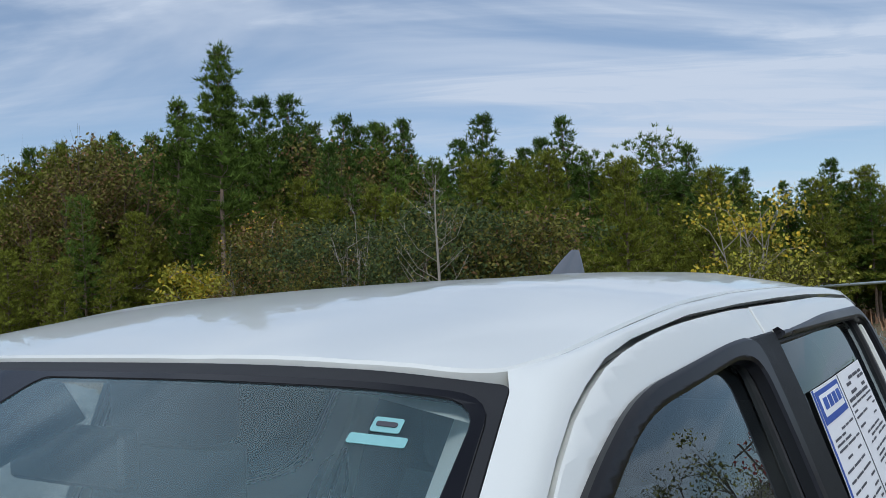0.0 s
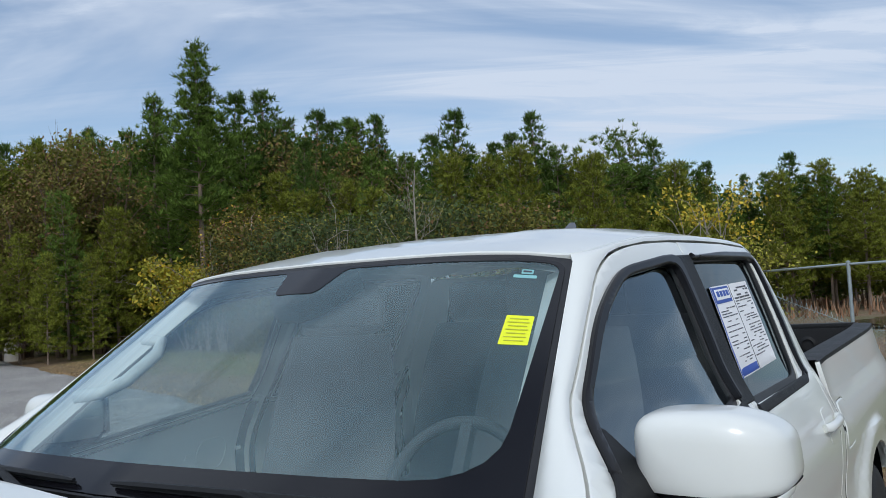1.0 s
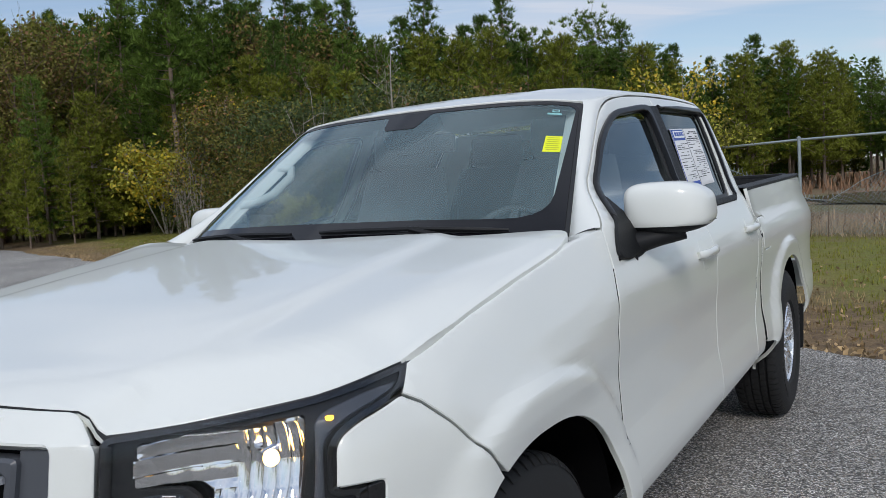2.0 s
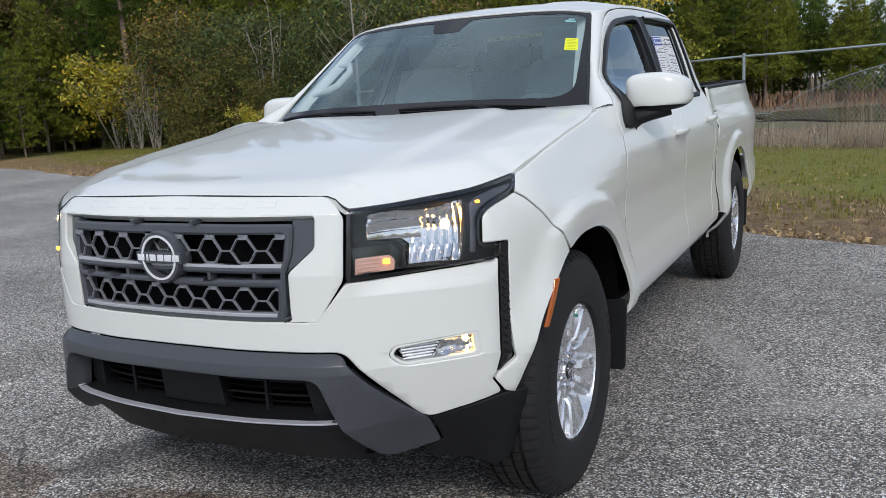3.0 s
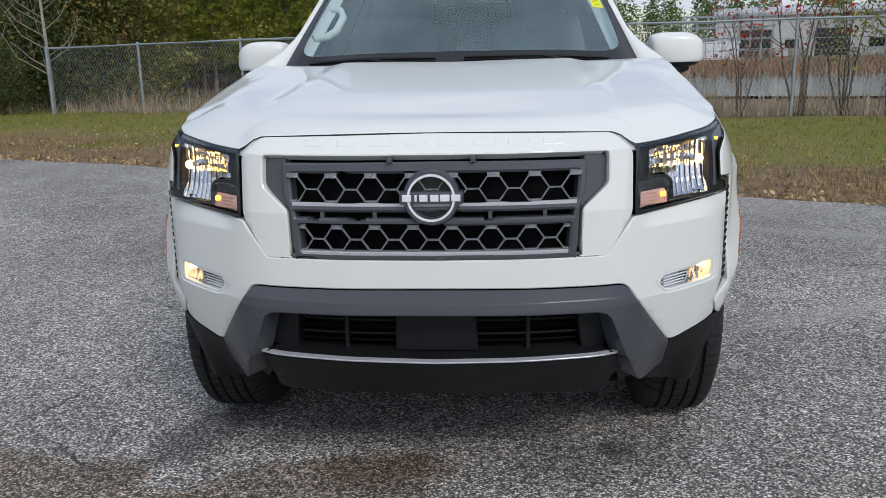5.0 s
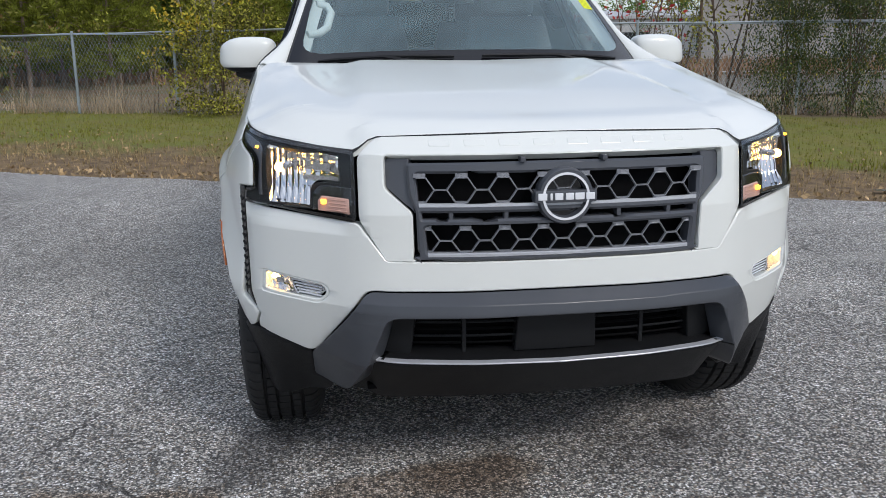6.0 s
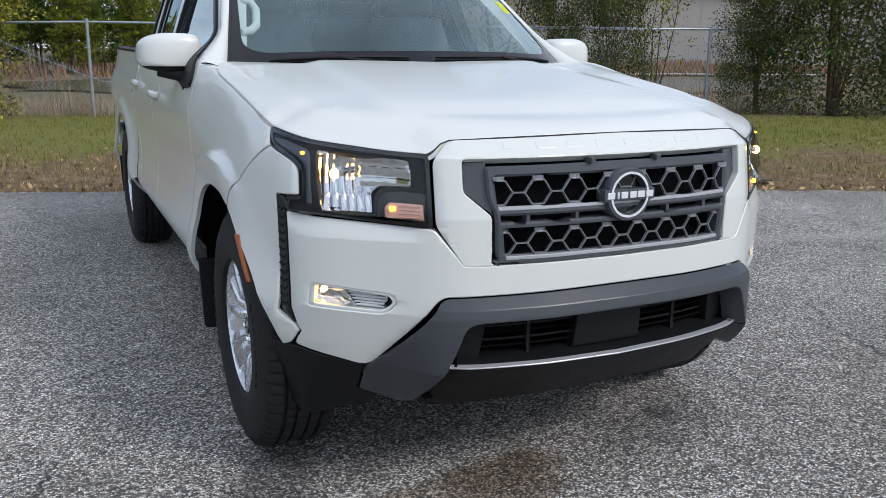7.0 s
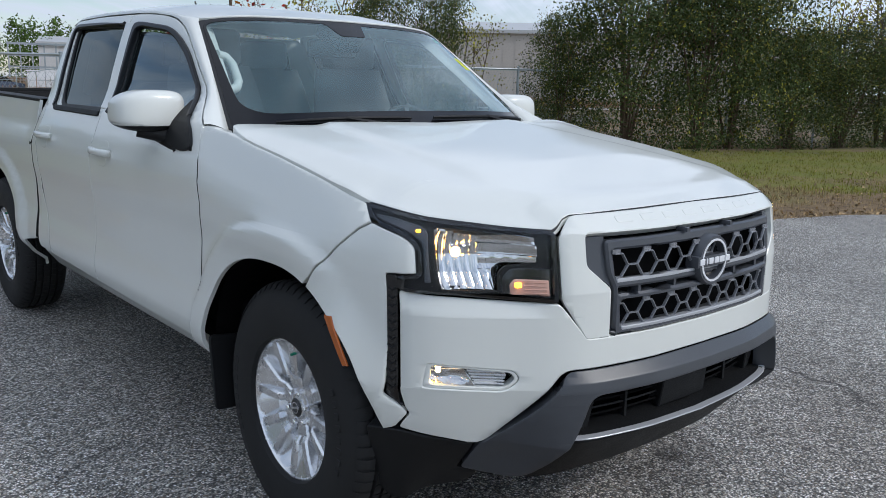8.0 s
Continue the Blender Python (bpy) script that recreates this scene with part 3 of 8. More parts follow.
def lip_shape(u, z):
    x, y, z = front(u, z)
    return (x, y - 0.022 + 0.80 * max(0, 0.452 - z) + 0.03 * ease(0.47, 0.50, abs(u)), z)


part("valance", skin(rounded(valance, 0.004), lip_shape, grid=0.035, depth=0.10, roll=0.002), BLACK_PLASTIC, truck)
part("lip_strip", skin(rounded(both([(0, 0.4600), (0.484, 0.4660, 0.002), (0.482, 0.4615, 0.002), (0, 0.4555)]), 0.002), front_on(0.029), grid=0.04, depth=0.02, roll=0.0015), SILVER_PLASTIC, truck, "thin light grey strip")
lower = [(0.651, 0.433, 0.006), (0.818, 0.474, 0.02), (0.894, 0.469, 0.014), (0.864, 0.275, 0.04), (0.835, 0.246, 0.03), (0.75, 0.234, 0.05), (0.66, 0.262, 0.05), (0.600, 0.285, 0.02), (0.598, 0.328, 0.01), (0.648, 0.342, 0.006)]


def corner_shape(u, z):
    x, y, z = flank(u, z)
    return (x, y + 0.5 * max(0, 0.455 - z) * (1 - ease(0.66, 0.82, u)), z)


pair("bumper_corner", skin(rounded(lower, 0.01), corner_shape, grid=0.03, depth=0.05, roll=0.003), BLACK_PLASTIC)
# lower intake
# black sheet that stands for the shade inside the intake
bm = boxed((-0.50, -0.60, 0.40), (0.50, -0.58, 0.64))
part("intake_shade", bm, VOID, truck)
cheek = [(0.372, 0.592), (0.436, 0.590), (0.50, 0.475), (0.388, 0.464)]
pair("intake_cheek", skin(cheek, front_on(-0.03), grid=0.05, depth=0.05, roll=0.003), BLACK_PLASTIC)
part("intake_plate", skin(both([(0, 0.592), (0.105, 0.590), (0.112, 0.470), (0, 0.470)]), front_on(-0.035), grid=0.06, depth=0.04, roll=0.003), BLACK_PLASTIC, truck)
for s in (1, -1):
    for z in (0.570, 0.551, 0.532, 0.513, 0.494):
        bm = bmesh.new()
        tube(bm, [(s * x, plan_y(x) + 0.065, z) for x in (0.10, 0.2, 0.3, 0.395)], 0.0035, 6)
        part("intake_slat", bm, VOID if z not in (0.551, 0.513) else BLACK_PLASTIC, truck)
    bm = boxed((s * 0.245 - 0.005, plan_y(0.245) + 0.058, 0.47), (s * 0.245 + 0.005, plan_y(0.245) + 0.075, 0.59))
    part("intake_rib", bm, BLACK_PLASTIC, truck)

# grille
grille = part("grille", skin(rounded(both([(0, 0.984), (0.394, 0.981, 0.012), (0.390, 0.900, 0.02), (0.373, 0.862, 0.01), (0.369, 0.7335, 0.004), (0, 0.7335)]), 0.002),
                             front_on(0.003), grid=0.03, depth=0.04, roll=0.006,
                             holes=[rounded([(-0.366, 0.880), (0.366, 0.880), (0.372, 0.955), (-0.372, 0.955)], 0.010),
                                    rounded([(-0.358, 0.841), (0.358, 0.841), (0.360, 0.858), (-0.360, 0.858)], 0.003),
                                    rounded([(-0.346, 0.752), (0.346, 0.752), (0.352, 0.822), (-0.352, 0.822)], 0.008)]), GREY_PLASTIC, truck, "dark grey grille with honeycomb mesh")
wing = [(0.386, 0.990, 0.004), (0.4455, 0.990, 0.014), (0.4455, 0.921, 0.010), (0.374, 0.857, 0.004), (0.378, 0.905, 0.01), (0.386, 0.97, 0.01)]
pair("wing", skin(rounded(wing, 0.004), lambda u, z: (front(u, z)[0], front(u, z)[1] + 0.012 + 0.16 * (u - 0.39), z), grid=0.02, depth=0.03, roll=0.002), GREY_PLASTIC, grille)
# black sheet behind the mesh: the openings' shade put in as colour
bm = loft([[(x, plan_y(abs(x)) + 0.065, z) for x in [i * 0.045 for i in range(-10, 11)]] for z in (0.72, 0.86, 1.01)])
part("grille_shade", bm, VOID, grille)
for z0, z1, w in ((0.871, 0.882, 0.366), (0.744, 0.7545, 0.345)):
    part("strip", skin(both([(0, z1), (w, z1), (w, z0), (0, z0)]), front_on(0.004), grid=0.06, depth=0.02, roll=0.002), SILVER_PLASTIC, grille, "light grey strip")
for u in (-0.285, -0.147, 0.147, 0.285):
    part("post", boxed((u - 0.005, plan_y(abs(u)) + 0.004, 0.838), (u + 0.005, plan_y(abs(u)) + 0.03, 0.861)), GREY_PLASTIC, grille)
for u in (-0.105, 0.105):
    part("clip", boxed((u - 0.006, plan_y(abs(u)) + 0.004, 0.982), (u + 0.006, plan_y(abs(u)) + 0.04, 0.994), 0.001), GREY_PLASTIC, grille)
# black strip painted in for the shade of the slot over the grille
part("slot_shade", boxed((-0.446, -0.66, 0.97), (0.446, -0.64, 1.01)), VOID, truck)


def bar_on(bm, a, b, w, d, dy):
    """A flat bar with a ridge between two points (u, z) of the nose."""
    (ua, za), (ub, zb) = a, b
    t = Vector((ub - ua, zb - za)).normalized()
    n = Vector((-t.y, t.x)) * w / 2
    rows = []
    for u, z in (a, b):
        y = plan_y(abs(u))
        rows.append([(u + n.x, y + dy + d * 0.5, z + n.y), (u + n.x * 0.45, y + dy, z + n.y * 0.45), (u - n.x * 0.45, y + dy, z - n.y * 0.45), (u - n.x, y + dy + d * 0.5, z - n.y),
                     (u - n.x, y + dy + d, z - n.y), (u + n.x, y + dy + d, z + n.y)])
    v0, v1 = [bm.verts.new(p) for p in rows[0]], [bm.verts.new(p) for p in rows[1]]
    for k in range(6):
        bm.faces.new((v0[k], v0[(k + 1) % 6], v1[(k + 1) % 6], v1[k]))
    bm.faces.new(v0[::-1]), bm.faces.new(v1)


def honeycomb(z0, z1, w0, w1, pitch, shift):
    """Flat hexagons: two half-staggered rows of bars between z0 and z1."""
    bm = bmesh.new()
    h = z1 - z0
    lv = [z0 + 0.07 * h, z0 + 0.46 * h, z0 + 0.86 * h]
    f = 0.15 * pitch
    lim = lambda z: w0 + (w1 - w0) * (z - z0) / h
    segs = []
    n = int(1.6 / pitch)
    for i in range(-n, n + 1):
        c = i * pitch + shift
        m = c + pitch / 2
        segs += [((c - f, lv[2]), (c + f, lv[2])), ((m - f, lv[1]), (m + f, lv[1])), ((c - f, lv[0]), (c + f, lv[0])),
                 ((c + f, lv[2]), (m - f, lv[1])), ((c - f, lv[2]), (m - pitch + f, lv[1])),
                 ((c + f, lv[0]), (m - f, lv[1])), ((c - f, lv[0]), (m - pitch + f, lv[1])),
                 ((c - 0.0001, lv[2]), (c + 0.0001, z1)), ((c - 0.0001, lv[0]), (c + 0.0001, z0))]
    for a, b in segs:
        if a[0] > b[0]:
            a, b = b, a
        la, lb = lim(a[1]), lim(b[1])
        if b[0] < -lb or a[0] > la:
            continue
        if a[0] < -la:
            k = (-la - a[0]) / (b[0] - a[0] + 1e-9)
            a = (-la, a[1] + (b[1] - a[1]) * k)
        if b[0] > lb:
            k = (lb - a[0]) / (b[0] - a[0] + 1e-9)
            b = (lb, a[1] + (b[1] - a[1]) * k)
        if abs(b[0] - a[0]) + abs(b[1] - a[1]) > 0.002:
            bar_on(bm, a, b, 0.0044 if abs(a[0] - b[0]) > 0.001 else 2.0 * f, 0.008, 0.004 if abs(a[0] - b[0]) > 0.001 else 0.0065)
    return bm


MESH = mat("grey_mesh_plastic", (0.30, 0.31, 0.335), 0.28, vary=0.08, metal=0.45)
part("upper_mesh", honeycomb(0.879, 0.956, 0.367, 0.373, 0.1035, 0.05175), MESH, grille, smooth=25)
part("lower_mesh", honeycomb(0.752, 0.823, 0.347, 0.353, 0.0995, 0.04975), MESH, grille, smooth=25)

# emblem: a split ring with a bar across; the maker's lettering is left as plain bars
emb_y = -0.781
emblem = part("emblem", boxed((-0.080, emb_y - 0.012, 0.880), (0.080, emb_y + 0.03, 0.912), 0.006), GREY_PLASTIC, truck, "round chrome emblem with a cross bar")
bm = bmesh.new()
lathe(bm, [(0.052, 0), (0.055, -0.010), (0.068, -0.010), (0.072, 0.0), (0.072, 0.03), (0.052, 0.03)], 56, closed=True)
bmesh.ops.rotate(bm, verts=bm.verts, matrix=Matrix.Rotation(radians(90), 3, "Z"))
bmesh.ops.translate(bm, verts=bm.verts, vec=(0, emb_y, 0.896))
part("ring_body", bm, GREY_PLASTIC, emblem)
bm = bmesh.new()
lathe(bm, [(0.0545, 0), (0.0545, -0.003), (0.0605, -0.003), (0.0605, 0.0)], 56, closed=True)
bmesh.ops.rotate(bm, verts=bm.verts, matrix=Matrix.Rotation(radians(90), 3, "Z"))
bmesh.ops.translate(bm, verts=bm.verts, vec=(0, emb_y - 0.009, 0.896))
part("ring", bm, BRIGHT, emblem)
bm = bmesh.new()
lathe(bm, [(0.0001, 0), (0.053, 0)], 40)
bmesh.ops.rotate(bm, verts=bm.verts, matrix=Matrix.Rotation(radians(90), 3, "Z"))
bmesh.ops.translate(bm, verts=bm.verts, vec=(0, emb_y + 0.012, 0.896))
part("disc", bm, GLOSS_BLACK, emblem)
for c, w in ((-0.0610, 0.023), (-0.0385, 0.006), (-0.0190, 0.021), (0.0085, 0.021), (0.0345, 0.024), (0.0620, 0.023)):
    part("bar", boxed((c - w / 2, emb_y - 0.0145, 0.8875), (c + w / 2, emb_y - 0.011, 0.9050), 0.001, 1), BRIGHT, emblem)
# raised model lettering on the nose, as plain bars in body colour
for i in range(8):
    c = (i - 3.5) * 0.088
    bm = skin(rounded([(c - 0.027, 1.019), (c + 0.027, 1.019), (c + 0.027, 1.036), (c - 0.027, 1.036)], 0.004), front, grid=0.03, depth=0.003, roll=0.0015, lift=0.0012)
    part("nose_bar", bm, PAINT, truck)

# vents at the bumper's corners
vent = [(0.835, 0.888, 0.004), (0.865, 0.890, 0.008), (0.857, 0.575, 0.01), (0.812, 0.543, 0.002), (0.831, 0.590, 0.01)]
va = pair("corner_vent", skin(rounded(vent, 0.004), front_on(-0.007), grid=0.03, depth=0.03, roll=0.002), GLOSS_BLACK, label="black ribbed corner vent")
for v, s in zip(va, (1, -1)):
    for i in range(13):
        z = 0.60 + i * 0.0215
        a, b = front(0.837, z), front(0.858, z)
        bm = bmesh.new()
        tube(bm, [(s * a[0], a[1] + 0.006, z), (s * (a[0] + b[0]) / 2, (a[1] + b[1]) / 2 + 0.005, z - 0.008), (s * b[0], b[1] + 0.006, z)], 0.0028, 5)
        part("rib", bm, BLACK_PLASTIC, v)

# headlights
lamp = [(0.5195, 0.829, 0.004), (0.80, 0.8475, 0.02), (0.834, 0.852, 0.004), (0.829, 0.889, 0.002), (0.793, 0.892, 0.008), (0.796, 0.966, 0.025), (0.835, 0.991, 0.03), (0.924, 1.012, 0.03), (0.966, 1.054, 0.008), (0.86, 1.047, 0.06), (0.757, 1.031, 0.06),
        (0.66, 1.020, 0.08), (0.5205, 1.008, 0.004)]


def bowl(u, z):
    """The headlight's chrome bowl behind the lens: fluted below, a smooth half-round trough above."""
    x, y, z = front(u, z)
    r = math.hypot((u - 0.672) / 0.112, (z - 0.938) / 0.098)
    d = 0.010 + 0.046 * max(0, 1 - r * r) ** 0.75
    if u > 0.655 or z < 0.905:
        d -= 0.0046 * abs(math.sin((u - 0.655) * 190)) + 0.0010 * abs(math.sin(z * 70))
    else:
        d -= 0.0030 * abs(math.sin((u - 0.56) * 128)) + 0.0022 * abs(math.sin((z - 0.92) * 105)) + (0.006 if 0.944 < z < 0.972 else 0.0)
    return (x * (1 - 0.12 * d), y + d, z)


inner_area = rounded([(0.638, 0.858, 0.004), (0.744, 0.860, 0.010), (0.755, 1.010, 0.012), (0.560, 0.992, 0.006), (0.560, 0.928, 0.006), (0.618, 0.922, 0.008), (0.634, 0.906, 0.006)], 0.006)
guide = rounded([(0.764, 0.874), (0.777, 0.873), (0.776, 0.972, 0.03), (0.822, 1.002, 0.04), (0.905, 1.022), (0.915, 1.032), (0.84, 1.028, 0.03), (0.770, 1.009, 0.02)], 0.005)
lamp_soft = rounded([(p[0], p[1], max(p[2], 0.014)) for p in lamp], 0.014)
for s in (1, -1):
    f = lambda fn: (lambda u, z: (s * fn(u, z)[0], *fn(u, z)[1:]))
    head = part("headlight", skin(rounded(lamp, 0.004), f(front_on(-0.085)), grid=0.03, depth=0.005, roll=0.003, flip=s), GLOSS_BLACK, truck, "clear headlight with chrome bowl, lit")
    inset = offset2(lamp_soft, 0.009)
    edge = loft([[f(front_on(d))(u, z) for u, z in ring] for ring, d in ((lamp_soft, -0.085), (lamp_soft, 0.0), (inset, 0.0), (inset, -0.016))], close=True)
    bmesh.ops.recalc_face_normals(edge, faces=edge.faces)
    part("lamp_rim", edge, GLOSS_BLACK, head)
    bezel = skin(offset2(lamp_soft, 0.006), f(front_on(-0.013)), grid=0.03, depth=0.02, roll=0.002, flip=s, holes=[offset2(inner_area, -0.001)])
    part("bezel", bezel, BLACK_PLASTIC, head)
    part("bowl", skin(inner_area, f(bowl), grid=0.0042, depth=0.006, roll=0.001, flip=s), REFLECTOR, head, "chrome reflector bowl", smooth=24)
    ob = part("lens", skin(rounded(lamp, 0.004), f(front_on(0.0)), grid=0.03, depth=0.004, roll=0.003, flip=s, lift=0.001), LENS, head)
    ob.visible_shadow = False
    c = front(0.695, 0.955)
    bm = bmesh.new()
    tube(bm, [(s * (c[0] - 0.004), c[1] + 0.08, c[2]), (s * (c[0] + 0.004), c[1] + 0.045, c[2]), (s * (c[0] + 0.006), c[1] + 0.022, c[2])], [0.011, 0.010, 0.008], 16)
    part("bulb_cap", bm, CHROME, head)
    bm = bmesh.new()
    bmesh.ops.create_uvsphere(bm, u_segments=12, v_segments=8, radius=0.013)
    bmesh.ops.translate(bm, verts=bm.verts, vec=(s * (c[0] + 0.020), c[1] + 0.030, c[2] - 0.002))
    part("bulb", bm, LAMP_WARM, head)
    # turn signal in the inner lower corner, in a black box
    sig = rounded([(0.537, 0.843), (0.616, 0.848), (0.617, 0.875), (0.606, 0.889), (0.537, 0.886)], 0.004)
    frame_poly = rounded([(0.528, 0.837), (0.632, 0.843), (0.630, 0.892), (0.614, 0.914), (0.585, 0.918), (0.528, 0.914)], 0.006)
    part("signal_housing", skin(frame_poly, f(front_on(-0.010)), grid=0.03, depth=0.02, roll=0.004, flip=s), GLOSS_BLACK, head)
    part("turn_signal", skin(sig, f(front_on(-0.006)), grid=0.02, depth=0.008, roll=0.003, flip=s), SIGNAL, head, "pinkish turn signal with a lit amber bulb")
    c = front(0.600, 0.874)
    part("signal_bulb", boxed((s * c[0] - 0.007, c[1] - 0.001, c[2] - 0.006), (s * c[0] + 0.007, c[1] + 0.012, c[2] + 0.006), 0.002), LAMP_AMBER, head)
    for k in range(4):
        z = 0.853 + k * 0.009
        a, b = front(0.543, z), front(0.588, z)
        bm = bmesh.new()
        tube(bm, [(s * a[0], a[1] + 0.0055, z), (s * b[0], b[1] + 0.0055, z + 0.001)], 0.0015, 5)
        part("signal_rib", bm, SIGNAL, head)
    # side light guide with its little amber lamp
    part("light_guide", skin(guide, f(front_on(-0.009)), grid=0.03, depth=0.006, roll=0.002, flip=s), GREY_PLASTIC, head)
    c = front(0.790, 1.000)
    part("side_bulb", boxed((s * c[0] - 0.005, c[1] + 0.004, c[2] - 0.003), (s * c[0] + 0.005, c[1] + 0.014, c[2] + 0.004), 0.002), LAMP_AMBER, head)
    # fog lamp: a lit chrome cup outside, dark louvres inside
    cup = rounded([(0.678, 0.611, 0.004), (0.768, 0.615, 0.006), (0.764, 0.661, 0.006), (0.700, 0.655, 0.004)], 0.004)

    def cup_shape(u, z):
        x, y, z = front(u, z)
        r = math.hypot((u - 0.733) / 0.045, (z - 0.638) / 0.030)
        return (x, y + 0.012 + 0.028 * max(0, 1 - r * r) - 0.003 * abs(math.sin(u * 170)), z)
    fl = part("fog_lamp", skin(rounded(fog, 0.008), f(front_on(-0.034)), grid=0.03, depth=0.004, roll=0.002, flip=s), REFLECTOR, truck, "clear fog lamp, lit warm")
    part("cup", skin(cup, f(cup_shape), grid=0.006, depth=0.004, roll=0.001, flip=s), REFLECTOR, fl, "warm-lit chrome cup", smooth=24)
    pocket = skin(fog_hole, f(front_on(-0.003)), grid=0.03, depth=0.035, roll=0.002, flip=s, holes=[offset2(rounded(fog, 0.008), 0.001)])
    part("pocket", pocket, PAINT, fl)
    ob = part("lens", skin(rounded(fog, 0.008), f(front_on(-0.005)), grid=0.03, depth=0.004, roll=0.003, flip=s), LENS, fl)
    ob.visible_shadow = False
    for k in range(5):
        z = 0.614 + k * 0.008
        a, b = front(0.616 - 0.001 * k, z), front(0.676 + k * 0.004, z + 0.003)
        bm = bmesh.new()
        tube(bm, [(s * a[0], a[1] + 0.018, a[2]), (s * b[0], b[1] + 0.018, b[2])], 0.0024, 5)
        part("fog_fin", bm, BRIGHT, fl)
    c = front(0.742, 0.648)
    bm = bmesh.new()
    bmesh.ops.create_uvsphere(bm, u_segments=12, v_segments=8, radius=0.008)
    bmesh.ops.translate(bm, verts=bm.verts, vec=(s * c[0], c[1] + 0.024, c[2]))
    part("fog_bulb", bm, LAMP_FOG, fl)
    # side marker on the arch
    mk = rounded([(0.950, 0.636), (0.968, 0.633), (1.036, 0.757), (1.012, 0.759)], 0.003)
    bm = skin(mk, flank, grid=0.04, depth=0.006, roll=0.002, lift=0.003)
    part("side_marker", bm if s > 0 else mirrored(bm), DARK_AMBER, truck, "narrow amber side marker")

# --- hood, cowl, glass, roof -------------------------------------------
lamp_top = curve_of([(0.514, 1.010), (0.60, 1.016), (0.66, 1.023), (0.757, 1.034), (0.86, 1.050), (0.966, 1.058)])
front_edge = []
for a in np.linspace(0, 0.46, 12):
    p = front(a, 1.0515 - 0.0085 * (a / 0.46) ** 2)
    front_edge.append((p[0], p[1] + 0.0045, p[2] + 0.001))
for a, z in ((0.478, 1.036), (0.500, 1.020), (0.516, 1.012)):
    p = front(a, z)
    front_edge.append((p[0] + 0.005, p[1] + 0.005, z))
for a in np.linspace(0.545, 0.95, 14):
    p = front(a, lamp_top(a))
    front_edge.append((min(p[0], 0.812), p[1] + 0.004, p[2] + 0.001))
hood_half = [(p[0], p[1], 0) for p in front_edge] + [(0.814, -0.23), (0.814, -0.05), (0.815, 0.15), (0.817, 0.42, 0.06), (0.790, 0.535, 0.04), (0.70, 0.560, 0.06), (0.50, 0.490, 0.2), (0, 0.430)]
edge_flat = np.array([p[:2] for p in front_edge])
edge_z = [p[2] for p in front_edge]


def hood(x, y):
    a = abs(x)
    t = min(max((y + 0.70) / 1.15, 0), 1)
    zc = 1.052 + 0.158 * t ** 0.75
    k = a / 0.817
    ze = fender_edge(y) + 0.004
    z = zc - (zc - ze) * (0.42 * k ** 2.2 + 0.58 * ease(0.84, 1.02, k))
    r = 0.43 + 0.06 * (1 - t)
    z += 0.011 * (1 - ease(r, r + 0.07, a)) * ease(0.10, 0.40, t) - 0.004 * (1 - ease(0.0, r, a))
    # the front edge turns down to the nose and the headlights
    if y < 0.0:
        p = np.array((a, y))
        d, ez = 9.0, 0.0
        for i in range(len(edge_flat) - 1):
            q, w = edge_flat[i], edge_flat[i + 1] - edge_flat[i]
            m = min(max(float((p - q) @ w / (w @ w)), 0.0), 1.0)
            e = float(np.hypot(*(p - q - m * w)))
            if e < d:
                d, ez = e, edge_z[i] + m * (edge_z[i + 1] - edge_z[i])
        f = (1 - ease(0.0, 0.20, d)) ** 1.4
        z = z * (1 - f) + (ez + 0.34 * d) * f
    return (x, y, z)


part("hood", skin(rounded(both(hood_half), 0.01), hood, grid=0.025, depth=0.02, roll=0.002), PAINT, truck)

# black strip, coloured as the seals, stands for shade in the hood's front seam
lip = []
for i in range(len(front_edge)):
    a, b = Vector(front_edge[max(i - 1, 0)]), Vector(front_edge[min(i + 1, len(front_edge) - 1)])
    out = Vector((b.y - a.y, a.x - b.x, 0)).normalized()
    c = Vector(front_edge[i])
    w = 0.35 + 0.65 * ease(12, 15, i)
    lip.append((c + out * 0.0015 + Vector((0, 0, -0.0012)), c + out * 0.0058 * w + Vector((0, 0, -0.014 * w))))
pair("hood_seam_shade", loft([[p for p, q in lip], [q for p, q in lip]]), SEAL)
ws_base = curve_of([(0, 0.470, 1.212), (0.3, 0.490, 1.210), (0.5, 0.530, 1.204), (0.65, 0.600, 1.196), (0.735, 0.668, 1.190)])
ws_top = curve_of([(0, 1.080, 1.606), (0.3, 1.094, 1.603), (0.48, 1.125, 1.595), (0.585, 1.170, 1.580), (0.62, 1.20, 1.572)])


def glass(u, v):
    """The windscreen: u across (-1 to 1), v from base (0) to top (1)."""
    a = abs(u)
    b, t = ws_base(a * 0.735), ws_top(a * 0.600)
    x = a * (0.735 + (0.600 - 0.735) * v)
    y, z = b[0] + (t[0] - b[0]) * v, b[1] + (t[1] - b[1]) * v
    bulge = 0.003 * math.sin(math.pi * min(max(v, 0), 1))
    return ((1 if u >= 0 else -1) * x, y - bulge * 0.5, z + bulge)


ws_out = rounded([(-0.985, 0.0), (0.985, 0.0), (0.985, 0.99, 0.05), (-0.985, 0.99, 0.05)], 0.02)
ws_in = rounded([(-0.930, 0.105, 0.16), (0.930, 0.105, 0.16), (0.972, 0.976, 0.05), (0.15, 0.976, 0.03), (0.10, 0.84, 0.03), (-0.10, 0.84, 0.03), (-0.15, 0.976, 0.03), (-0.972, 0.976, 0.05)], 0.05)
screen = part("windscreen", skin(ws_out, glass, grid=0.05, depth=0.006, roll=0.002), WINDSCREEN, truck, "tinted windscreen with black border")
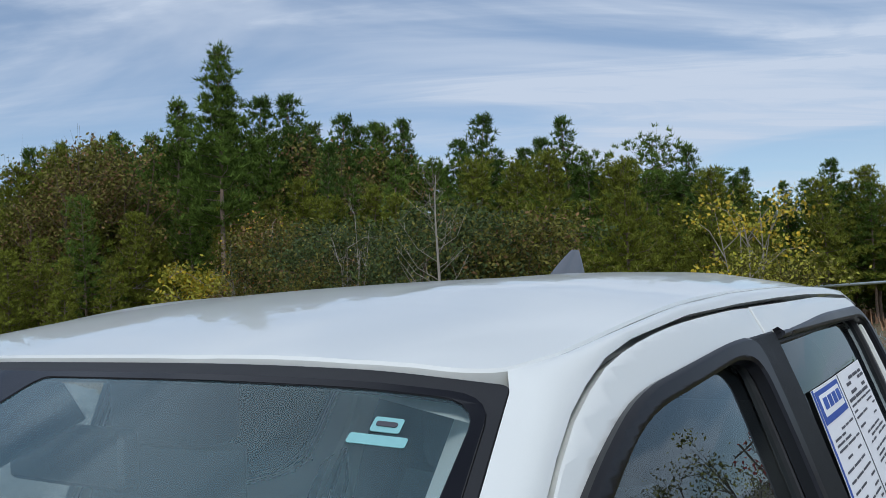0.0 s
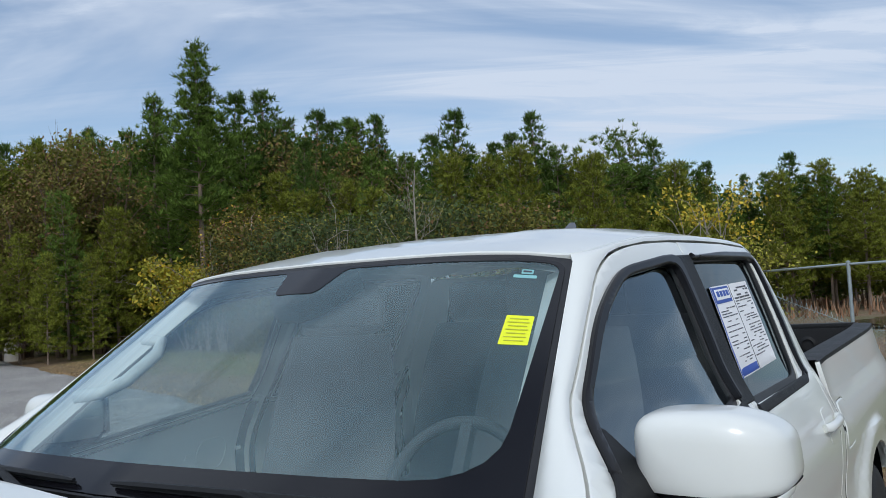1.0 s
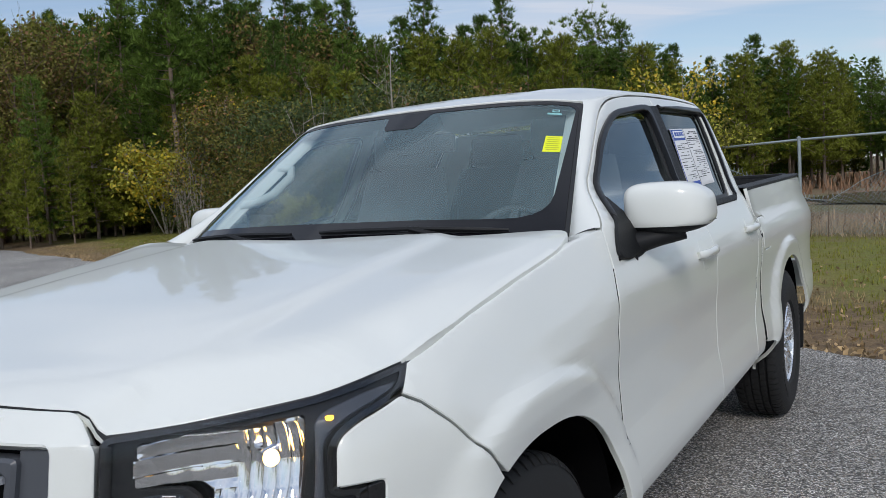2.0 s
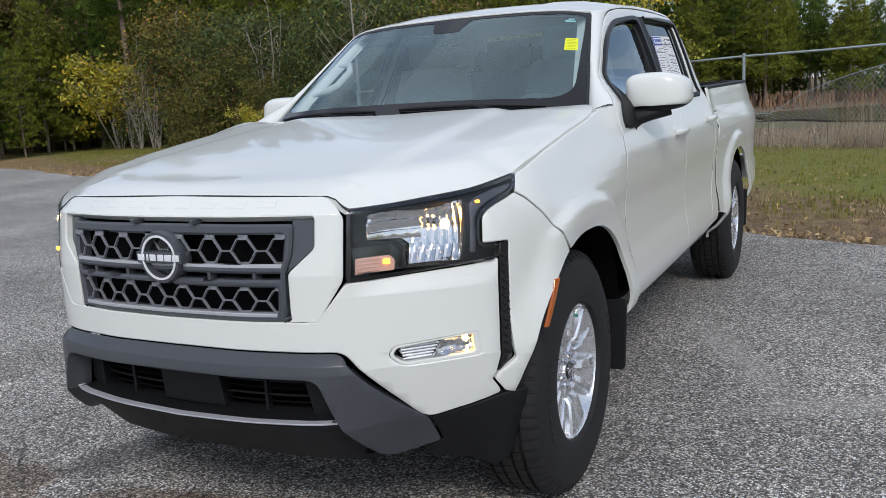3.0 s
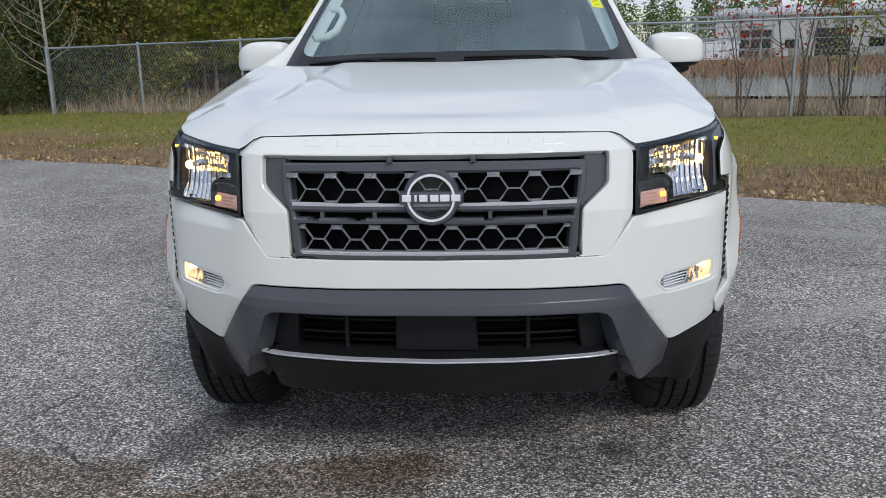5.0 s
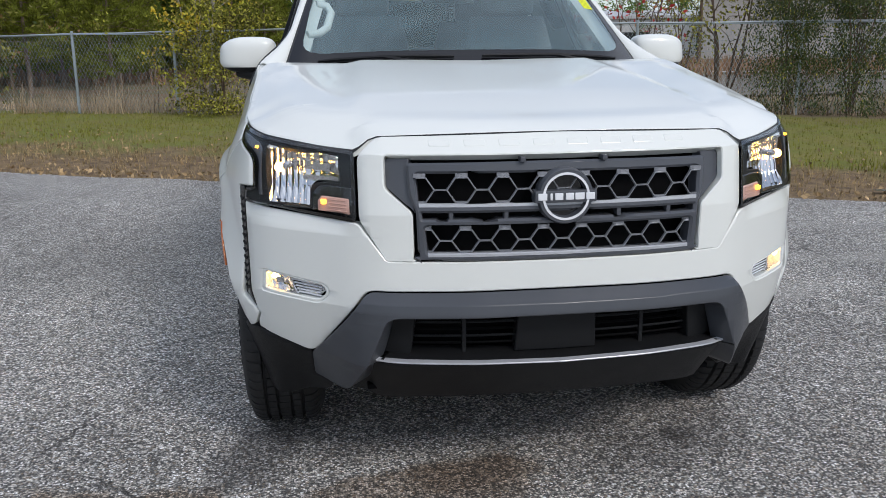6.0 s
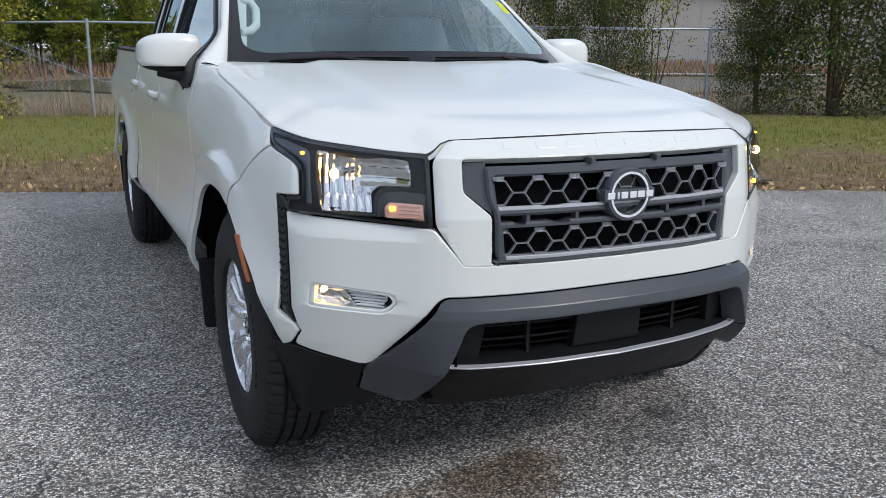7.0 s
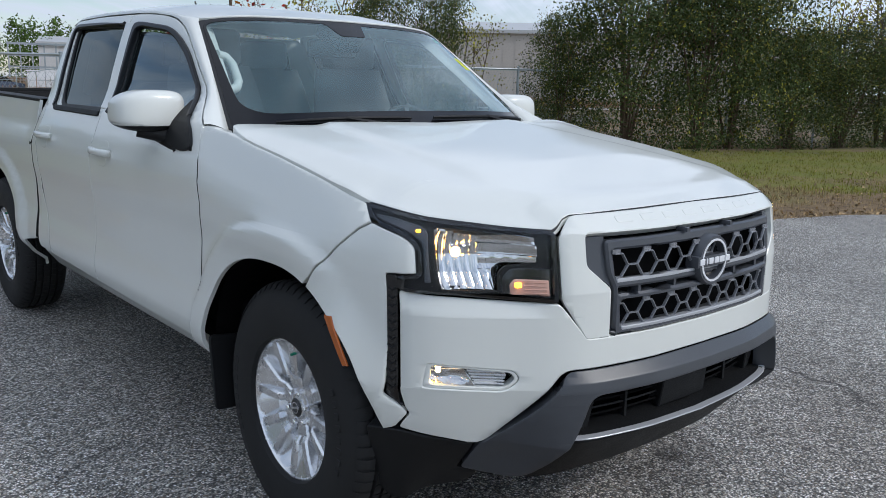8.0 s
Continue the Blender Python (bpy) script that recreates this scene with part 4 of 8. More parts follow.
screen.visible_shadow = False
part("frit", skin(ws_out, glass, grid=0.05, depth=0.004, roll=0.001, holes=[ws_in], lift=0.0016), FRIT, screen)
rim = [(-1.0, -0.01), (1.0, -0.01), (1.0, 1.015, 0.012), (-1.0, 1.015, 0.012)]
part("windscreen_seal", skin(rounded(rim, 0.03), glass, grid=0.05, depth=0.012, roll=0.002, holes=[rounded([(-0.984, 0.0), (0.984, 0.0), (0.984, 0.988, 0.05), (-0.984, 0.988, 0.05)], 0.02)]), SEAL, truck)
# cowl and wipers
bm = loft([[(x, ws_base(abs(x))[0] - 0.13, ws_base(abs(x))[1] - 0.055) for x in np.linspace(-0.72, 0.72, 21)],
           [(x, ws_base(abs(x))[0] - 0.05, ws_base(abs(x))[1] - 0.022) for x in np.linspace(-0.73, 0.73, 21)],
           [(x, ws_base(abs(x))[0] + 0.03, ws_base(abs(x))[1] - 0.004) for x in np.linspace(-0.735, 0.735, 21)]])
part("cowl", thick(bm, 0.01), BLACK_PLASTIC, truck)


def on_glass(x, v, lift):
    b, t = ws_base(abs(x)), ws_top(min(abs(x), 0.6))
    return Vector(glass(x / (0.735 - 0.135 * v), v)) + Vector((0, -0.55, 0.83)) * lift


for x0, x1, xa, v0, v1 in ((0.60, 0.03, 0.33, 0.018, 0.026), (-0.08, -0.60, -0.36, 0.022, 0.016)):
    bm = bmesh.new()
    tube(bm, [on_glass(x0 + (x1 - x0) * k / 8, v0 + (v1 - v0) * k / 8, 0.012 + 0.005 * math.sin(math.pi * k / 8)) for k in range(9)], [0.004] + [0.007] * 7 + [0.004], 6)
    wp = part("wiper", bm, BLACK_PLASTIC, truck)
    bm = bmesh.new()
    tube(bm, [on_glass(x0 + (x1 - x0) * k / 8, v0 + (v1 - v0) * k / 8, 0.006) for k in range(9)], 0.003, 5)
    part("rubber_blade", bm, SEAL, wp)
    bm = bmesh.new()
    tube(bm, [on_glass(x0 - 0.02, -0.06, 0.004), on_glass((x0 + xa) / 2, -0.03, 0.012), on_glass(xa, (v0 + v1) / 2, 0.018)], [0.014, 0.010, 0.008], 6)
    part("wiper_arm", bm, BLACK_PLASTIC, wp)

roof_x = curve_of([(0, 0, 0), (0.2, 0.2, -0.003), (0.4, 0.4, -0.013), (0.50, 0.50, -0.024), (0.56, 0.56, -0.035), (0.60, 0.60, -0.046), (0.655, 0.65, -0.075)])
roof_z = curve_of([(1.0, 1.672), (1.4, 1.682), (1.60, 1.690), (1.90, 1.700), (2.2, 1.703), (2.45, 1.694), (2.56, 1.676), (2.62, 1.63)])


def roof(u, y):
    s, a = (1 if u >= 0 else -1), abs(u)
    x, dz = roof_x(a)
    y0, z0 = ws_top(min(a, 0.62))
    t = min(max((y - y0) / 0.55, 0), 1)
    k = 1 - (1 - t) ** 2.2
    z = (z0 + 0.010) * (1 - k) + (roof_z(y) + dz) * k
    z += 0.005 * ease(0.30, 0.325, a) * (1 - ease(0.47, 0.50, a)) * ease(1.35, 1.5, y)
    return (s * x, y, z)


roof_half = [(0, 1.088), (0.30, 1.102), (0.48, 1.134), (0.560, 1.166, 0.02), (0.588, 1.197, 0.02), (0.601, 1.27, 0.02), (0.602, 1.35), (0.602, 2.45), (0.590, 2.57, 0.05), (0.50, 2.60, 0.05), (0, 2.605)]
part("roof", skin(rounded(both(roof_half), 0.01), roof, grid=0.04, depth=0.02, roll=0.003), PAINT, truck)
# pillars between windscreen and doors, running on as the cant rails over them
inner_edge = [Vector(glass(1.0, -0.02 + 1.02 * k / 12)) for k in range(13)] + [Vector(roof(u, y)) + Vector((0, 0, -0.001)) for u, y in ((0.588, 1.20), (0.600, 1.26), (0.604, 1.36), (0.604, 1.55), (0.604, 1.75), (0.604, 1.95), (0.604, 2.15), (0.604, 2.35), (0.604, 2.48), (0.600, 2.58))]
ys = [inner_edge[k].y + 0.034 * k / 12 for k in range(13)] + [1.255, 1.31, 1.38, 1.55, 1.75, 1.95, 2.15, 2.35, 2.48, 2.575]
rows = []
for q, yy in zip(inner_edge, ys):
    p = Vector(side(yy - 0.001, door_top(yy) + 0.001))
    k = ease(0.9, 1.3, yy)
    out = Vector((0.55, -0.35 * (1 - k), 0.65)).normalized() * (0.013 - 0.004 * k)
    m = (q + p) / 2 + out
    rows.append([q + Vector((-0.004, 0.006, -0.016)), q, q.lerp(m, 0.5) + out * 0.28, m, m.lerp(p, 0.5) + out * 0.30, p, p + Vector((-0.02, 0.012, -0.006))])
pair("roof_pillar", loft(rows), PAINT, smooth=60)
# antenna fin
bm = bmesh.new()
fin_rows = []
for k in range(9):
    t = k / 8
    y0 = 2.40 + 0.11 * t + 0.03 * t * t
    w = 0.022 * (1 - t) ** 0.8 + 0.004
    z = roof(0, 2.5)[2] - 0.004 + 0.096 * t
    y1 = 2.575 - 0.006 * t
    fin_rows.append([(w * math.cos(a) * (0.4 + 0.6 * abs(math.sin(a / 2 + 0.6))), (y0 + y1) / 2 - (y1 - y0) / 2 * math.sin(a + math.pi / 2) * -1, z) for a in [2 * math.pi * j / 16 for j in range(16)]])
bm = loft(fin_rows, close=True)
bm.faces.new([v for v in bm.verts][-16:])
part("antenna_fin", bm, mat("grey_paint", (0.11, 0.12, 0.14), 0.3, vary=0.03, coat=0.6), truck, "grey shark-fin antenna", smooth=50)
# back of the cab with its window
bk = lambda u, z: (u, 2.575 - 0.02 * (u / 0.7) ** 2 - 0.03 * max(0, z - 1.3), z)
back_out = rounded([(-0.80, 0.60), (0.80, 0.60), (0.80, 1.24), (0.665, 1.60, 0.05), (-0.665, 1.60, 0.05), (-0.80, 1.24)], 0.02)
back_in = rounded([(-0.64, 1.26), (0.64, 1.26), (0.57, 1.55), (-0.57, 1.55)], 0.05)
part("cab_back", skin(back_out, bk, grid=0.08, holes=[back_in], flip=-1), PAINT, truck)
ob = part("back_glass", skin(back_in, bk, grid=0.1, depth=0.006, roll=0.001, flip=-1), PRIVACY, truck)
ob.visible_shadow = False
for x in (-0.21, 0.21):
    part("glass_bar", boxed((x - 0.008, 2.56, 1.25), (x + 0.008, 2.585, 1.56), 0.003), SEAL, truck)

# white pieces that close the corner between hood, windscreen and door
rows = []
for k in range(9):
    y = 0.33 + (0.655 - 0.33) * k / 8
    p = Vector(side(y, fender_edge(y) - 0.008 - 0.022 * ease(0.45, 0.63, y)))
    q = Vector((0.795 - 0.05 * ease(0.535, 0.60, y), min(y + 0.01, 0.672), 1.172 + 0.017 * k / 8)) if y > 0.42 else Vector((p.x - 0.03, y, p.z - 0.01))
    rows.append([p + Vector((0.012, 0, -0.03)), p + Vector((0.004, 0, -0.008)), p + Vector((-0.006, 0, 0.001)), p.lerp(q, 0.5) + Vector((0, 0, 0.006)), q, q + Vector((0, 0, -0.03))])
pair("fender_top", loft(rows), PAINT, smooth=60)

# near-black strips just under the panels, painted shade for the gaps round the doors
GAP_SHADES = ([(0.56, 0.48), (0.65, 0.48), (0.63, 0.80), (0.612, 0.95), (0.632, 1.04), (0.68, 1.11), (0.62, 1.11), (0.54, 1.04), (0.52, 0.95), (0.54, 0.80)],
         [(1.605, 0.50), (1.690, 0.50), (1.705, 0.80), (1.705, 1.10), (1.725, 1.20), (1.625, 1.20), (1.615, 1.10), (1.615, 0.80)],
         [(2.27, 0.51), (2.36, 0.52), (2.38, 0.62), (2.50, 0.80), (2.525, 1.10), (2.54, 1.24), (2.45, 1.20), (2.43, 1.10), (2.405, 0.80), (2.29, 0.62)],
         [(2.515, 0.54), (2.585, 0.54), (2.600, 1.10), (2.600, 1.22), (2.535, 1.22), (2.530, 1.10)])
for gap_outline in GAP_SHADES:
    pair("gap_shade", skin(rounded(gap_outline, 0.01), lambda y, z: (min(side(y, z)[0], bed_shape(y, z)[0]) - 0.0016, y, z), grid=0.025, depth=0.004, roll=0.001), VOID)

# --- side glass, visors, trim ------------------------------------------


def shifted(dx):
    return lambda y, z: (side(y, z)[0] + dx, y, z)


fw_glass = [(y, z) for y, z in offset2(fw_hole, -0.004)]
rw_glass = [(y, z) for y, z in offset2(rw_hole, -0.004)]
doors = {1: (fd[0], rd[0]), -1: (fd[1], rd[1])}
for s in (1, -1):
    def on(bm):
        return bm if s > 0 else mirrored(bm)
    front_door, rear_door = doors[s]
    g = part("door_glass", on(skin(fw_glass, shifted(-0.016), grid=0.08, depth=0.004, roll=0.001)), SIDE_GLASS, front_door)
    g.visible_shadow = False
    g = part("door_glass", on(skin(rw_glass, shifted(-0.016), grid=0.08, depth=0.004, roll=0.001)), PRIVACY, rear_door)
    g.visible_shadow = False
    # rubber frame round the glass
    part("window_seal", on(skin(offset2(fw_hole, -0.006), shifted(-0.008), grid=0.06, depth=0.012, roll=0.002, holes=[offset2(fw_hole, 0.012)])), SEAL, front_door)
    part("window_seal", on(skin(offset2(rw_hole, -0.006), shifted(-0.008), grid=0.06, depth=0.012, roll=0.002, holes=[offset2(rw_hole, 0.014)])), SEAL, rear_door)
    # smoked rain visors over the upper edge
    vis = [(0.800, 1.232), (0.900, 1.312), (1.10, 1.456), (1.20, 1.508), (1.32, 1.556), (1.60, 1.586), (1.690, 1.588), (1.640, 1.34), (1.622, 1.245), (1.606, 1.245), (1.624, 1.36), (1.652, 1.556), (1.60, 1.565), (1.32, 1.535), (1.21, 1.488), (1.115, 1.438), (0.915, 1.300), (0.820, 1.226)]
    part("rain_visor", on(skin(rounded(raised(vis), 0.07), shifted(0.013), grid=0.02, depth=0.018, roll=0.004)), VISOR, front_door, "smoked black rain visor")
    vis = [(1.795, 1.586), (2.10, 1.602), (2.44, 1.606), (2.480, 1.57), (2.44, 1.40), (2.38, 1.22), (2.355, 1.22), (2.415, 1.42), (2.45, 1.572), (2.41, 1.585), (2.10, 1.584), (1.80, 1.580)]
    part("rain_visor", on(skin(rounded(raised(vis), 0.07), shifted(0.013), grid=0.02, depth=0.018, roll=0.004)), VISOR, rear_door, "smoked black rain visor")
    # black pillar cover between the doors, belt strip, mirror triangle
    bp = [(1.606, 1.225), (1.716, 1.225), (1.790, 1.588), (1.668, 1.584)]
    # white on the passenger's side: body paint for the sky mirrored in black trim
    part("pillar_cover", on(skin(rounded(raised(bp), 0.008), shifted(0.004), grid=0.04, depth=0.014, roll=0.003)), BLACK_PLASTIC if s > 0 else PAINT, front_door)
    bs = [(1.70, 1.192), (2.34, 1.198), (2.40, 1.225), (2.37, 1.235), (2.33, 1.222), (1.70, 1.216)]
    part("belt_strip", on(skin(rounded(bs, 0.004), shifted(0.008), grid=0.05, depth=0.014, roll=0.003)), BLACK_PLASTIC, rear_door)
    bs = [(0.80, 1.108), (1.63, 1.212), (1.63, 1.238), (0.80, 1.136)]
    part("belt_strip", on(skin(rounded(bs, 0.004), shifted(0.006), grid=0.05, depth=0.014, roll=0.003)), BLACK_PLASTIC, front_door)
    tri = [(0.666, 1.130, 0.03), (0.745, 1.113, 0.05), (0.905, 1.136, 0.03), (0.905, 1.294, 0.02), (0.72, 1.185, 0.06)]
    part("mirror_base", on(skin(rounded(tri, 0.012), shifted(0.011), grid=0.02, depth=0.022, roll=0.003)), BLACK_PLASTIC, front_door)
    # mirror: arm, lower shell, cap, glass
    bm = bmesh.new()
    pts = [(0.80, 0.835, 1.128), (0.84, 0.87, 1.142), (0.90, 0.915, 1.160), (0.97, 0.945, 1.178)]
    tube(bm, pts, [0.046, 0.038, 0.032, 0.030], 20)
    for v in bm.verts:
        v.co.z = 1.15 + (v.co.z - 1.15) * 0.85
    m = part("mirror", on(bm), BLACK_PLASTIC, truck, "body-coloured door mirror on a black arm", smooth=60)
    if s < 0:
        m.location = (0.034, 0.03, 0.0)

    def shell(c, r, e, zmin=None, zmax=None, n=40, k=20):
        """A rounded-box shell; c centre, r half sizes, e exponents in plan and height."""
        rows = []
        for i in range(k + 1):
            v = -math.pi / 2 + math.pi * i / k
            row = []
            for j in range(n):
                u = 2 * math.pi * j / n
                f = lambda w, q: math.copysign(abs(w) ** q, w)
                x = r[0] * f(math.cos(v), e[1]) * f(math.cos(u), e[0])
                y = r[1] * f(math.cos(v), e[1]) * f(math.sin(u), e[0])
                z = r[2] * f(math.sin(v), e[1])
                tx = x / r[0]
                z *= 1.0 - 0.30 * max(0, tx) ** 2
                y += 0.035 * max(0, tx) ** 2
                x *= 1.0 - 0.06 * (z / r[2]) * (1 if x > 0 else -0.5)
                zz = c[2] + z
                if zmin is not None:
                    zz = max(zz, zmin)
                if zmax is not None:
                    zz = min(zz, zmax)
                row.append((c[0] + x, c[1] + y, zz))
            rows.append(row)
        bm = loft(rows, close=True)
        bmesh.ops.remove_doubles(bm, verts=bm.verts, dist=0.0004)
        return bm
    part("mirror_cap", on(shell((0.930, 0.945, 1.240), (0.120, 0.080, 0.076), (0.52, 0.48), zmin=1.190)), PAINT, m, "white mirror cap", smooth=60)
    part("mirror_shell", on(shell((0.930, 0.950, 1.232), (0.116, 0.077, 0.066), (0.50, 0.46), zmax=1.199)), BLACK_PLASTIC, m, smooth=60)
    part("mirror_glass", on(boxed((0.835, 1.022, 1.19), (1.02, 1.032, 1.29), 0.012)), CHROME, m)
    # door handles: recess and bar
    for d, y0, z0 in ((front_door, 1.50, 1.050), (rear_door, 2.335, 1.070)):
        x0 = side(y0, z0)[0]
        cup = rounded([(y0 - 0.045, z0 - 0.055), (y0 + 0.05, z0 - 0.055), (y0 + 0.075, z0), (y0 + 0.05, z0 + 0.05), (y0 - 0.045, z0 + 0.05), (y0 - 0.06, z0)], 0.04)
        h = part("door_handle", on(skin(cup, shifted(0.0012), grid=0.03, depth=0.004, roll=0.002)), PAINT, d)
        bm = bmesh.new()
        tube(bm, [(x0 + 0.004, y0 - 0.105, z0 + 0.004), (x0 + 0.016, y0 - 0.09, z0 + 0.004), (x0 + 0.022, y0 - 0.02, z0 + 0.004), (x0 + 0.022, y0 + 0.05, z0 + 0.004), (x0 + 0.016, y0 + 0.098, z0 + 0.004), (x0 + 0.004, y0 + 0.105, z0 + 0.004)], [0.011, 0.013, 0.012, 0.013, 0.014, 0.012], 10)
        for v in bm.verts:
            v.co.z = z0 + (v.co.z - z0) * 1.15
        part("grip", on(bm), PAINT, d, smooth=60)
        part("lock_cap", on(boxed((x0 - 0.002, y0 + 0.112, z0 - 0.012), (x0 + 0.015, y0 + 0.140, z0 + 0.018), 0.006)), PAINT, d)

# --- bed ----------------------------------------------------------------
for s in (1, -1):
    rows = []
    for y in np.linspace(2.575, 4.42, 14):
        x, z = bed_shape(y, 1.24)[0], 1.232 + 0.024 * (y - 2.57) / 1.83
        rows.append([(s * (x + 0.003), y, z - 0.006), (s * (x + 0.001), y, z + 0.008), (s * (x - 0.015), y, z + 0.010), (s * (x - 0.085), y, z + 0.010), (s * (x - 0.10), y, z - 0.02), (s * (x - 0.10), y, z - 0.50)])
    part("bed_rail", loft(rows), BLACK_PLASTIC, truck, "black plastic bed rail cap")
part("tailgate_cap", boxed((-0.73, 4.388, 1.243), (0.73, 4.468, 1.270), 0.008), BLACK_PLASTIC, truck)
part("bed_liner", boxed((-0.72, 4.380, 0.74), (0.72, 4.398, 1.245), 0.004), BLACK_PLASTIC, truck)
part("bed_floor", boxed((-0.70, 2.60, 0.72), (0.70, 4.42, 0.76)), BLACK_PLASTIC, truck)
part("bed_front", boxed((-0.80, 2.600, 0.70), (0.80, 2.64, 1.235), 0.006), BLACK_PLASTIC, truck)
tail = part("tailgate", boxed((-0.72, 4.40, 0.66), (0.72, 4.46, 1.255), 0.012), PAINT, truck)
for x in np.linspace(-0.6, 0.6, 7):
    part("tailgate_rib", boxed((x - 0.05, 4.388, 0.78), (x + 0.05, 4.402, 1.20), 0.004), BLACK_PLASTIC, tail)
for s in (1, -1):
    bm = bmesh.new()
    lathe(bm, [(0.02, 0), (0.04, 0.0), (0.045, 0.01), (0.03, 0.016)], 18)
    bmesh.ops.rotate(bm, verts=bm.verts, matrix=Matrix.Rotation(radians(-90), 3, "Z"))
    bmesh.ops.translate(bm, verts=bm.verts, vec=(s * 0.5, 4.385, 1.16))
    part("tie_down", bm, BLACK_PLASTIC, tail)
    part("tail_lamp", boxed((s * 0.735 - 0.045, 4.40, 0.86), (s * 0.735 + 0.045, 4.475, 1.20), 0.015), mat("red_lens", (0.35, 0.01, 0.01), 0.15, vary=0.05, coat=0.6), truck)
bm = boxed((-0.86, 4.42, 0.52), (0.86, 4.57, 0.70), 0.04, 3)
part("rear_bumper", bm, PAINT, truck)
# chassis, floor and engine bay close the underside
part("floor_pan", boxed((-0.78, 0.50, 0.42), (0.78, 2.56, 0.50), 0.01), VOID, truck)
part("engine_bay", boxed((-0.44, -0.52, 0.40), (0.44, 0.58, 1.0), 0.01), VOID, truck)
part("firewall", boxed((-0.78, 0.50, 0.45), (0.78, 0.56, 1.12), 0.01), VOID, truck)
for s in (1, -1):
    part("frame_rail", boxed((s * 0.42 - 0.04, -0.5, 0.36), (s * 0.42 + 0.04, 4.4, 0.46), 0.008), VOID, truck)
part("skid_plate", boxed((-0.50, -0.60, 0.335), (0.50, 0.10, 0.35), 0.004), VOID, truck)
for h in HUBS:
    bm = bmesh.new()
    tube(bm, [(-0.72, h + 0.03, 0.385), (0.72, h + 0.03, 0.385)], 0.045, 12)
    part("axle", bm, VOID, truck)

# --- wheels -------------------------------------------------------------
bm = bmesh.new()
prof = [(0.216, -0.105), (0.222, -0.118), (0.25, -0.126), (0.30, -0.128), (0.335, -0.122), (0.360, -0.110), (0.375, -0.096), (0.382, -0.083)]
for c in (-0.056, -0.020, 0.020, 0.056):
    prof += [(0.385, c - 0.006), (0.376, c - 0.004), (0.376, c + 0.004), (0.385, c + 0.006)]
prof += [(r, -a) for r, a in reversed(prof[:8])]
lathe(bm, prof, 80)
wheel_at = lambda s, h: pose(s * (0.733 if h == 0 else 0.762), h + (0.066 if h == 0 else 0.025), 0.387, 0, 0, 0 if s > 0 else 180)
rim_bm = bmesh.new()
lathe(rim_bm, [(0.219, 0.112), (0.219, 0.120), (0.212, 0.121), (0.206, 0.110), (0.198, 0.09), (0.192, 0.0), (0.190, -0.08), (0.215, -0.11)], 72)
wheel = part("wheel", rim_bm, ALLOY, truck, "silver six-spoke alloy wheel with black tyre", smooth=30)
tyre = part("tyre", bm, RUBBER, wheel, "black road tyre", smooth=35)
tyre.location = (0.016, 0, 0)
# shoulder blocks and sidewall ribs
bm = bmesh.new()
for side_s in (1, -1):
    for k in range(66):
        a0, a1 = 2 * math.pi * k / 66, 2 * math.pi * (k + 0.72) / 66
        vs = []
        for a in (a0, a1):
            for r, x in ((0.384, 0.062), (0.3895, 0.064), (0.3875, 0.084), (0.380, 0.098), (0.364, 0.110)):
                vs.append(bm.verts.new((side_s * x, r * math.cos(a), r * math.sin(a))))
        for i in range(4):
            bm.faces.new((vs[i], vs[i + 1], vs[i + 6], vs[i + 5]))
        bm.faces.new(vs[:5]), bm.faces.new(vs[5:])
    for row, (x0, x1) in enumerate(((0.026, 0.050),)):
        for k in range(66):
            a0, a1 = 2 * math.pi * (k + 0.3) / 66, 2 * math.pi * (k + 1.14) / 66
            vs = [bm.verts.new((side_s * x, r * math.cos(a), r * math.sin(a))) for a in (a0, a1) for r, x in ((0.380, x0), (0.3885, x0), (0.3885, x1), (0.380, x1))]
            for i in range(3):
                bm.faces.new((vs[i], vs[i + 1], vs[i + 5], vs[i + 4]))
            bm.faces.new(vs[:4]), bm.faces.new(vs[4:])
for k in range(66):
    a0, a1 = 2 * math.pi * k / 66, 2 * math.pi * (k + 0.85) / 66
    vs = [bm.verts.new((x, r * math.cos(a), r * math.sin(a))) for a in (a0, a1) for r, x in ((0.380, -0.016), (0.3885, -0.016), (0.3885, 0.016), (0.380, 0.016))]
    for i in range(3):
        bm.faces.new((vs[i], vs[i + 1], vs[i + 5], vs[i + 4]))
    bm.faces.new(vs[:4]), bm.faces.new(vs[4:])
part("tread", bm, RUBBER, wheel, smooth=30).location = (0.016, 0, 0)
# raised sidewall bars in place of the maker's name
for a0 in (60, 240):
    for k in range(8):
        a = radians(a0 + k * 6.2)
        b = boxed((0.1245, -0.010, 0.292), (0.1292, 0.010, 0.314), 0.002, 1)
        bmesh.ops.rotate(b, verts=b.verts, matrix=Matrix.Rotation(a, 3, "X"))
        part("sidewall_bar", b, RUBBER, wheel).location = (0.016, 0, 0)
# rim barrel and spokes
bm = bmesh.new()
lathe(bm, [(0.001, 0.02), (0.15, 0.02), (0.15, 0.0), (0.001, 0.0)], 40)
part("brake_disc", bm, STEEL, wheel)


def ridge(rows):
    """A solid bar with a chamfered top: rows of (r, offset, half width, top, bottom) along the spoke."""
    out = []
    for r, o, w, x, x0 in rows:
        out.append([(x0, o - w - 0.006, r), (x - 0.007, o - w - 0.001, r), (x, o - w + 0.004, r), (x, o + w - 0.004, r), (x - 0.007, o + w + 0.001, r), (x0, o + w + 0.006, r)])
    bm = loft(out)
    bm.verts.ensure_lookup_table()
    bm.faces.new(bm.verts[:6]), bm.faces.new(bm.verts[-6:])
    return bm


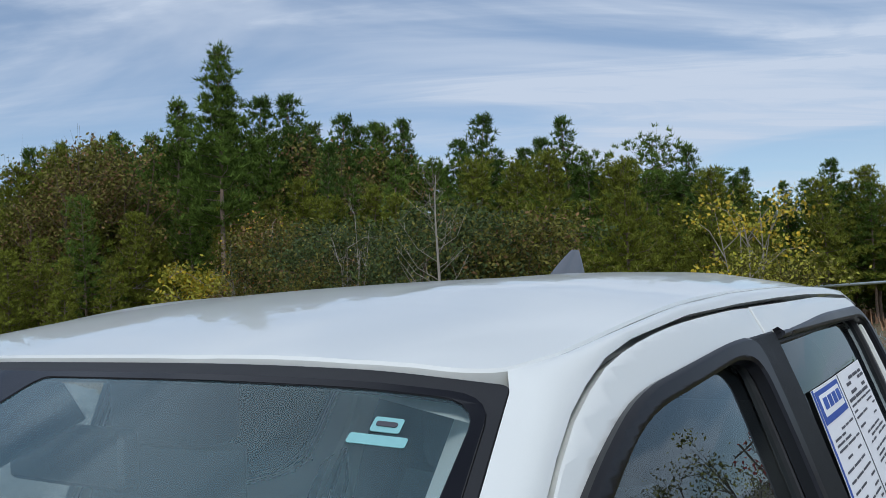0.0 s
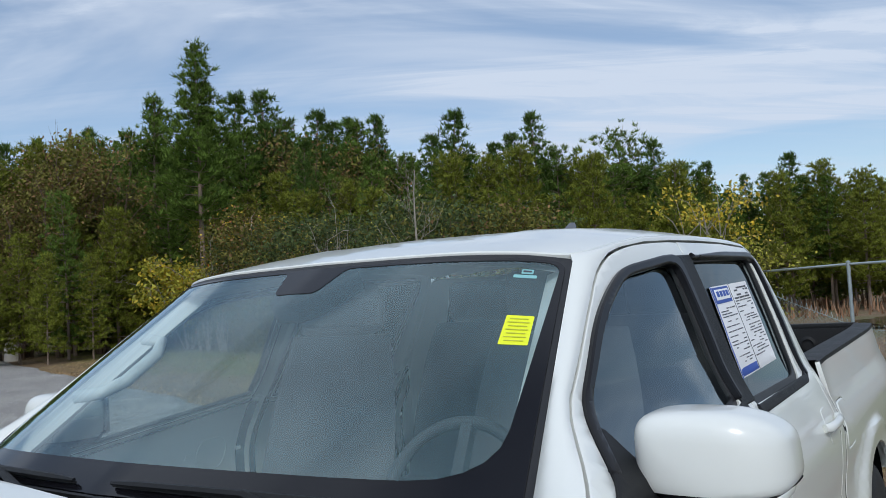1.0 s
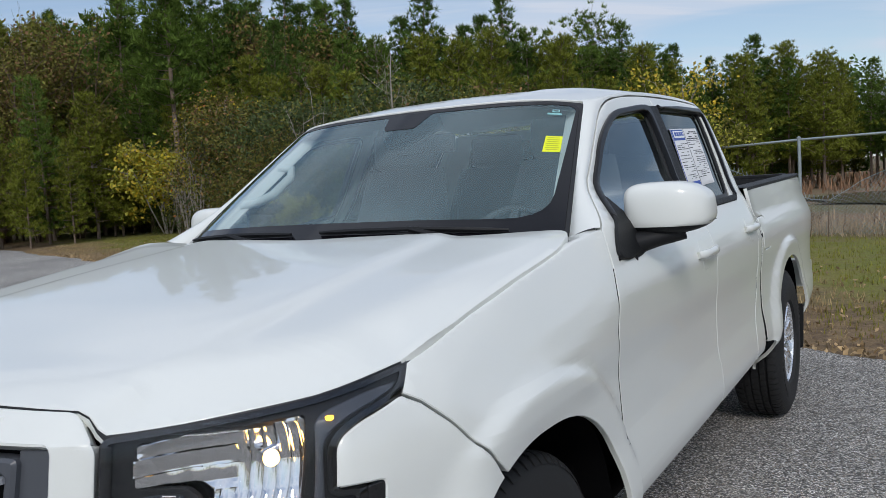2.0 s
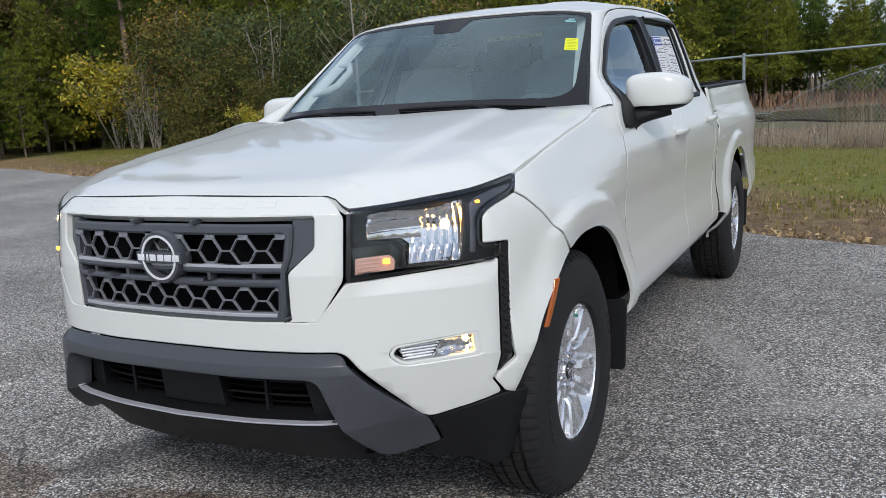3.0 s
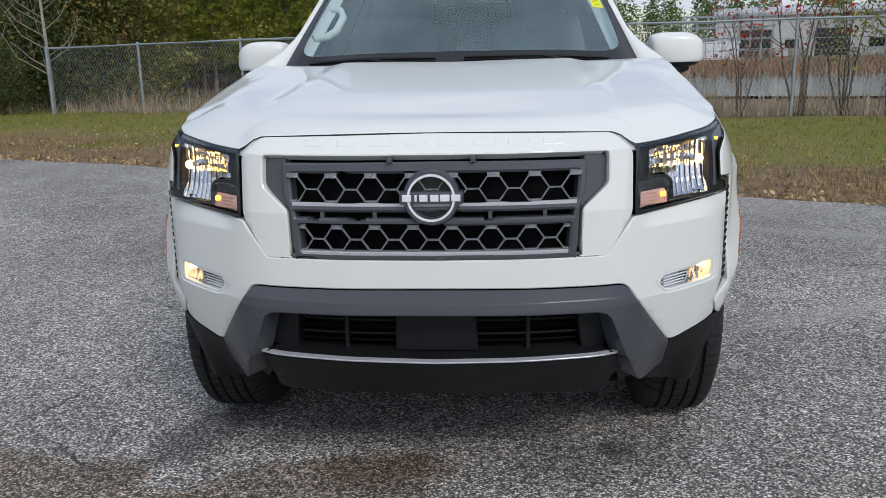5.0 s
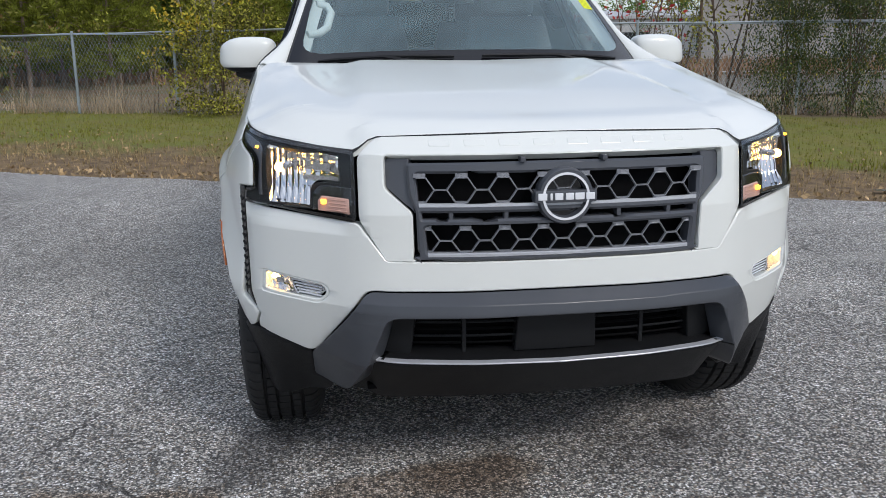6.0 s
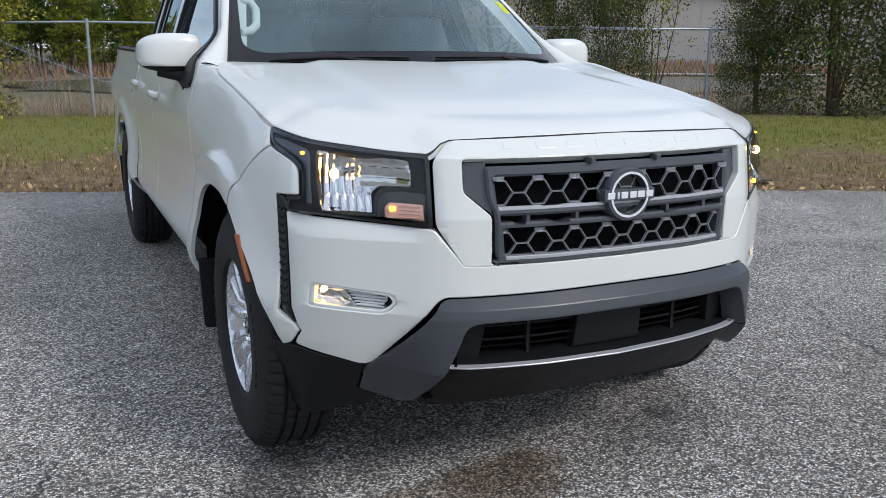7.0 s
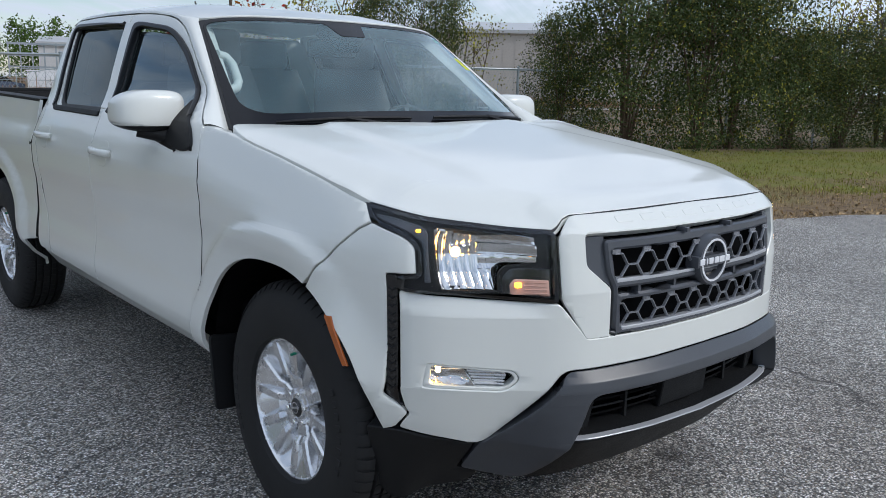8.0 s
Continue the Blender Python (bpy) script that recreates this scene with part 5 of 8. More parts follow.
def spoke_rib(s):
    """One of the two splayed ribs of a spoke."""
    return ridge([(0.088, s * 0.020, 0.012, 0.092, 0.030), (0.104, s * 0.025, 0.014, 0.105, 0.030), (0.150, s * 0.037, 0.0155, 0.111, 0.035), (0.196, s * 0.050, 0.0165, 0.114, 0.050), (0.212, s * 0.054, 0.0165, 0.114, 0.060)])


def spoke_root():
    """The rounded block that joins a spoke to the hub."""
    return ridge([(0.030, 0.0, 0.020, 0.080, 0.02), (0.052, 0.0, 0.024, 0.086, 0.02), (0.082, 0.0, 0.030, 0.090, 0.02), (0.098, 0.0, 0.033, 0.086, 0.02), (0.108, 0.0, 0.033, 0.070, 0.02)])


def spoke_panel():
    """The sunk face between the ribs of a spoke."""
    rows = [[(0.060, -0.026, 0.098), (0.062, 0.0, 0.098), (0.060, 0.026, 0.098)], [(0.082, -0.032, 0.13), (0.086, 0.0, 0.13), (0.082, 0.032, 0.13)], [(0.104, -0.048, 0.20), (0.106, 0.0, 0.203), (0.104, 0.048, 0.20)], [(0.112, -0.052, 0.208), (0.112, 0.0, 0.214), (0.112, 0.052, 0.208)]]
    return thick(loft(rows), 0.006)


def rim_pocket():
    """The sunk face by the rim between two spokes, with the window left open towards the hub."""
    rows = []
    for r, w, x in ((0.136, 0.016, 0.050), (0.150, 0.024, 0.072), (0.196, 0.038, 0.096), (0.212, 0.042, 0.112)):
        rows.append([(x - 0.006, -w, r), (x, -w * 0.5, r + 0.002), (x, w * 0.5, r + 0.002), (x - 0.006, w, r)])
    return thick(loft(rows), 0.006)


for name, made, at in (("spoke_rib", spoke_rib(1), 0), ("spoke_rib", spoke_rib(-1), 0), ("spoke", spoke_root(), 0), ("spoke_panel", spoke_panel(), 0), ("rim_pocket", rim_pocket(), 30)):
    sp = part(name, made, ALLOY, wheel, smooth=25)
    sp.matrix_basis = Matrix.Rotation(radians(at), 4, "X")
    for k in range(1, 6):
        again(sp, wheel, Matrix.Rotation(radians(at + 60 * k), 4, "X"))
bm = bmesh.new()
lathe(bm, [(0.001, 0.096), (0.030, 0.096), (0.034, 0.094), (0.036, 0.088), (0.062, 0.082), (0.066, 0.06)], 36)
part("hub", bm, ALLOY, wheel, smooth=30)
bm = bmesh.new()
lathe(bm, [(0.001, 0.100), (0.026, 0.100), (0.029, 0.097), (0.029, 0.094)], 30)
part("hub_cap", bm, GLOSS_BLACK, wheel, "black hub cap with silver ring")
bm = bmesh.new()
lathe(bm, [(0.015, 0.1005), (0.015, 0.102), (0.018, 0.102), (0.018, 0.1005)], 30, closed=True)
part("cap_ring", bm, CHROME, wheel)
part("cap_bar", boxed((0.1005, -0.021, -0.004), (0.1025, 0.021, 0.004), 0.0008, 1), CHROME, wheel)
bm = bmesh.new()
tube(bm, [(0.080, 0.0, 0.050), (0.098, 0.0, 0.050), (0.103, 0, 0.050)], [0.0095, 0.009, 0.005], 6)
nut = part("lug_nut", bm, CHROME, wheel)
nut.matrix_basis = Matrix.Rotation(radians(30), 4, "X")
for k in range(1, 6):
    again(nut, wheel, Matrix.Rotation(radians(30 + 60 * k), 4, "X"))
bm = bmesh.new()
tube(bm, [(0.085, 0.055, 0.172), (0.112, 0.056, 0.168), (0.122, 0.056, 0.167)], [0.004, 0.005, 0.004], 6)
part("valve_cap", bm, mat("green_plastic", (0.0, 0.22, 0.13), 0.4, vary=0.05), wheel, "green valve cap")
for s, h, turn in ((-1, 0.0, 14), (1, HUBS[1], 40), (-1, HUBS[1], 22)):
    w = copy_thing(wheel, wheel_at(s, h) @ Matrix.Rotation(radians(turn), 4, "X"))
wheel.matrix_basis = wheel_at(1, 0.0) @ Matrix.Rotation(radians(8), 4, "X")

# --- interior -----------------------------------------------------------
bm = loft([[(x, y, z - 0.05 * (abs(x) / 0.72) ** 2) for x in np.linspace(-0.72, 0.72, 15)] for y, z in ((0.52, 1.12), (0.62, 1.150), (0.80, 1.160), (0.93, 1.140), (0.98, 1.08), (0.98, 0.85))])
part("dashboard", bm, DASH, truck)
part("headliner", loft([[(x, y, roof(x, y)[2] - 0.035) for x in np.linspace(-0.60, 0.60, 11)] for y in np.linspace(1.15, 2.52, 8)]), TRIM_LIGHT, truck)
for x, y0, w in ((-0.37, 1.42, 0.26), (0.37, 1.42, 0.26), (-0.37, 2.30, 0.30), (0.37, 2.30, 0.30)):
    bm = bmesh.new()
    rows = []
    for k in range(9):
        t = k / 8
        z = 0.80 + 0.62 * t
        ww = w * (1 - 0.25 * t ** 3)
        yy = y0 + 0.16 * t
        rows.append([(x + ww * math.cos(a) * (1 if abs(math.cos(a)) < 0.7 else 0.98), yy + 0.085 * (1 - 0.4 * t) * math.sin(a), z) for a in [2 * math.pi * j / 14 for j in range(14)]])
    bm = loft(rows, close=True)
    bm.faces.new(bm.verts[-14:])
    seat = part("seat_back", bm, SEAT, truck, "charcoal cloth seat", smooth=60)
    bm = boxed((x - 0.13, y0 + 0.10, 1.42), (x + 0.13, y0 + 0.22, 1.58), 0.05, 4)
    part("headrest", bm, SEAT, seat, smooth=60)
    part("seat_cushion", boxed((x - w, y0 - 0.48, 0.66), (x + w, y0 + 0.04, 0.84), 0.06, 3), SEAT, seat, smooth=60)
part("console", boxed((-0.12, 0.95, 0.60), (0.12, 1.60, 0.92), 0.03), DASH, truck)
bm = bmesh.new()
lathe(bm, [(0.17 + 0.014 * math.cos(a), 0.014 * math.sin(a)) for a in [2 * math.pi * j / 10 for j in range(10)]], 40, closed=True)
bmesh.ops.rotate(bm, verts=bm.verts, matrix=Matrix.Rotation(radians(90), 3, "Z") @ Matrix.Rotation(radians(0), 3, "Y"))
bmesh.ops.rotate(bm, verts=bm.verts, matrix=Matrix.Rotation(radians(-28), 3, "X"))
bmesh.ops.translate(bm, verts=bm.verts, vec=(0.37, 1.03, 1.10))
wheel_s = part("steering_wheel", bm, DASH, truck, smooth=60)
for a in (0, 180, 270):
    bm = boxed((0.03, -0.012, -0.014), (0.17, 0.012, 0.014), 0.004)
    bmesh.ops.rotate(bm, verts=bm.verts, matrix=Matrix.Rotation(radians(-28), 3, "X") @ Matrix.Rotation(radians(a), 3, "Y"))
    bmesh.ops.translate(bm, verts=bm.verts, vec=(0.37, 1.03, 1.10))
    part("wheel_spoke", bm, DASH, wheel_s)
# pale pillar trims, with a grab handle on the passenger's side
for s in (1, -1):
    rows = []
    for k in range(10):
        v = 0.02 + 0.96 * k / 9
        q = Vector(glass(s * 0.955, v)) + Vector((0, 0.02, -0.012))
        rows.append([q, q + Vector((-s * 0.045, 0.03, -0.01)), q + Vector((s * 0.0, 0.09, -0.005))])
    tr = part("pillar_trim", loft(rows), TRIM_LIGHT, truck, smooth=60)
    if s > 0:
        continue
    bm = bmesh.new()
    pts = [Vector(glass(s * 0.93, v)) + Vector((-s * o, 0.05 + 0.6 * o, -0.01)) for v, o in ((0.34, 0.0), (0.36, 0.05), (0.42, 0.075), (0.58, 0.075), (0.66, 0.05), (0.68, 0.0))]
    tube(bm, pts, 0.017, 10)
    part("grab_handle", bm, TRIM_LIGHT, tr, "pale grey grab handle", smooth=60)
# camera housing and mirror behind the glass
pts = rounded([(-0.20, 0.985, 0.02), (0.20, 0.985, 0.02), (0.11, 0.86), (0.045, 0.80), (-0.10, 0.80), (-0.14, 0.88)], 0.02)
part("sensor_housing", skin(pts, glass, grid=0.06, depth=0.05, roll=0.004, lift=-0.008), VOID, truck)
part("rear_view_mirror", boxed((-0.12, 1.14, 1.46), (0.12, 1.17, 1.53), 0.015, 3), DASH, truck)


# stickers on the glass
def sticker(name, u, v, w, h, material, lift=0.0012, label="", flatten=False):
    poly = rounded([(u - w / 2, v - h / 2), (u + w / 2, v - h / 2), (u + w / 2, v + h / 2), (u - w / 2, v + h / 2)], 0.004)
    return part(name, skin(poly, glass, grid=0.2, depth=0.0006, roll=0.0003, lift=lift), material, truck, label)


st = sticker("price_sticker", 0.897, 0.640, 0.072, 0.128, NEON, label="neon yellow sticker with blank form lines")
for k in range(7):
    b = sticker("form_line", 0.897, 0.592 + 0.016 * k, 0.056 if k % 2 else 0.048, 0.004, mat("olive_ink", (0.50, 0.52, 0.04), 0.6) if k == 0 else bpy.data.materials["olive_ink"], 0.0022)
    b.parent = st
svc = sticker("service_sticker", 0.876, 0.896, 0.070, 0.016, TEAL, label="pale teal service sticker")
b = sticker("sticker_badge", 0.880, 0.921, 0.036, 0.024, TEAL)
b.parent = svc
b = sticker("badge_bar", 0.880, 0.921, 0.026, 0.008, INK, 0.0022)
b.parent = svc
# notice in the rear door glass, driver's side


def paper(name, y0, y1, z0, z1, material, lift, parent, label=""):
    f = shifted(-0.012 + lift)
    k = lambda t, w: (1.815 + 0.42 * t + 0.085 * w - 0.045, 1.270 + 0.235 * w + 0.012 * t)
    poly = [k(y0, z0), k(y1, z0), k(y1, z1), k(y0, z1)]
    return part(name, skin(poly, f, grid=0.1, depth=0.0008, roll=0.0004), material, parent, label)


notice = paper("window_notice", 0, 1, 0, 1, PAPER, 0.001, truck, "white printed notice taped in the rear window")
paper("blue_panel", 0.03, 0.42, 0.80, 0.985, INK_BLUE, 0.0022, notice)
paper("logo_patch", 0.06, 0.39, 0.84, 0.96, PAPER, 0.0032, notice)
for i in range(4):
    paper("logo_bar", 0.085 + 0.075 * i, 0.085 + 0.075 * i + 0.055, 0.875, 0.94, INK_BLUE, 0.0042, notice)
paper("blue_footer", 0.03, 0.44, 0.015, 0.095, INK_BLUE, 0.0022, notice)
paper("fold", 0.455, 0.462, 0.0, 1.0, INK, 0.0022, notice)
paper("blue_margin", 0.0, 0.018, 0.0, 1.0, INK_BLUE, 0.0022, notice)
rnd = random.Random(5)
for col, (a, b) in enumerate(((0.06, 0.42), (0.50, 0.96))):
    z = 0.76 if col == 0 else 0.93
    while z > (0.13 if col == 0 else 0.10):
        y = a
        while y < b - 0.04:
            w = rnd.uniform(0.03, 0.14)
            if rnd.random() < 0.72:
                paper("print_line", y, min(b, y + w), z, z + (0.012 if not (col and z > 0.78) else 0.020), INK, 0.0022, notice)
            y += w + 0.02
        z -= rnd.choice((0.030, 0.036, 0.055))

# ---- ground, lot, water ----
EDGE = lambda x: 5.15 - 0.41 * x + 0.10 * math.sin(0.9 * x) + 0.05 * math.sin(2.7 * x + 1)
FENCE = lambda x: 14.3 - 0.27 * x


def node_mat(name):
    m = bpy.data.materials.new(name)
    m.use_nodes = True
    n, l = m.node_tree.nodes, m.node_tree.links
    return m, n, l, n["Principled BSDF"]


def noise_node(n, l, vec, scale, detail=4.0, rough=0.55, distortion=0.0):
    t = n.new("ShaderNodeTexNoise")
    socket(t, "Scale", scale), socket(t, "Detail", detail), socket(t, "Roughness", rough), socket(t, "Distortion", distortion)
    l.new(vec, t.inputs["Vector"])
    return t.outputs["Fac"]


def ranged(n, l, value, a, b, c=0.0, d=1.0):
    r = n.new("ShaderNodeMapRange")
    socket(r, "From Min", a), socket(r, "From Max", b), socket(r, "To Min", c), socket(r, "To Max", d)
    l.new(value, r.inputs["Value"])
    return r.outputs["Result"]


def mixed(n, l, fac, a, b, mode="MIX"):
    m = n.new("ShaderNodeMixRGB")
    m.blend_type = mode
    for v, k in ((fac, "Fac"), (a, "Color1"), (b, "Color2")):
        if isinstance(v, (tuple, float, int)):
            m.inputs[k].default_value = (*v, 1) if isinstance(v, tuple) else v
        else:
            l.new(v, m.inputs[k])
    return m.outputs["Color"]


def calc(n, l, op, a, b=None):
    m = n.new("ShaderNodeMath")
    m.operation = op
    for i, v in enumerate((a, b)):
        if v is None:
            continue
        if isinstance(v, (int, float)):
            m.inputs[i].default_value = v
        else:
            l.new(v, m.inputs[i])
    return m.outputs[0]


# lawn that turns to straw at the lot and to brown field past the fence
LAWN, n, l, b = node_mat("dormant_lawn")
co = n.new("ShaderNodeTexCoord").outputs["Object"]
sep = n.new("ShaderNodeSeparateXYZ")
l.new(co, sep.inputs[0])
d = calc(n, l, "SUBTRACT", calc(n, l, "ADD", sep.outputs["Y"], calc(n, l, "MULTIPLY", sep.outputs["X"], 0.41)), 5.15)
d = calc(n, l, "ADD", d, ranged(n, l, noise_node(n, l, co, 0.7), 0.3, 0.7, -1.6, 1.6))
green = mixed(n, l, ranged(n, l, noise_node(n, l, co, 0.9, 5.0, 0.65), 0.42, 0.6), (0.145, 0.160, 0.016), (0.185, 0.165, 0.030))
green = mixed(n, l, ranged(n, l, noise_node(n, l, co, 9.0, 4.0, 0.7), 0.5, 0.75), green, (0.12, 0.08, 0.035))
straw = mixed(n, l, ranged(n, l, noise_node(n, l, co, 6.0, 5.0, 0.7), 0.35, 0.65), (0.26, 0.175, 0.085), (0.10, 0.062, 0.034))
lawn = mixed(n, l, ranged(n, l, d, 1.6, 3.4), straw, green)
field = mixed(n, l, ranged(n, l, noise_node(n, l, co, 0.25, 6.0, 0.65), 0.4, 0.6), (0.20, 0.125, 0.075), (0.13, 0.12, 0.05))
lawn = mixed(n, l, ranged(n, l, d, 8.6, 10.2), lawn, field)
lawn = mixed(n, l, 1.0, lawn, ranged(n, l, noise_node(n, l, co, 45.0, 3.0, 0.7), 0.25, 0.75, 0.55, 1.35), "MULTIPLY")
l.new(lawn, b.inputs["Base Color"])
socket(b, "Roughness", 0.95)
bp = n.new("ShaderNodeBump")
socket(bp, "Strength", 0.8), socket(bp, "Distance", 0.03)
l.new(noise_node(n, l, co, 30.0, 4.0), bp.inputs["Height"])
l.new(bp.outputs["Normal"], b.inputs["Normal"])

gx = sorted(set([-900, -400, -150, -80] + [-60 + 3 * i for i in range(41)] + [80, 150, 400, 900]))
gy = sorted(set([-900, -400, -150, -60, -20] + [0 + 1.5 * i for i in range(20)] + [32, 36, 42, 50, 60, 80, 150, 400, 900]))


def swell(x, y):
    d = y - EDGE(x)
    z = -0.045 + 0.05 * ease(0.0, 2.0, d) + 0.06 * (noise.noise((x * 0.25, y * 0.25, 3)) + 0.3) * ease(1.0, 5.0, d)
    return z - 0.25 * ease(9.5, 14.0, d) * (1 - ease(60, 90, d))


tagged(part("ground", loft([[(x, y, swell(x, y)) for x in gx] for y in gy]), LAWN, None, "patchy dormant lawn turning to brown field", 60), kind="structure", category="ground")

# asphalt: pale aggregate set in dark binder, stains, darker grey patches and hairline cracks
ASPHALT, n, l, b = node_mat("worn_asphalt")
co = n.new("ShaderNodeTexCoord").outputs["Object"]


def stones(scale):
    v = n.new("ShaderNodeTexVoronoi")
    socket(v, "Scale", scale)
    l.new(co, v.inputs["Vector"])
    g = n.new("ShaderNodeSeparateColor")
    l.new(v.outputs["Color"], g.inputs[0])
    return g.outputs[0], g.outputs[1], v.outputs["Distance"]


r1, r2, dist1 = stones(146)
s1 = stones(320)[0]
grey = n.new("ShaderNodeValToRGB")
for e, (p, v) in zip((grey.color_ramp.elements[0], grey.color_ramp.elements[1], grey.color_ramp.elements.new(0.45), grey.color_ramp.elements.new(0.6), grey.color_ramp.elements.new(0.85)),
                     ((0.0, 0.025), (1.0, 1.0), (0.40, 0.10), (0.58, 0.36), (0.85, 0.72))):
    e.position, e.color = p, (v, v * 0.945, v * 0.845, 1)
l.new(r1, grey.inputs["Fac"])
fine = ranged(n, l, s1, 0.0, 1.0, 0.02, 0.50)
base = mixed(n, l, 0.22, grey.outputs["Color"], fine)
base = mixed(n, l, 1.0, base, ranged(n, l, dist1, 0.15, 0.75, 1.25, 0.45), "MULTIPLY")
tint = mixed(n, l, ranged(n, l, r2, 0.80, 1.0, 0.0, 0.5), base, (0.30, 0.22, 0.14))
wear = ranged(n, l, noise_node(n, l, co, 0.55, 5.0, 0.6), 0.35, 0.65, 0.92, 1.42)
col = mixed(n, l, 1.0, tint, wear, "MULTIPLY")
clump = ranged(n, l, noise_node(n, l, co, 42.0, 3.0, 0.6), 0.3, 0.7, 0.72, 1.30)
col = mixed(n, l, 1.0, col, clump, "MULTIPLY")
drift = ranged(n, l, noise_node(n, l, co, 6.0, 4.0, 0.65), 0.3, 0.7, 0.86, 1.14)
col = mixed(n, l, 1.0, col, drift, "MULTIPLY")


wander = n.new("ShaderNodeTexNoise")
socket(wander, "Scale", 4.5), socket(wander, "Detail", 6.0), socket(wander, "Roughness", 0.65)
l.new(co, wander.inputs["Vector"])
bent = n.new("ShaderNodeVectorMath")
bent.operation = "MULTIPLY_ADD"
bent.inputs[1].default_value = (0.22, 0.22, 0.0)
l.new(wander.outputs["Color"], bent.inputs[0])
l.new(co, bent.inputs[2])


def patch(cx, cy, rx, ry, turn, soft, wobble=0.35, fscale=3.0, winding=False):
    """1 inside a blotch with a ragged edge, 0 outside. winding: the blotch follows a crooked course."""
    mp = n.new("ShaderNodeMapping")
    mp.vector_type = "TEXTURE"
    mp.inputs["Location"].default_value = (cx + 0.11 * winding, cy + 0.11 * winding, 0)
    mp.inputs["Rotation"].default_value = (0, 0, radians(turn))
    mp.inputs["Scale"].default_value = (rx, ry, 1)
    l.new(bent.outputs[0] if winding else co, mp.inputs["Vector"])
    ln = n.new("ShaderNodeVectorMath")
    ln.operation = "LENGTH"
    l.new(mp.outputs["Vector"], ln.inputs[0])
    r = calc(n, l, "ADD", ln.outputs["Value"], ranged(n, l, noise_node(n, l, co, fscale, 4.0, 0.6), 0.25, 0.75, -wobble, wobble))
    return ranged(n, l, r, 1.0 - soft, 1.0 + soft, 1.0, 0.0)


for cx, cy, rx, ry, turn, soft, colour, amount in (
        (-1.22, -1.02, 1.00, 0.55, -22, 0.06, (0.66, 0.54, 0.43), 0.8), (-0.40, -0.61, 0.42, 0.16, 14, 0.10, (0.58, 0.49, 0.41), 0.8), (-0.22, -0.50, 0.18, 0.10, 10, 0.3, (0.60, 0.53, 0.47), 0.8),
        (-0.83, -0.24, 0.11, 0.28, -25, 0.4, (0.45, 0.45, 0.46), 0.9), (0.45, -0.40, 0.30, 0.16, 20, 0.5, (0.55, 0.55, 0.56), 0.8), (0.53, -0.35, 0.06, 0.05, 0, 0.3, (0.40, 0.40, 0.40), 0.9),
        (-2.4, 0.3, 0.5, 0.25, 40, 0.4, (0.7, 0.69, 0.67), 0.6), (2.4, -0.2, 0.7, 0.5, 20, 0.5, (0.74, 0.73, 0.72), 0.6), (1.45, -0.75, 0.75, 0.55, 25, 0.5, (0.74, 0.72, 0.70), 0.9)):
    col = mixed(n, l, calc(n, l, "MULTIPLY", patch(cx, cy, rx, ry, turn, soft), amount), col, mixed(n, l, 1.0, col, colour, "MULTIPLY"))
for cx, cy, rx, ry, turn, soft in ((1.11, 1.60, 0.09, 0.58, 26, 0.5), (1.70, 1.08, 0.40, 0.09, 24, 0.5), (3.2, 1.6, 0.9, 0.12, -14, 0.5), (2.3, 2.9, 0.8, 0.12, -20, 0.6)):
    col = mixed(n, l, calc(n, l, "MULTIPLY", patch(cx, cy, rx, ry, turn, soft), 0.30), col, (0.46, 0.44, 0.40))
for cx, cy, rx, ry, turn in ((-1.47, -0.02, 0.007, 0.24, -21), (-1.25, -0.42, 0.006, 0.22, 52), (1.30, -0.21, 0.24, 0.005, 19), (-1.75, -1.05, 0.006, 0.3, 30), (-2.2, -0.55, 0.3, 0.006, 35), (0.1, -1.1, 0.22, 0.005, -15)):
    col = mixed(n, l, calc(n, l, "MULTIPLY", patch(cx, cy, rx, ry, turn, 0.4, 0.3, 9.0, True), 0.8), col, (0.022, 0.020, 0.018))
crk = n.new("ShaderNodeTexVoronoi")
crk.feature = "DISTANCE_TO_EDGE"
socket(crk, "Scale", 0.42)
warp = n.new("ShaderNodeMixRGB")
socket(warp, "Fac", 0.22)
wn3 = n.new("ShaderNodeTexNoise")
socket(wn3, "Scale", 2.2), socket(wn3, "Detail", 6.0), socket(wn3, "Roughness", 0.7)
l.new(co, wn3.inputs["Vector"])
l.new(co, warp.inputs["Color1"])
l.new(wn3.outputs["Color"], warp.inputs["Color2"])
l.new(warp.outputs["Color"], crk.inputs["Vector"])
crack = calc(n, l, "MULTIPLY", ranged(n, l, crk.outputs["Distance"], 0.0015, 0.0045, 1.0, 0.0), ranged(n, l, noise_node(n, l, co, 0.8), 0.56, 0.62))
col = mixed(n, l, calc(n, l, "MULTIPLY", crack, 0.55), col, (0.018, 0.017, 0.016))
l.new(col, b.inputs["Base Color"])
socket(b, "Roughness", 0.82)
bp = n.new("ShaderNodeBump")
socket(bp, "Strength", 0.9), socket(bp, "Distance", 0.004)
hgt = calc(n, l, "SUBTRACT", calc(n, l, "SUBTRACT", r1, dist1), calc(n, l, "MULTIPLY", crack, 2.0))
l.new(hgt, bp.inputs["Height"])
l.new(bp.outputs["Normal"], b.inputs["Normal"])

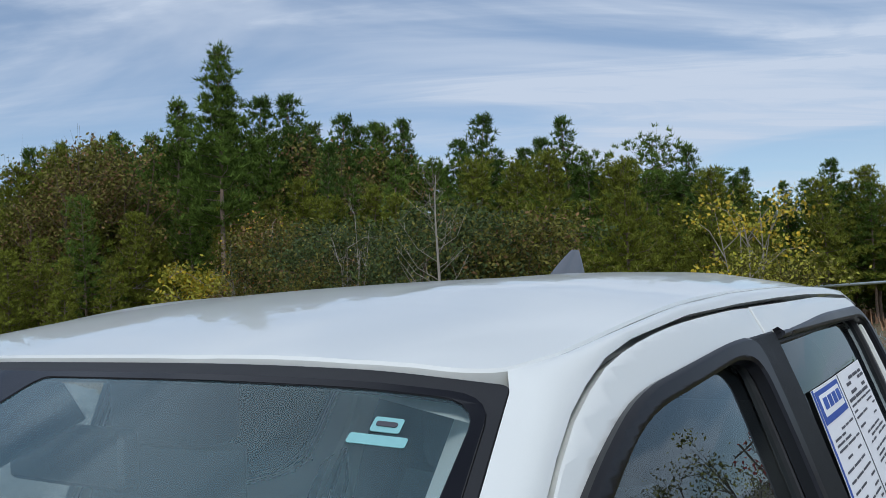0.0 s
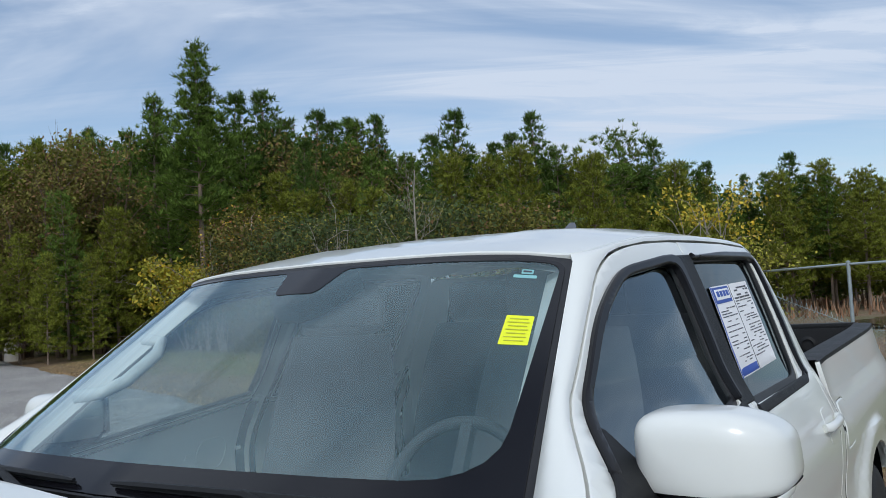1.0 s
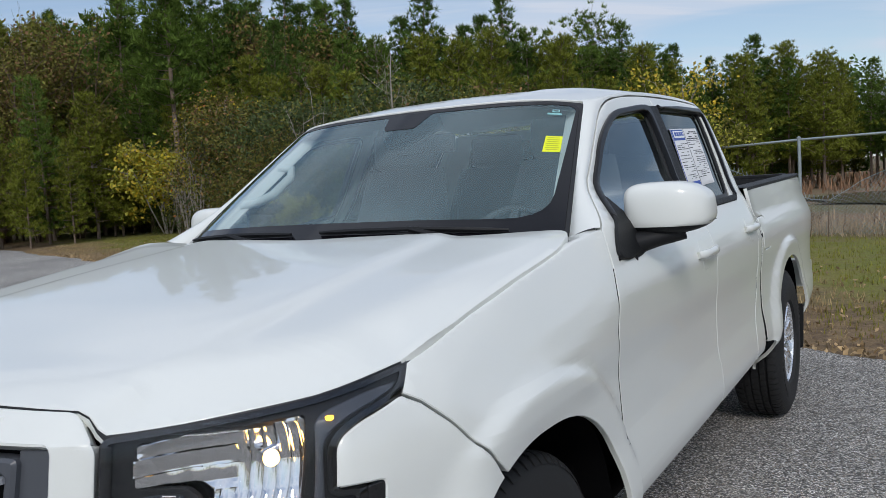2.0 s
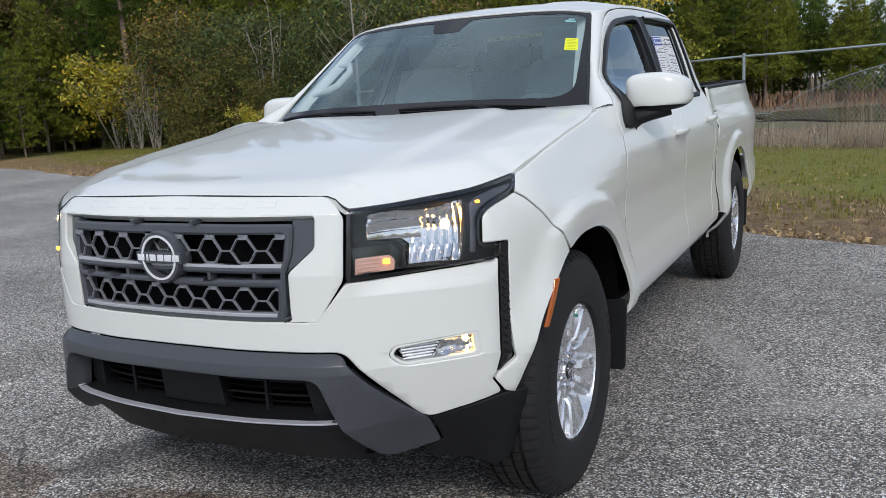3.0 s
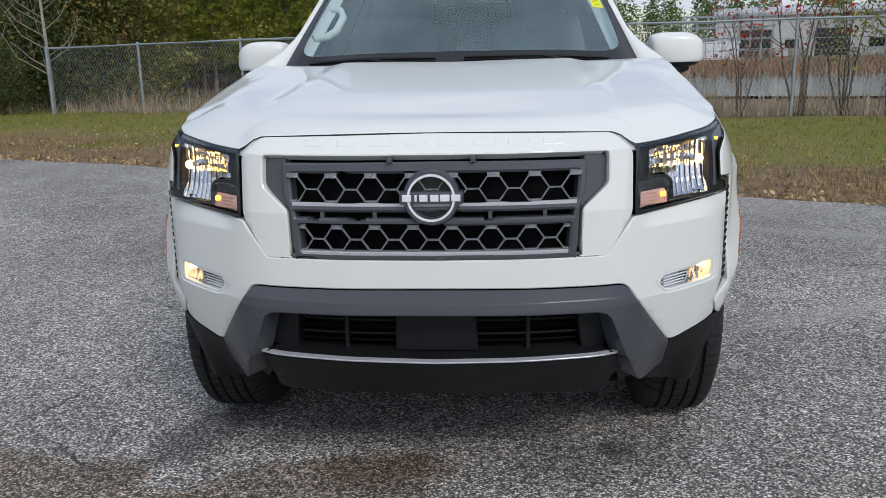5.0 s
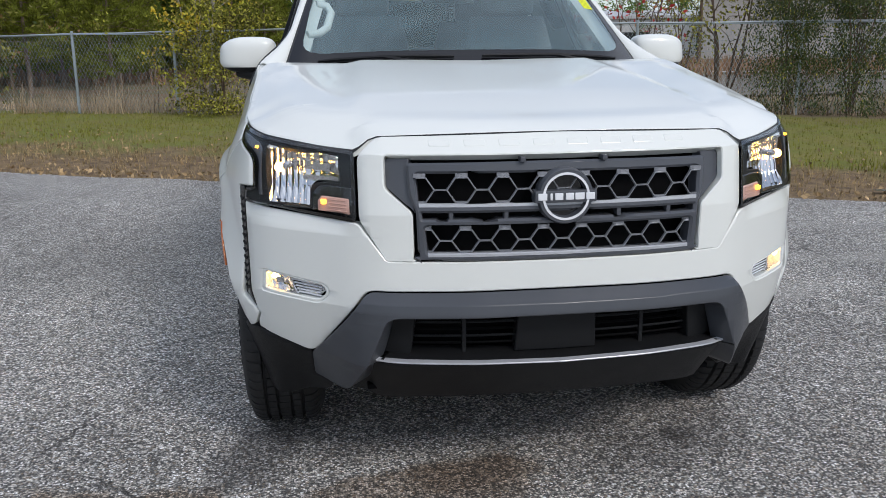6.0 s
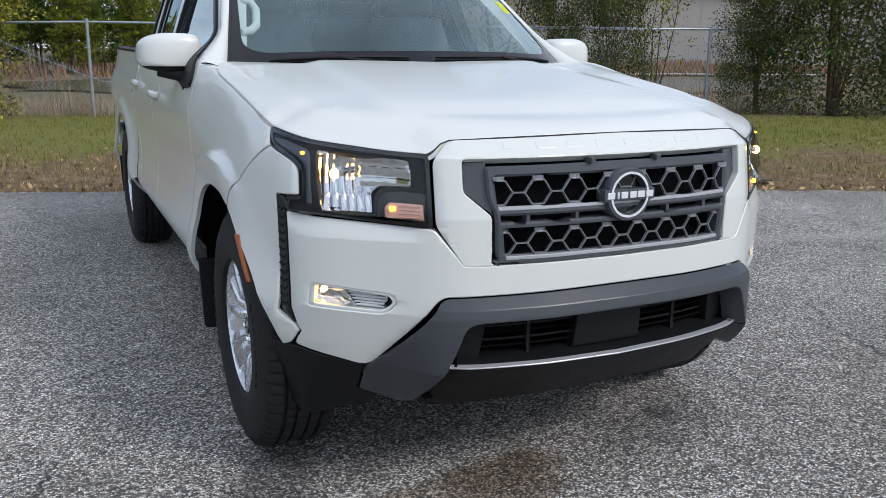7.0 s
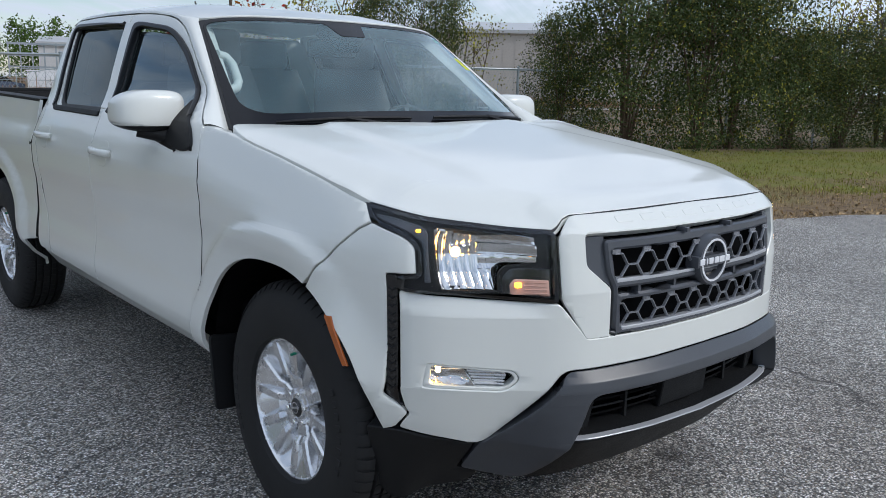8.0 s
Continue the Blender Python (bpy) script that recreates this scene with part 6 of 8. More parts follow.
rows = []
xs = np.concatenate([np.linspace(-150, -26, 40), np.linspace(-25.5, 25.5, 205), np.linspace(26, 120, 30)])
rows.append([(x, -200, 0) for x in xs])
rows.append([(x, EDGE(x) - 0.6, 0) for x in xs])
rag = [0.10 * noise.noise((x * 3.1, 0, 7)) + 0.05 * noise.noise((x * 11, 0, 2)) for x in xs]
rows.append([(x, EDGE(x) + g, 0.0) for x, g in zip(xs, rag)])
rows.append([(x, EDGE(x) + g + 0.02, -0.05) for x, g in zip(xs, rag)])
tagged(part("asphalt_lot", loft(rows), ASPHALT, None, "worn pale grey asphalt lot with stains and cracks", 60), kind="structure", category="pavement")

WATER, n, l, b = node_mat("still_water")
co = n.new("ShaderNodeTexCoord").outputs["Object"]
socket(b, "Base Color", (0.075, 0.066, 0.036, 1)), socket(b, "Roughness", 0.14), socket(b, "Specular IOR Level", 0.3), socket(b, "IOR", 1.333)
bp = n.new("ShaderNodeBump")
socket(bp, "Strength", 0.08), socket(bp, "Distance", 0.02)
l.new(noise_node(n, l, co, 4.0, 3.0), bp.inputs["Height"])
l.new(bp.outputs["Normal"], b.inputs["Normal"])


def blot(cx, cy, rx, ry, z, seed, turn=0.0, n=60):
    bm = bmesh.new()
    out = []
    for i in range(n):
        a = 2 * math.pi * i / n
        k = 1 + 0.22 * noise.noise((math.cos(a) * 1.5 + seed, math.sin(a) * 1.5, 1)) + 0.1 * noise.noise((math.cos(a) * 5 + seed, math.sin(a) * 5, 4))
        x, y = rx * k * math.cos(a), ry * k * math.sin(a)
        out.append(bm.verts.new((cx + x * math.cos(turn) - y * math.sin(turn), cy + x * math.sin(turn) + y * math.cos(turn), z)))
    bm.faces.new(out)
    return bm


tagged(part("pond", blot(15, 31, 19, 9.5, -0.16, 3, radians(-8)), WATER, None, "still dark pond beyond the fence", 0), kind="structure", category="water")
tagged(part("puddle", blot(4.75, 3.72, 0.55, 0.10, 0.012, 9, radians(-21)), WATER, None, "shallow puddle at the edge of the lot", 0), kind="structure", category="water")
GRAVEL = mat("pale_gravel", (0.42, 0.40, 0.37), 0.9, vary=0.3, scale=2, fine=60, bump=0.4)
bm = loft([[(x, 40 - 0.35 * (x - 30), -0.10), (x, 42.5 - 0.35 * (x - 30), -0.10)] for x in np.linspace(22, 90, 20)])
tagged(part("gravel_track", bm, GRAVEL, None, "pale gravel track across the field", 0), kind="structure", category="road")

# ---- plants ----
BARK = mat("pine_bark", (0.20, 0.15, 0.115), 0.95, vary=0.4, scale=6, fine=60, bump=0.6, bump_scale=40)
PALE_BARK = mat("pale_grey_bark", (0.30, 0.27, 0.23), 0.9, vary=0.25, scale=8, fine=60, bump=0.3, bump_scale=60)
TWIG = mat("brown_twig", (0.11, 0.075, 0.05), 0.95, vary=0.3)
NEEDLES = [mat("pine_needles", (0.108, 0.168, 0.030), 0.75, vary=0.3, scale=0.6, fine=3, island=0.5, translucent=0.25, spec=0.12),
           mat("bright_pine_needles", (0.185, 0.208, 0.030), 0.75, vary=0.3, scale=0.6, fine=3, island=0.5, translucent=0.25, spec=0.12),
           mat("dark_pine_needles", (0.084, 0.142, 0.030), 0.75, vary=0.3, scale=0.6, fine=3, island=0.5, translucent=0.25, spec=0.12)]
LEAF = {"dark": mat("dark_evergreen_leaf", (0.070, 0.098, 0.032), 0.6, vary=0.4, scale=0.9, fine=4, island=0.45, translucent=0.25, spec=0.2),
        "olive": mat("olive_leaf", (0.160, 0.150, 0.036), 0.7, vary=0.4, scale=0.9, fine=4, island=0.5, translucent=0.25, spec=0.15),
        "brown": mat("russet_leaf", (0.21, 0.12, 0.045), 0.7, vary=0.3, scale=1, fine=4, island=0.45, translucent=0.2),
        "yellow": mat("yellow_leaf", (0.55, 0.40, 0.03), 0.6, vary=0.25, scale=1, fine=4, island=0.4, translucent=0.3),
        "lime": mat("yellow_green_leaf", (0.40, 0.38, 0.045), 0.6, vary=0.25, scale=1, fine=4, island=0.4, translucent=0.3),
        "orange": mat("orange_leaf", (0.42, 0.14, 0.02), 0.6, vary=0.25, scale=1, fine=4, island=0.4, translucent=0.3),
        "red": mat("red_leaf", (0.38, 0.03, 0.02), 0.6, vary=0.25, scale=1, fine=4, island=0.4, translucent=0.3)}


def mesh_of(verts, faces, name, material, parent):
    me = bpy.data.meshes.new(name)
    me.from_pydata(verts, [], faces)
    me.materials.append(material)
    ob = new(name, me)
    ob.parent = parent
    return ob


def tuft(V, F, c, way, size, rnd, blades=8, width=0.11):
    """A brush of needles round the end of a twig."""
    way = way.normalized()
    a = way.orthogonal().normalized()
    b = way.cross(a)
    for k in range(blades):
        t = 2 * math.pi * (k + rnd.random()) / blades
        out = 0.35 + 0.75 * rnd.random()
        d = (way * (1.0 - 0.25 * out) + (a * math.cos(t) + b * math.sin(t)) * out).normalized()
        s = d.cross(way)
        if s.length < 1e-4:
            s = a.copy()
        s.normalize()
        L = size * rnd.uniform(0.75, 1.2)
        i = len(V)
        o = c + d * L * 0.12
        V += [tuple(o + s * width * L), tuple(c + d * L), tuple(o - s * width * L)]
        F.append((i, i + 1, i + 2))


def make_pine(name, seed, h, base, spread, needles, label, dense=1.0, round_top=False, tuft_size=0.36, per=3, blades=8, width=0.085, cone=0.85):
    """A pine: whorls of rising limbs with short side twigs, each ending in a brush of needles."""
    rnd = random.Random(seed)
    tree = thing(name, label, "tree", "pines of the woodland edge")
    bm = bmesh.new()
    bend = Vector((rnd.uniform(-0.03, 0.03), rnd.uniform(-0.03, 0.03)))
    pts = [Vector((bend.x * h * (k / 9) ** 2 + 0.03 * rnd.uniform(-1, 1), bend.y * h * (k / 9) ** 2, h * k / 9 - 0.3 * (k == 0))) for k in range(10)]
    tube(bm, pts, [0.011 * h * (1 - 0.95 * k / 9) + 0.010 for k in range(10)], 8)
    V, F = [], []
    z = base * h
    while z < h * 0.985:
        k = (z / h - base) / (1 - base)
        if round_top:
            reach = spread * h * (0.35 + 0.65 * math.sin(math.pi * min(1, 0.25 + 0.75 * k)))
        else:
            reach = spread * h * ((1 - k) ** cone * (0.55 + 0.45 * min(1, k * 4 + 0.3))) + 0.16
        turn = rnd.random() * 2 * math.pi
        arms = rnd.randint(4, 6) if k < 0.85 else 4
        for j in range(arms):
            if k < 0.25 and rnd.random() < 0.3:
                continue
            a = turn + 2 * math.pi * j / arms + rnd.uniform(-0.4, 0.4)
            L = reach * rnd.uniform(0.5, 1.2)
            j0 = min(8, int(z / h * 9))
            o = pts[j0].lerp(pts[j0 + 1], z / h * 9 - j0)
            rise = 0.12 + 0.75 * k + rnd.uniform(-0.2, 0.2)
            p1 = o + Vector((math.cos(a) * L * 0.55, math.sin(a) * L * 0.55, L * 0.5 * rise * 0.4))
            p2 = o + Vector((math.cos(a) * L, math.sin(a) * L, L * rise))
            tube(bm, [o, p1, p2], [0.014 + 0.006 * L, 0.010 + 0.003 * L, 0.006], 3, caps=False)
            m = max(2, int(L * 3.0 * dense + 1))
            for q in range(m):
                t = 0.28 + 0.72 * (q + rnd.random()) / m if m > 2 else (0.55, 1.0)[q]
                c = p1.lerp(p2, max(0, t * 2 - 1)) if t > 0.5 else o.lerp(p1, t * 2)
                off = 0.34 * min(1.0, L * 0.45 + 0.05)
                c = c + Vector((rnd.gauss(0, off), rnd.gauss(0, off), rnd.gauss(0.04, off * 0.45)))
                g = tuft_size * rnd.uniform(0.75, 1.25) * (1 - 0.25 * k)
                for w in range(per):
                    way = Vector((math.cos(a) * 0.5 + rnd.gauss(0, 0.5), math.sin(a) * 0.5 + rnd.gauss(0, 0.5), 0.55 + rnd.random() * 0.6))
                    tuft(V, F, c + Vector((rnd.gauss(0, 0.10), rnd.gauss(0, 0.10), rnd.gauss(0, 0.06))), way, g, rnd, blades, width)
        z += h * rnd.uniform(0.030, 0.052) / dense * (1.0 if k < 0.8 else 0.7)
    for dz in (0.0, 0.15, 0.32):
        tuft(V, F, pts[-1] - Vector((0, 0, dz)), Vector((rnd.gauss(0, 0.2), rnd.gauss(0, 0.2), 1)), tuft_size * 0.9, rnd, blades, width)
    part("trunk", bm, BARK, tree, "", 60)
    mesh_of(V, F, "crown", needles, tree)
    return tree


def leafy(V, F, c, rnd, size, flat=0.0):
    n = Vector((rnd.gauss(0, 1), rnd.gauss(0, 1), rnd.gauss(0.3, 1))).normalized()
    a = n.orthogonal().normalized()
    b = n.cross(a)
    t = rnd.random() * 2 * math.pi
    u, w = a * math.cos(t) + b * math.sin(t), b * math.cos(t) - a * math.sin(t)
    L = size * rnd.uniform(0.7, 1.3)
    i = len(V)
    V += [tuple(c - u * L * 0.5), tuple(c + w * L * 0.28), tuple(c + u * L * 0.5 + n * L * 0.12), tuple(c - w * L * 0.28)]
    F.append((i, i + 1, i + 2, i + 3))


def make_shrub(name, seed, h, r, leaves, label, category="shrub", count=2200, size=0.10, bark=None, stems=6, group="", bare=0.0, clumps=34, low=0.10, puff=0.115):
    """leaves: a list of (key of LEAF, share)."""
    rnd = random.Random(seed)
    tree = thing(name, label, category, group)
    bm = bmesh.new()
    heads = []
    for k in range(stems):
        a = 2 * math.pi * (k + rnd.random() * 0.7) / stems
        lean = rnd.uniform(0.15, 0.75)
        p = [Vector((0.06 * math.cos(a), 0.06 * math.sin(a), -0.15))]
        for q in (0.35, 0.7, 1.0):
            p.append(Vector((math.cos(a) * r * lean * q + rnd.gauss(0, 0.06 * r), math.sin(a) * r * lean * q + rnd.gauss(0, 0.06 * r), h * q * rnd.uniform(0.78, 0.98))))
        tube(bm, p, [0.007 * h + 0.006, 0.005 * h + 0.004, 0.003 * h + 0.003, 0.003], 5, caps=False)
        for q in range(5):
            t = rnd.uniform(0.25, 0.95)
            i = min(2, int(t * 3))
            o = p[i].lerp(p[i + 1], t * 3 - i)
            e = o + Vector((rnd.gauss(0, 0.42 * r), rnd.gauss(0, 0.42 * r), rnd.uniform(0.02, 0.22) * h))
            mid = o.lerp(e, 0.5) + Vector((rnd.gauss(0, 0.05), rnd.gauss(0, 0.05), 0.04 * h))
            tube(bm, [o, mid, e], [0.0022 * h + 0.003, 0.0016 * h + 0.002, 0.002], 4, caps=False)
            heads.append(e)
            if bare:
                for w in range(5):
                    o2 = mid.lerp(e, rnd.random())
                    e2 = o2 + Vector((rnd.gauss(0, 0.22 * r), rnd.gauss(0, 0.22 * r), rnd.uniform(0.0, 0.16) * h))
                    tube(bm, [o2, e2], [0.005, 0.002], 3, caps=False)
    part("trunk", bm, bark or TWIG, tree, "", 60)
    for k in range(clumps):
        a, t = rnd.random() * 2 * math.pi, rnd.random()
        z = h * (low + (1 - low) * t)
        rr = r * math.sqrt(rnd.random()) * (0.55 + 0.45 * math.sin(math.pi * min(1, 0.2 + t * 0.85)))
        heads.append(Vector((math.cos(a) * rr, math.sin(a) * rr, z)))
    for key, share in leaves:
        V, F = [], []
        for k in range(int(count * share)):
            c = rnd.choice(heads)
            s = puff * min(r, h * 0.5) + 0.03
            leafy(V, F, c + Vector((rnd.gauss(0, s), rnd.gauss(0, s), rnd.gauss(0, s * 0.8))), rnd, size)
        if F:
            mesh_of(V, F, "crown", LEAF[key], tree)
    return tree


def put(tree, x, y, k=1.0, turn=None, kz=None, rnd=random.Random(3)):
    m = pose(x, y, swell(x, y), 0, 0, rnd.uniform(0, 360) if turn is None else turn) @ Matrix.Diagonal((k, k, kz or k, 1))
    return copy_thing(tree, m)


def move(tree, x, y, k=1.0, turn=0.0, kz=None):
    tree.matrix_basis = pose(x, y, swell(x, y), 0, 0, turn) @ Matrix.Diagonal((k, k, kz or k, 1))


PINE = "tall green pine with bare grey-brown lower trunk"
BUSHY = "bushy light green pine in the wood"
EYE = Vector((0.957, 0.585))                # where the bearings of the wood are taken from
tall = make_pine("pine_tree", 11, 15.0, 0.42, 0.165, NEEDLES[0], "tall conical pine standing above the woodland edge", dense=1.4, tuft_size=0.40, per=4, cone=0.95)
move(tall, EYE.x - 36.0 * math.sin(radians(49.7)), EYE.y + 36.0 * math.cos(radians(49.7)), 0.875)
PINES = ((21, 11.0, 0.30, 0.165, 0, PINE, 1.0), (22, 10.0, 0.20, 0.20, 1, "bushy bright green pine at the woodland edge", 0.7), (23, 11.0, 0.38, 0.16, 2, PINE, 1.0),
         (24, 9.0, 0.12, 0.24, 1, "broad young pine with light green needles", 0.65), (25, 10.0, 0.10, 0.23, 0, "bushy green pine in the wood", 0.6), (26, 10.0, 0.10, 0.23, 1, BUSHY, 0.6))
pines = [make_pine("pine_tree", seed, h, base, spread, NEEDLES[tone], label, dense=1.25 if i < 4 else 1.0, cone=cone) for i, (seed, h, base, spread, tone, label, cone) in enumerate(PINES)]
flat_top = make_pine("pine_tree", 31, 10.5, 0.66, 0.20, NEEDLES[0], "flat-topped pine above the tree line", round_top=True, dense=1.0)
move(flat_top, EYE.x - 45 * math.sin(radians(20.1)), EYE.y + 45 * math.cos(radians(20.1)), 0.97)
first = [False] * 6
rnd = random.Random(77)


def pine_at(x, y, top, which):
    t = pines[which]
    h = PINES[which][1]
    if not first[which]:
        first[which] = True
        move(t, x, y, top / h, rnd.uniform(0, 360))
    else:
        k = top / h
        put(t, x, y, k * rnd.uniform(0.9, 1.15), rnd.uniform(0, 360), k)


def pine_on(az, dist, slope, which):
    """A pine on a bearing (degrees left of +y) whose tip rises by slope over eye height."""
    pine_at(EYE.x - dist * math.sin(radians(az)), EYE.y + dist * math.cos(radians(az)), 1.30 + slope * dist, which)


# the pines that stand out of the skyline
for az, dist, slope, which in ((62.0, 40, 0.176, 3), (60.2, 41, 0.204, 1), (58.6, 42, 0.208, 3), (57.3, 43, 0.222, 1), (55.8, 42, 0.206, 4), (54.2, 44, 0.216, 0), (52.6, 44, 0.262, 0), (51.6, 46, 0.240, 2), (47.6, 45, 0.236, 2), (46.2, 43, 0.229, 0),
                               (44.6, 45, 0.238, 2), (43.3, 46, 0.242, 0), (41.8, 47, 0.218, 2), (38.9, 44, 0.236, 0), (37.4, 44, 0.212, 2), (36.6, 45, 0.200, 0), (35.2, 43, 0.190, 4), (33.8, 46, 0.186, 2), (32.3, 44, 0.211, 2), (31.0, 45, 0.190, 0),
                               (29.9, 43, 0.190, 1), (28.7, 44, 0.182, 0), (27.4, 45, 0.180, 2), (25.9, 44, 0.202, 2), (24.8, 44, 0.186, 4), (23.4, 43, 0.176, 1), (22.3, 45, 0.174, 0), (21.2, 43, 0.160, 4), (18.9, 45, 0.158, 0), (17.8, 43, 0.160, 2),
                               (16.7, 46, 0.154, 4), (15.1, 48, 0.131, 2), (13.6, 49, 0.118, 0), (12.2, 50, 0.114, 2), (10.9, 48, 0.134, 0), (10.0, 49, 0.131, 2), (8.8, 50, 0.124, 4), (7.7, 48, 0.124, 0), (6.4, 50, 0.118, 3), (4.6, 50, 0.118, 1), (2.6, 52, 0.112, 0), (0.6, 52, 0.110, 4)):
    pine_on(az, dist, slope, which)
# the mass of the wood under that line
sky = curve_of(sorted([(95, 0.12), (75, 0.145), (66, 0.150), (63, 0.158), (60, 0.190), (56, 0.200), (52, 0.222), (48, 0.220), (44, 0.222), (39, 0.216), (36, 0.186), (32, 0.178), (26, 0.174), (22, 0.162), (17, 0.146), (14, 0.108), (11, 0.116), (6, 0.108), (0, 0.105), (-6, 0.105)]))
for i in range(46):
    az = 13 + 55 * (i + rnd.random()) / 46
    pine_on(az, rnd.uniform(43, 50), sky(az) * rnd.uniform(0.90, 0.99), rnd.choice((0, 2, 4, 4, 5)))
for i in range(44):
    az = 13 + 55 * (i + rnd.random()) / 44
    pine_on(az, rnd.uniform(37, 42), sky(az) * rnd.uniform(0.60, 0.84), rnd.choice((1, 3, 4, 5)))
for az, dist, slope, which in ((62.5, 34, 0.10, 3), (61.0, 35, 0.14, 5), (59.5, 33, 0.09, 3), (58.2, 35, 0.15, 4), (56.8, 34, 0.11, 5), (55.2, 36, 0.14, 3), (53.6, 37, 0.12, 5), (64.5, 34, 0.12, 5), (66.5, 35, 0.10, 3)):
    pine_on(az, dist, slope, which)
for i in range(22):
    az = -5 + 20 * (i + rnd.random()) / 22
    pine_on(az, rnd.uniform(50, 56), sky(az) * rnd.uniform(0.80, 0.97), rnd.choice((0, 3, 4, 5)))
for i in range(12):
    az = 68 + 18 * (i + rnd.random()) / 12
    pine_on(az, rnd.uniform(40, 50), sky(az) * rnd.uniform(0.75, 1.0), rnd.choice((1, 4, 5)))
# the woodland edge: young pines behind, thicket before them
WOOD = lambda x: 17.3 + 0.385 * (-10.5 - x)
for x, dy, top, which in ((-48, 3.0, 9.0, 1), (-44.5, 2.0, 7.5, 3), (-41.5, 4.2, 9.0, 2), (-39.0, 2.2, 7.0, 3), (-36.5, 5.0, 9.0, 1), (-34.6, 3.0, 6.6, 3), (-30.0, 4.5, 7.4, 1), (-27.5, 3.0, 6.4, 3), (-25.5, 6.0, 8.6, 2), (-23.0, 4.0, 6.8, 1),
                          (-20.0, 6.2, 8.0, 0), (-17.5, 4.4, 6.2, 3), (-15.0, 6.5, 7.4, 1), (-13.0, 9.0, 7.6, 3), (-10.5, 11.0, 7.0, 1), (-8.5, 15.0, 6.8, 3), (-52, 3, 9.5, 3), (-56, 5, 10, 1)):
    pine_at(x, WOOD(x) + dy, top, which)
for x, y, top, which in ((-7.2, 46, 7.8, 3), (-3.6, 47, 7.4, 1), (0.5, 49, 7.0, 3), (4.0, 51, 7.0, 1), (-10.5, 44, 7.6, 1), (-5.4, 49, 8.4, 1)):
    pine_at(x, y, top, which)
dark = make_shrub("evergreen_shrub", 41, 3.4, 1.9, [("dark", 0.80), ("olive", 0.20)], "dense dark evergreen shrub at the woodland edge", count=7000, size=0.11, group="thicket shrubs", clumps=85, low=0.02)
olive = make_shrub("olive_shrub", 42, 3.2, 1.7, [("olive", 0.70), ("brown", 0.12), ("dark", 0.18)], "olive-brown thicket shrub at the woodland edge", count=7600, size=0.10, group="thicket shrubs", clumps=75, low=0.02)
rusty = make_shrub("russet_tree", 43, 6.5, 1.9, [("brown", 0.22), ("olive", 0.75)], "russet-leaved young hardwood among pines", "tree", count=4600, size=0.12, bark=TWIG, group="thicket shrubs", bare=1.0, low=0.15, clumps=60)
bare = make_shrub("bare_tree", 44, 6.0, 1.7, [("lime", 0.05), ("brown", 0.02)], "nearly leafless pale grey sapling at the wood's edge", "tree", count=900, size=0.09, bark=PALE_BARK, group="bare saplings", bare=1.0, stems=5, low=0.4)
lime = make_shrub("yellowing_shrub", 45, 2.6, 1.6, [("lime", 0.7), ("yellow", 0.3)], "shrub with yellow-green autumn leaves", count=4200, size=0.12, bark=PALE_BARK, group="thicket shrubs", clumps=22, low=0.2, bare=1.0)
move(dark, -12.6, WOOD(-12.6) + 0.9, 1.0), move(olive, -34.0, WOOD(-34) + 0.6, 1.25), move(rusty, -40.0, WOOD(-40) + 2.5, 1.2), move(bare, -16.2, WOOD(-16.2) + 0.6, 0.75), move(lime, -26.9, WOOD(-26.9) - 0.3, 1.45)
for x, dy, k in ((-11.6, 2.6, 1.15), (-14.4, 1.0, 0.85), (-14.0, 3.0, 1.35), (-16.6, 1.6, 1.2), (-18.8, 1.4, 1.15), (-20.6, 3.0, 1.4), (-23.4, 1.4, 1.2), (-25.4, 0.6, 0.7), (-32.0, 1.4, 1.0), (-37.5, 1.0, 1.1), (-43, 1.4, 1.3), (-27.6, 0.2, 0.5), (-12.2, -0.9, 0.5)):
    put(dark, x, WOOD(x) + dy, k)
for x, dy, k in ((-15.6, -0.1, 0.55), (-17.6, 0.2, 0.8), (-21.6, 0.8, 1.15), (-19.8, 0.0, 0.6), (-31.4, 0.3, 0.8), (-36.0, 0.4, 0.9), (-40.5, 0.2, 0.9), (-10.2, 3.4, 1.0), (-46, 1.0, 1.2)):
    put(olive, x, WOOD(x) + dy, k)
for x, y, k in ((-36.5, 30, 1.2), (-28.8, 32.5, 1.40), (-26.6, 34.0, 1.30), (-43, 31.5, 1.2), (-31.6, 20.4, 1.05), (-33.2, 22.0, 1.25), (-30.8, 21.8, 1.2), (-32.8, 19.4, 0.9), (-34.6, 20.6, 1.1)):
    put(rusty, x, y, k)
for x, dy, k in ((-23.6, -0.3, 0.90), (-24.6, -0.4, 0.65), (-23.0, -0.4, 0.55), (-24.1, -0.7, 0.48), (-25.3, -0.5, 0.45), (-28.6, 7.0, 1.70), (-38.6, 0.0, 0.6), (-33.2, 0.0, 0.5)):
    put(bare, x, WOOD(x) + dy, k)
for x, dy, k in ((-15.4, -0.9, 0.35), (-31.2, 0.0, 0.6)):
    put(lime, x, WOOD(x) + dy, k)


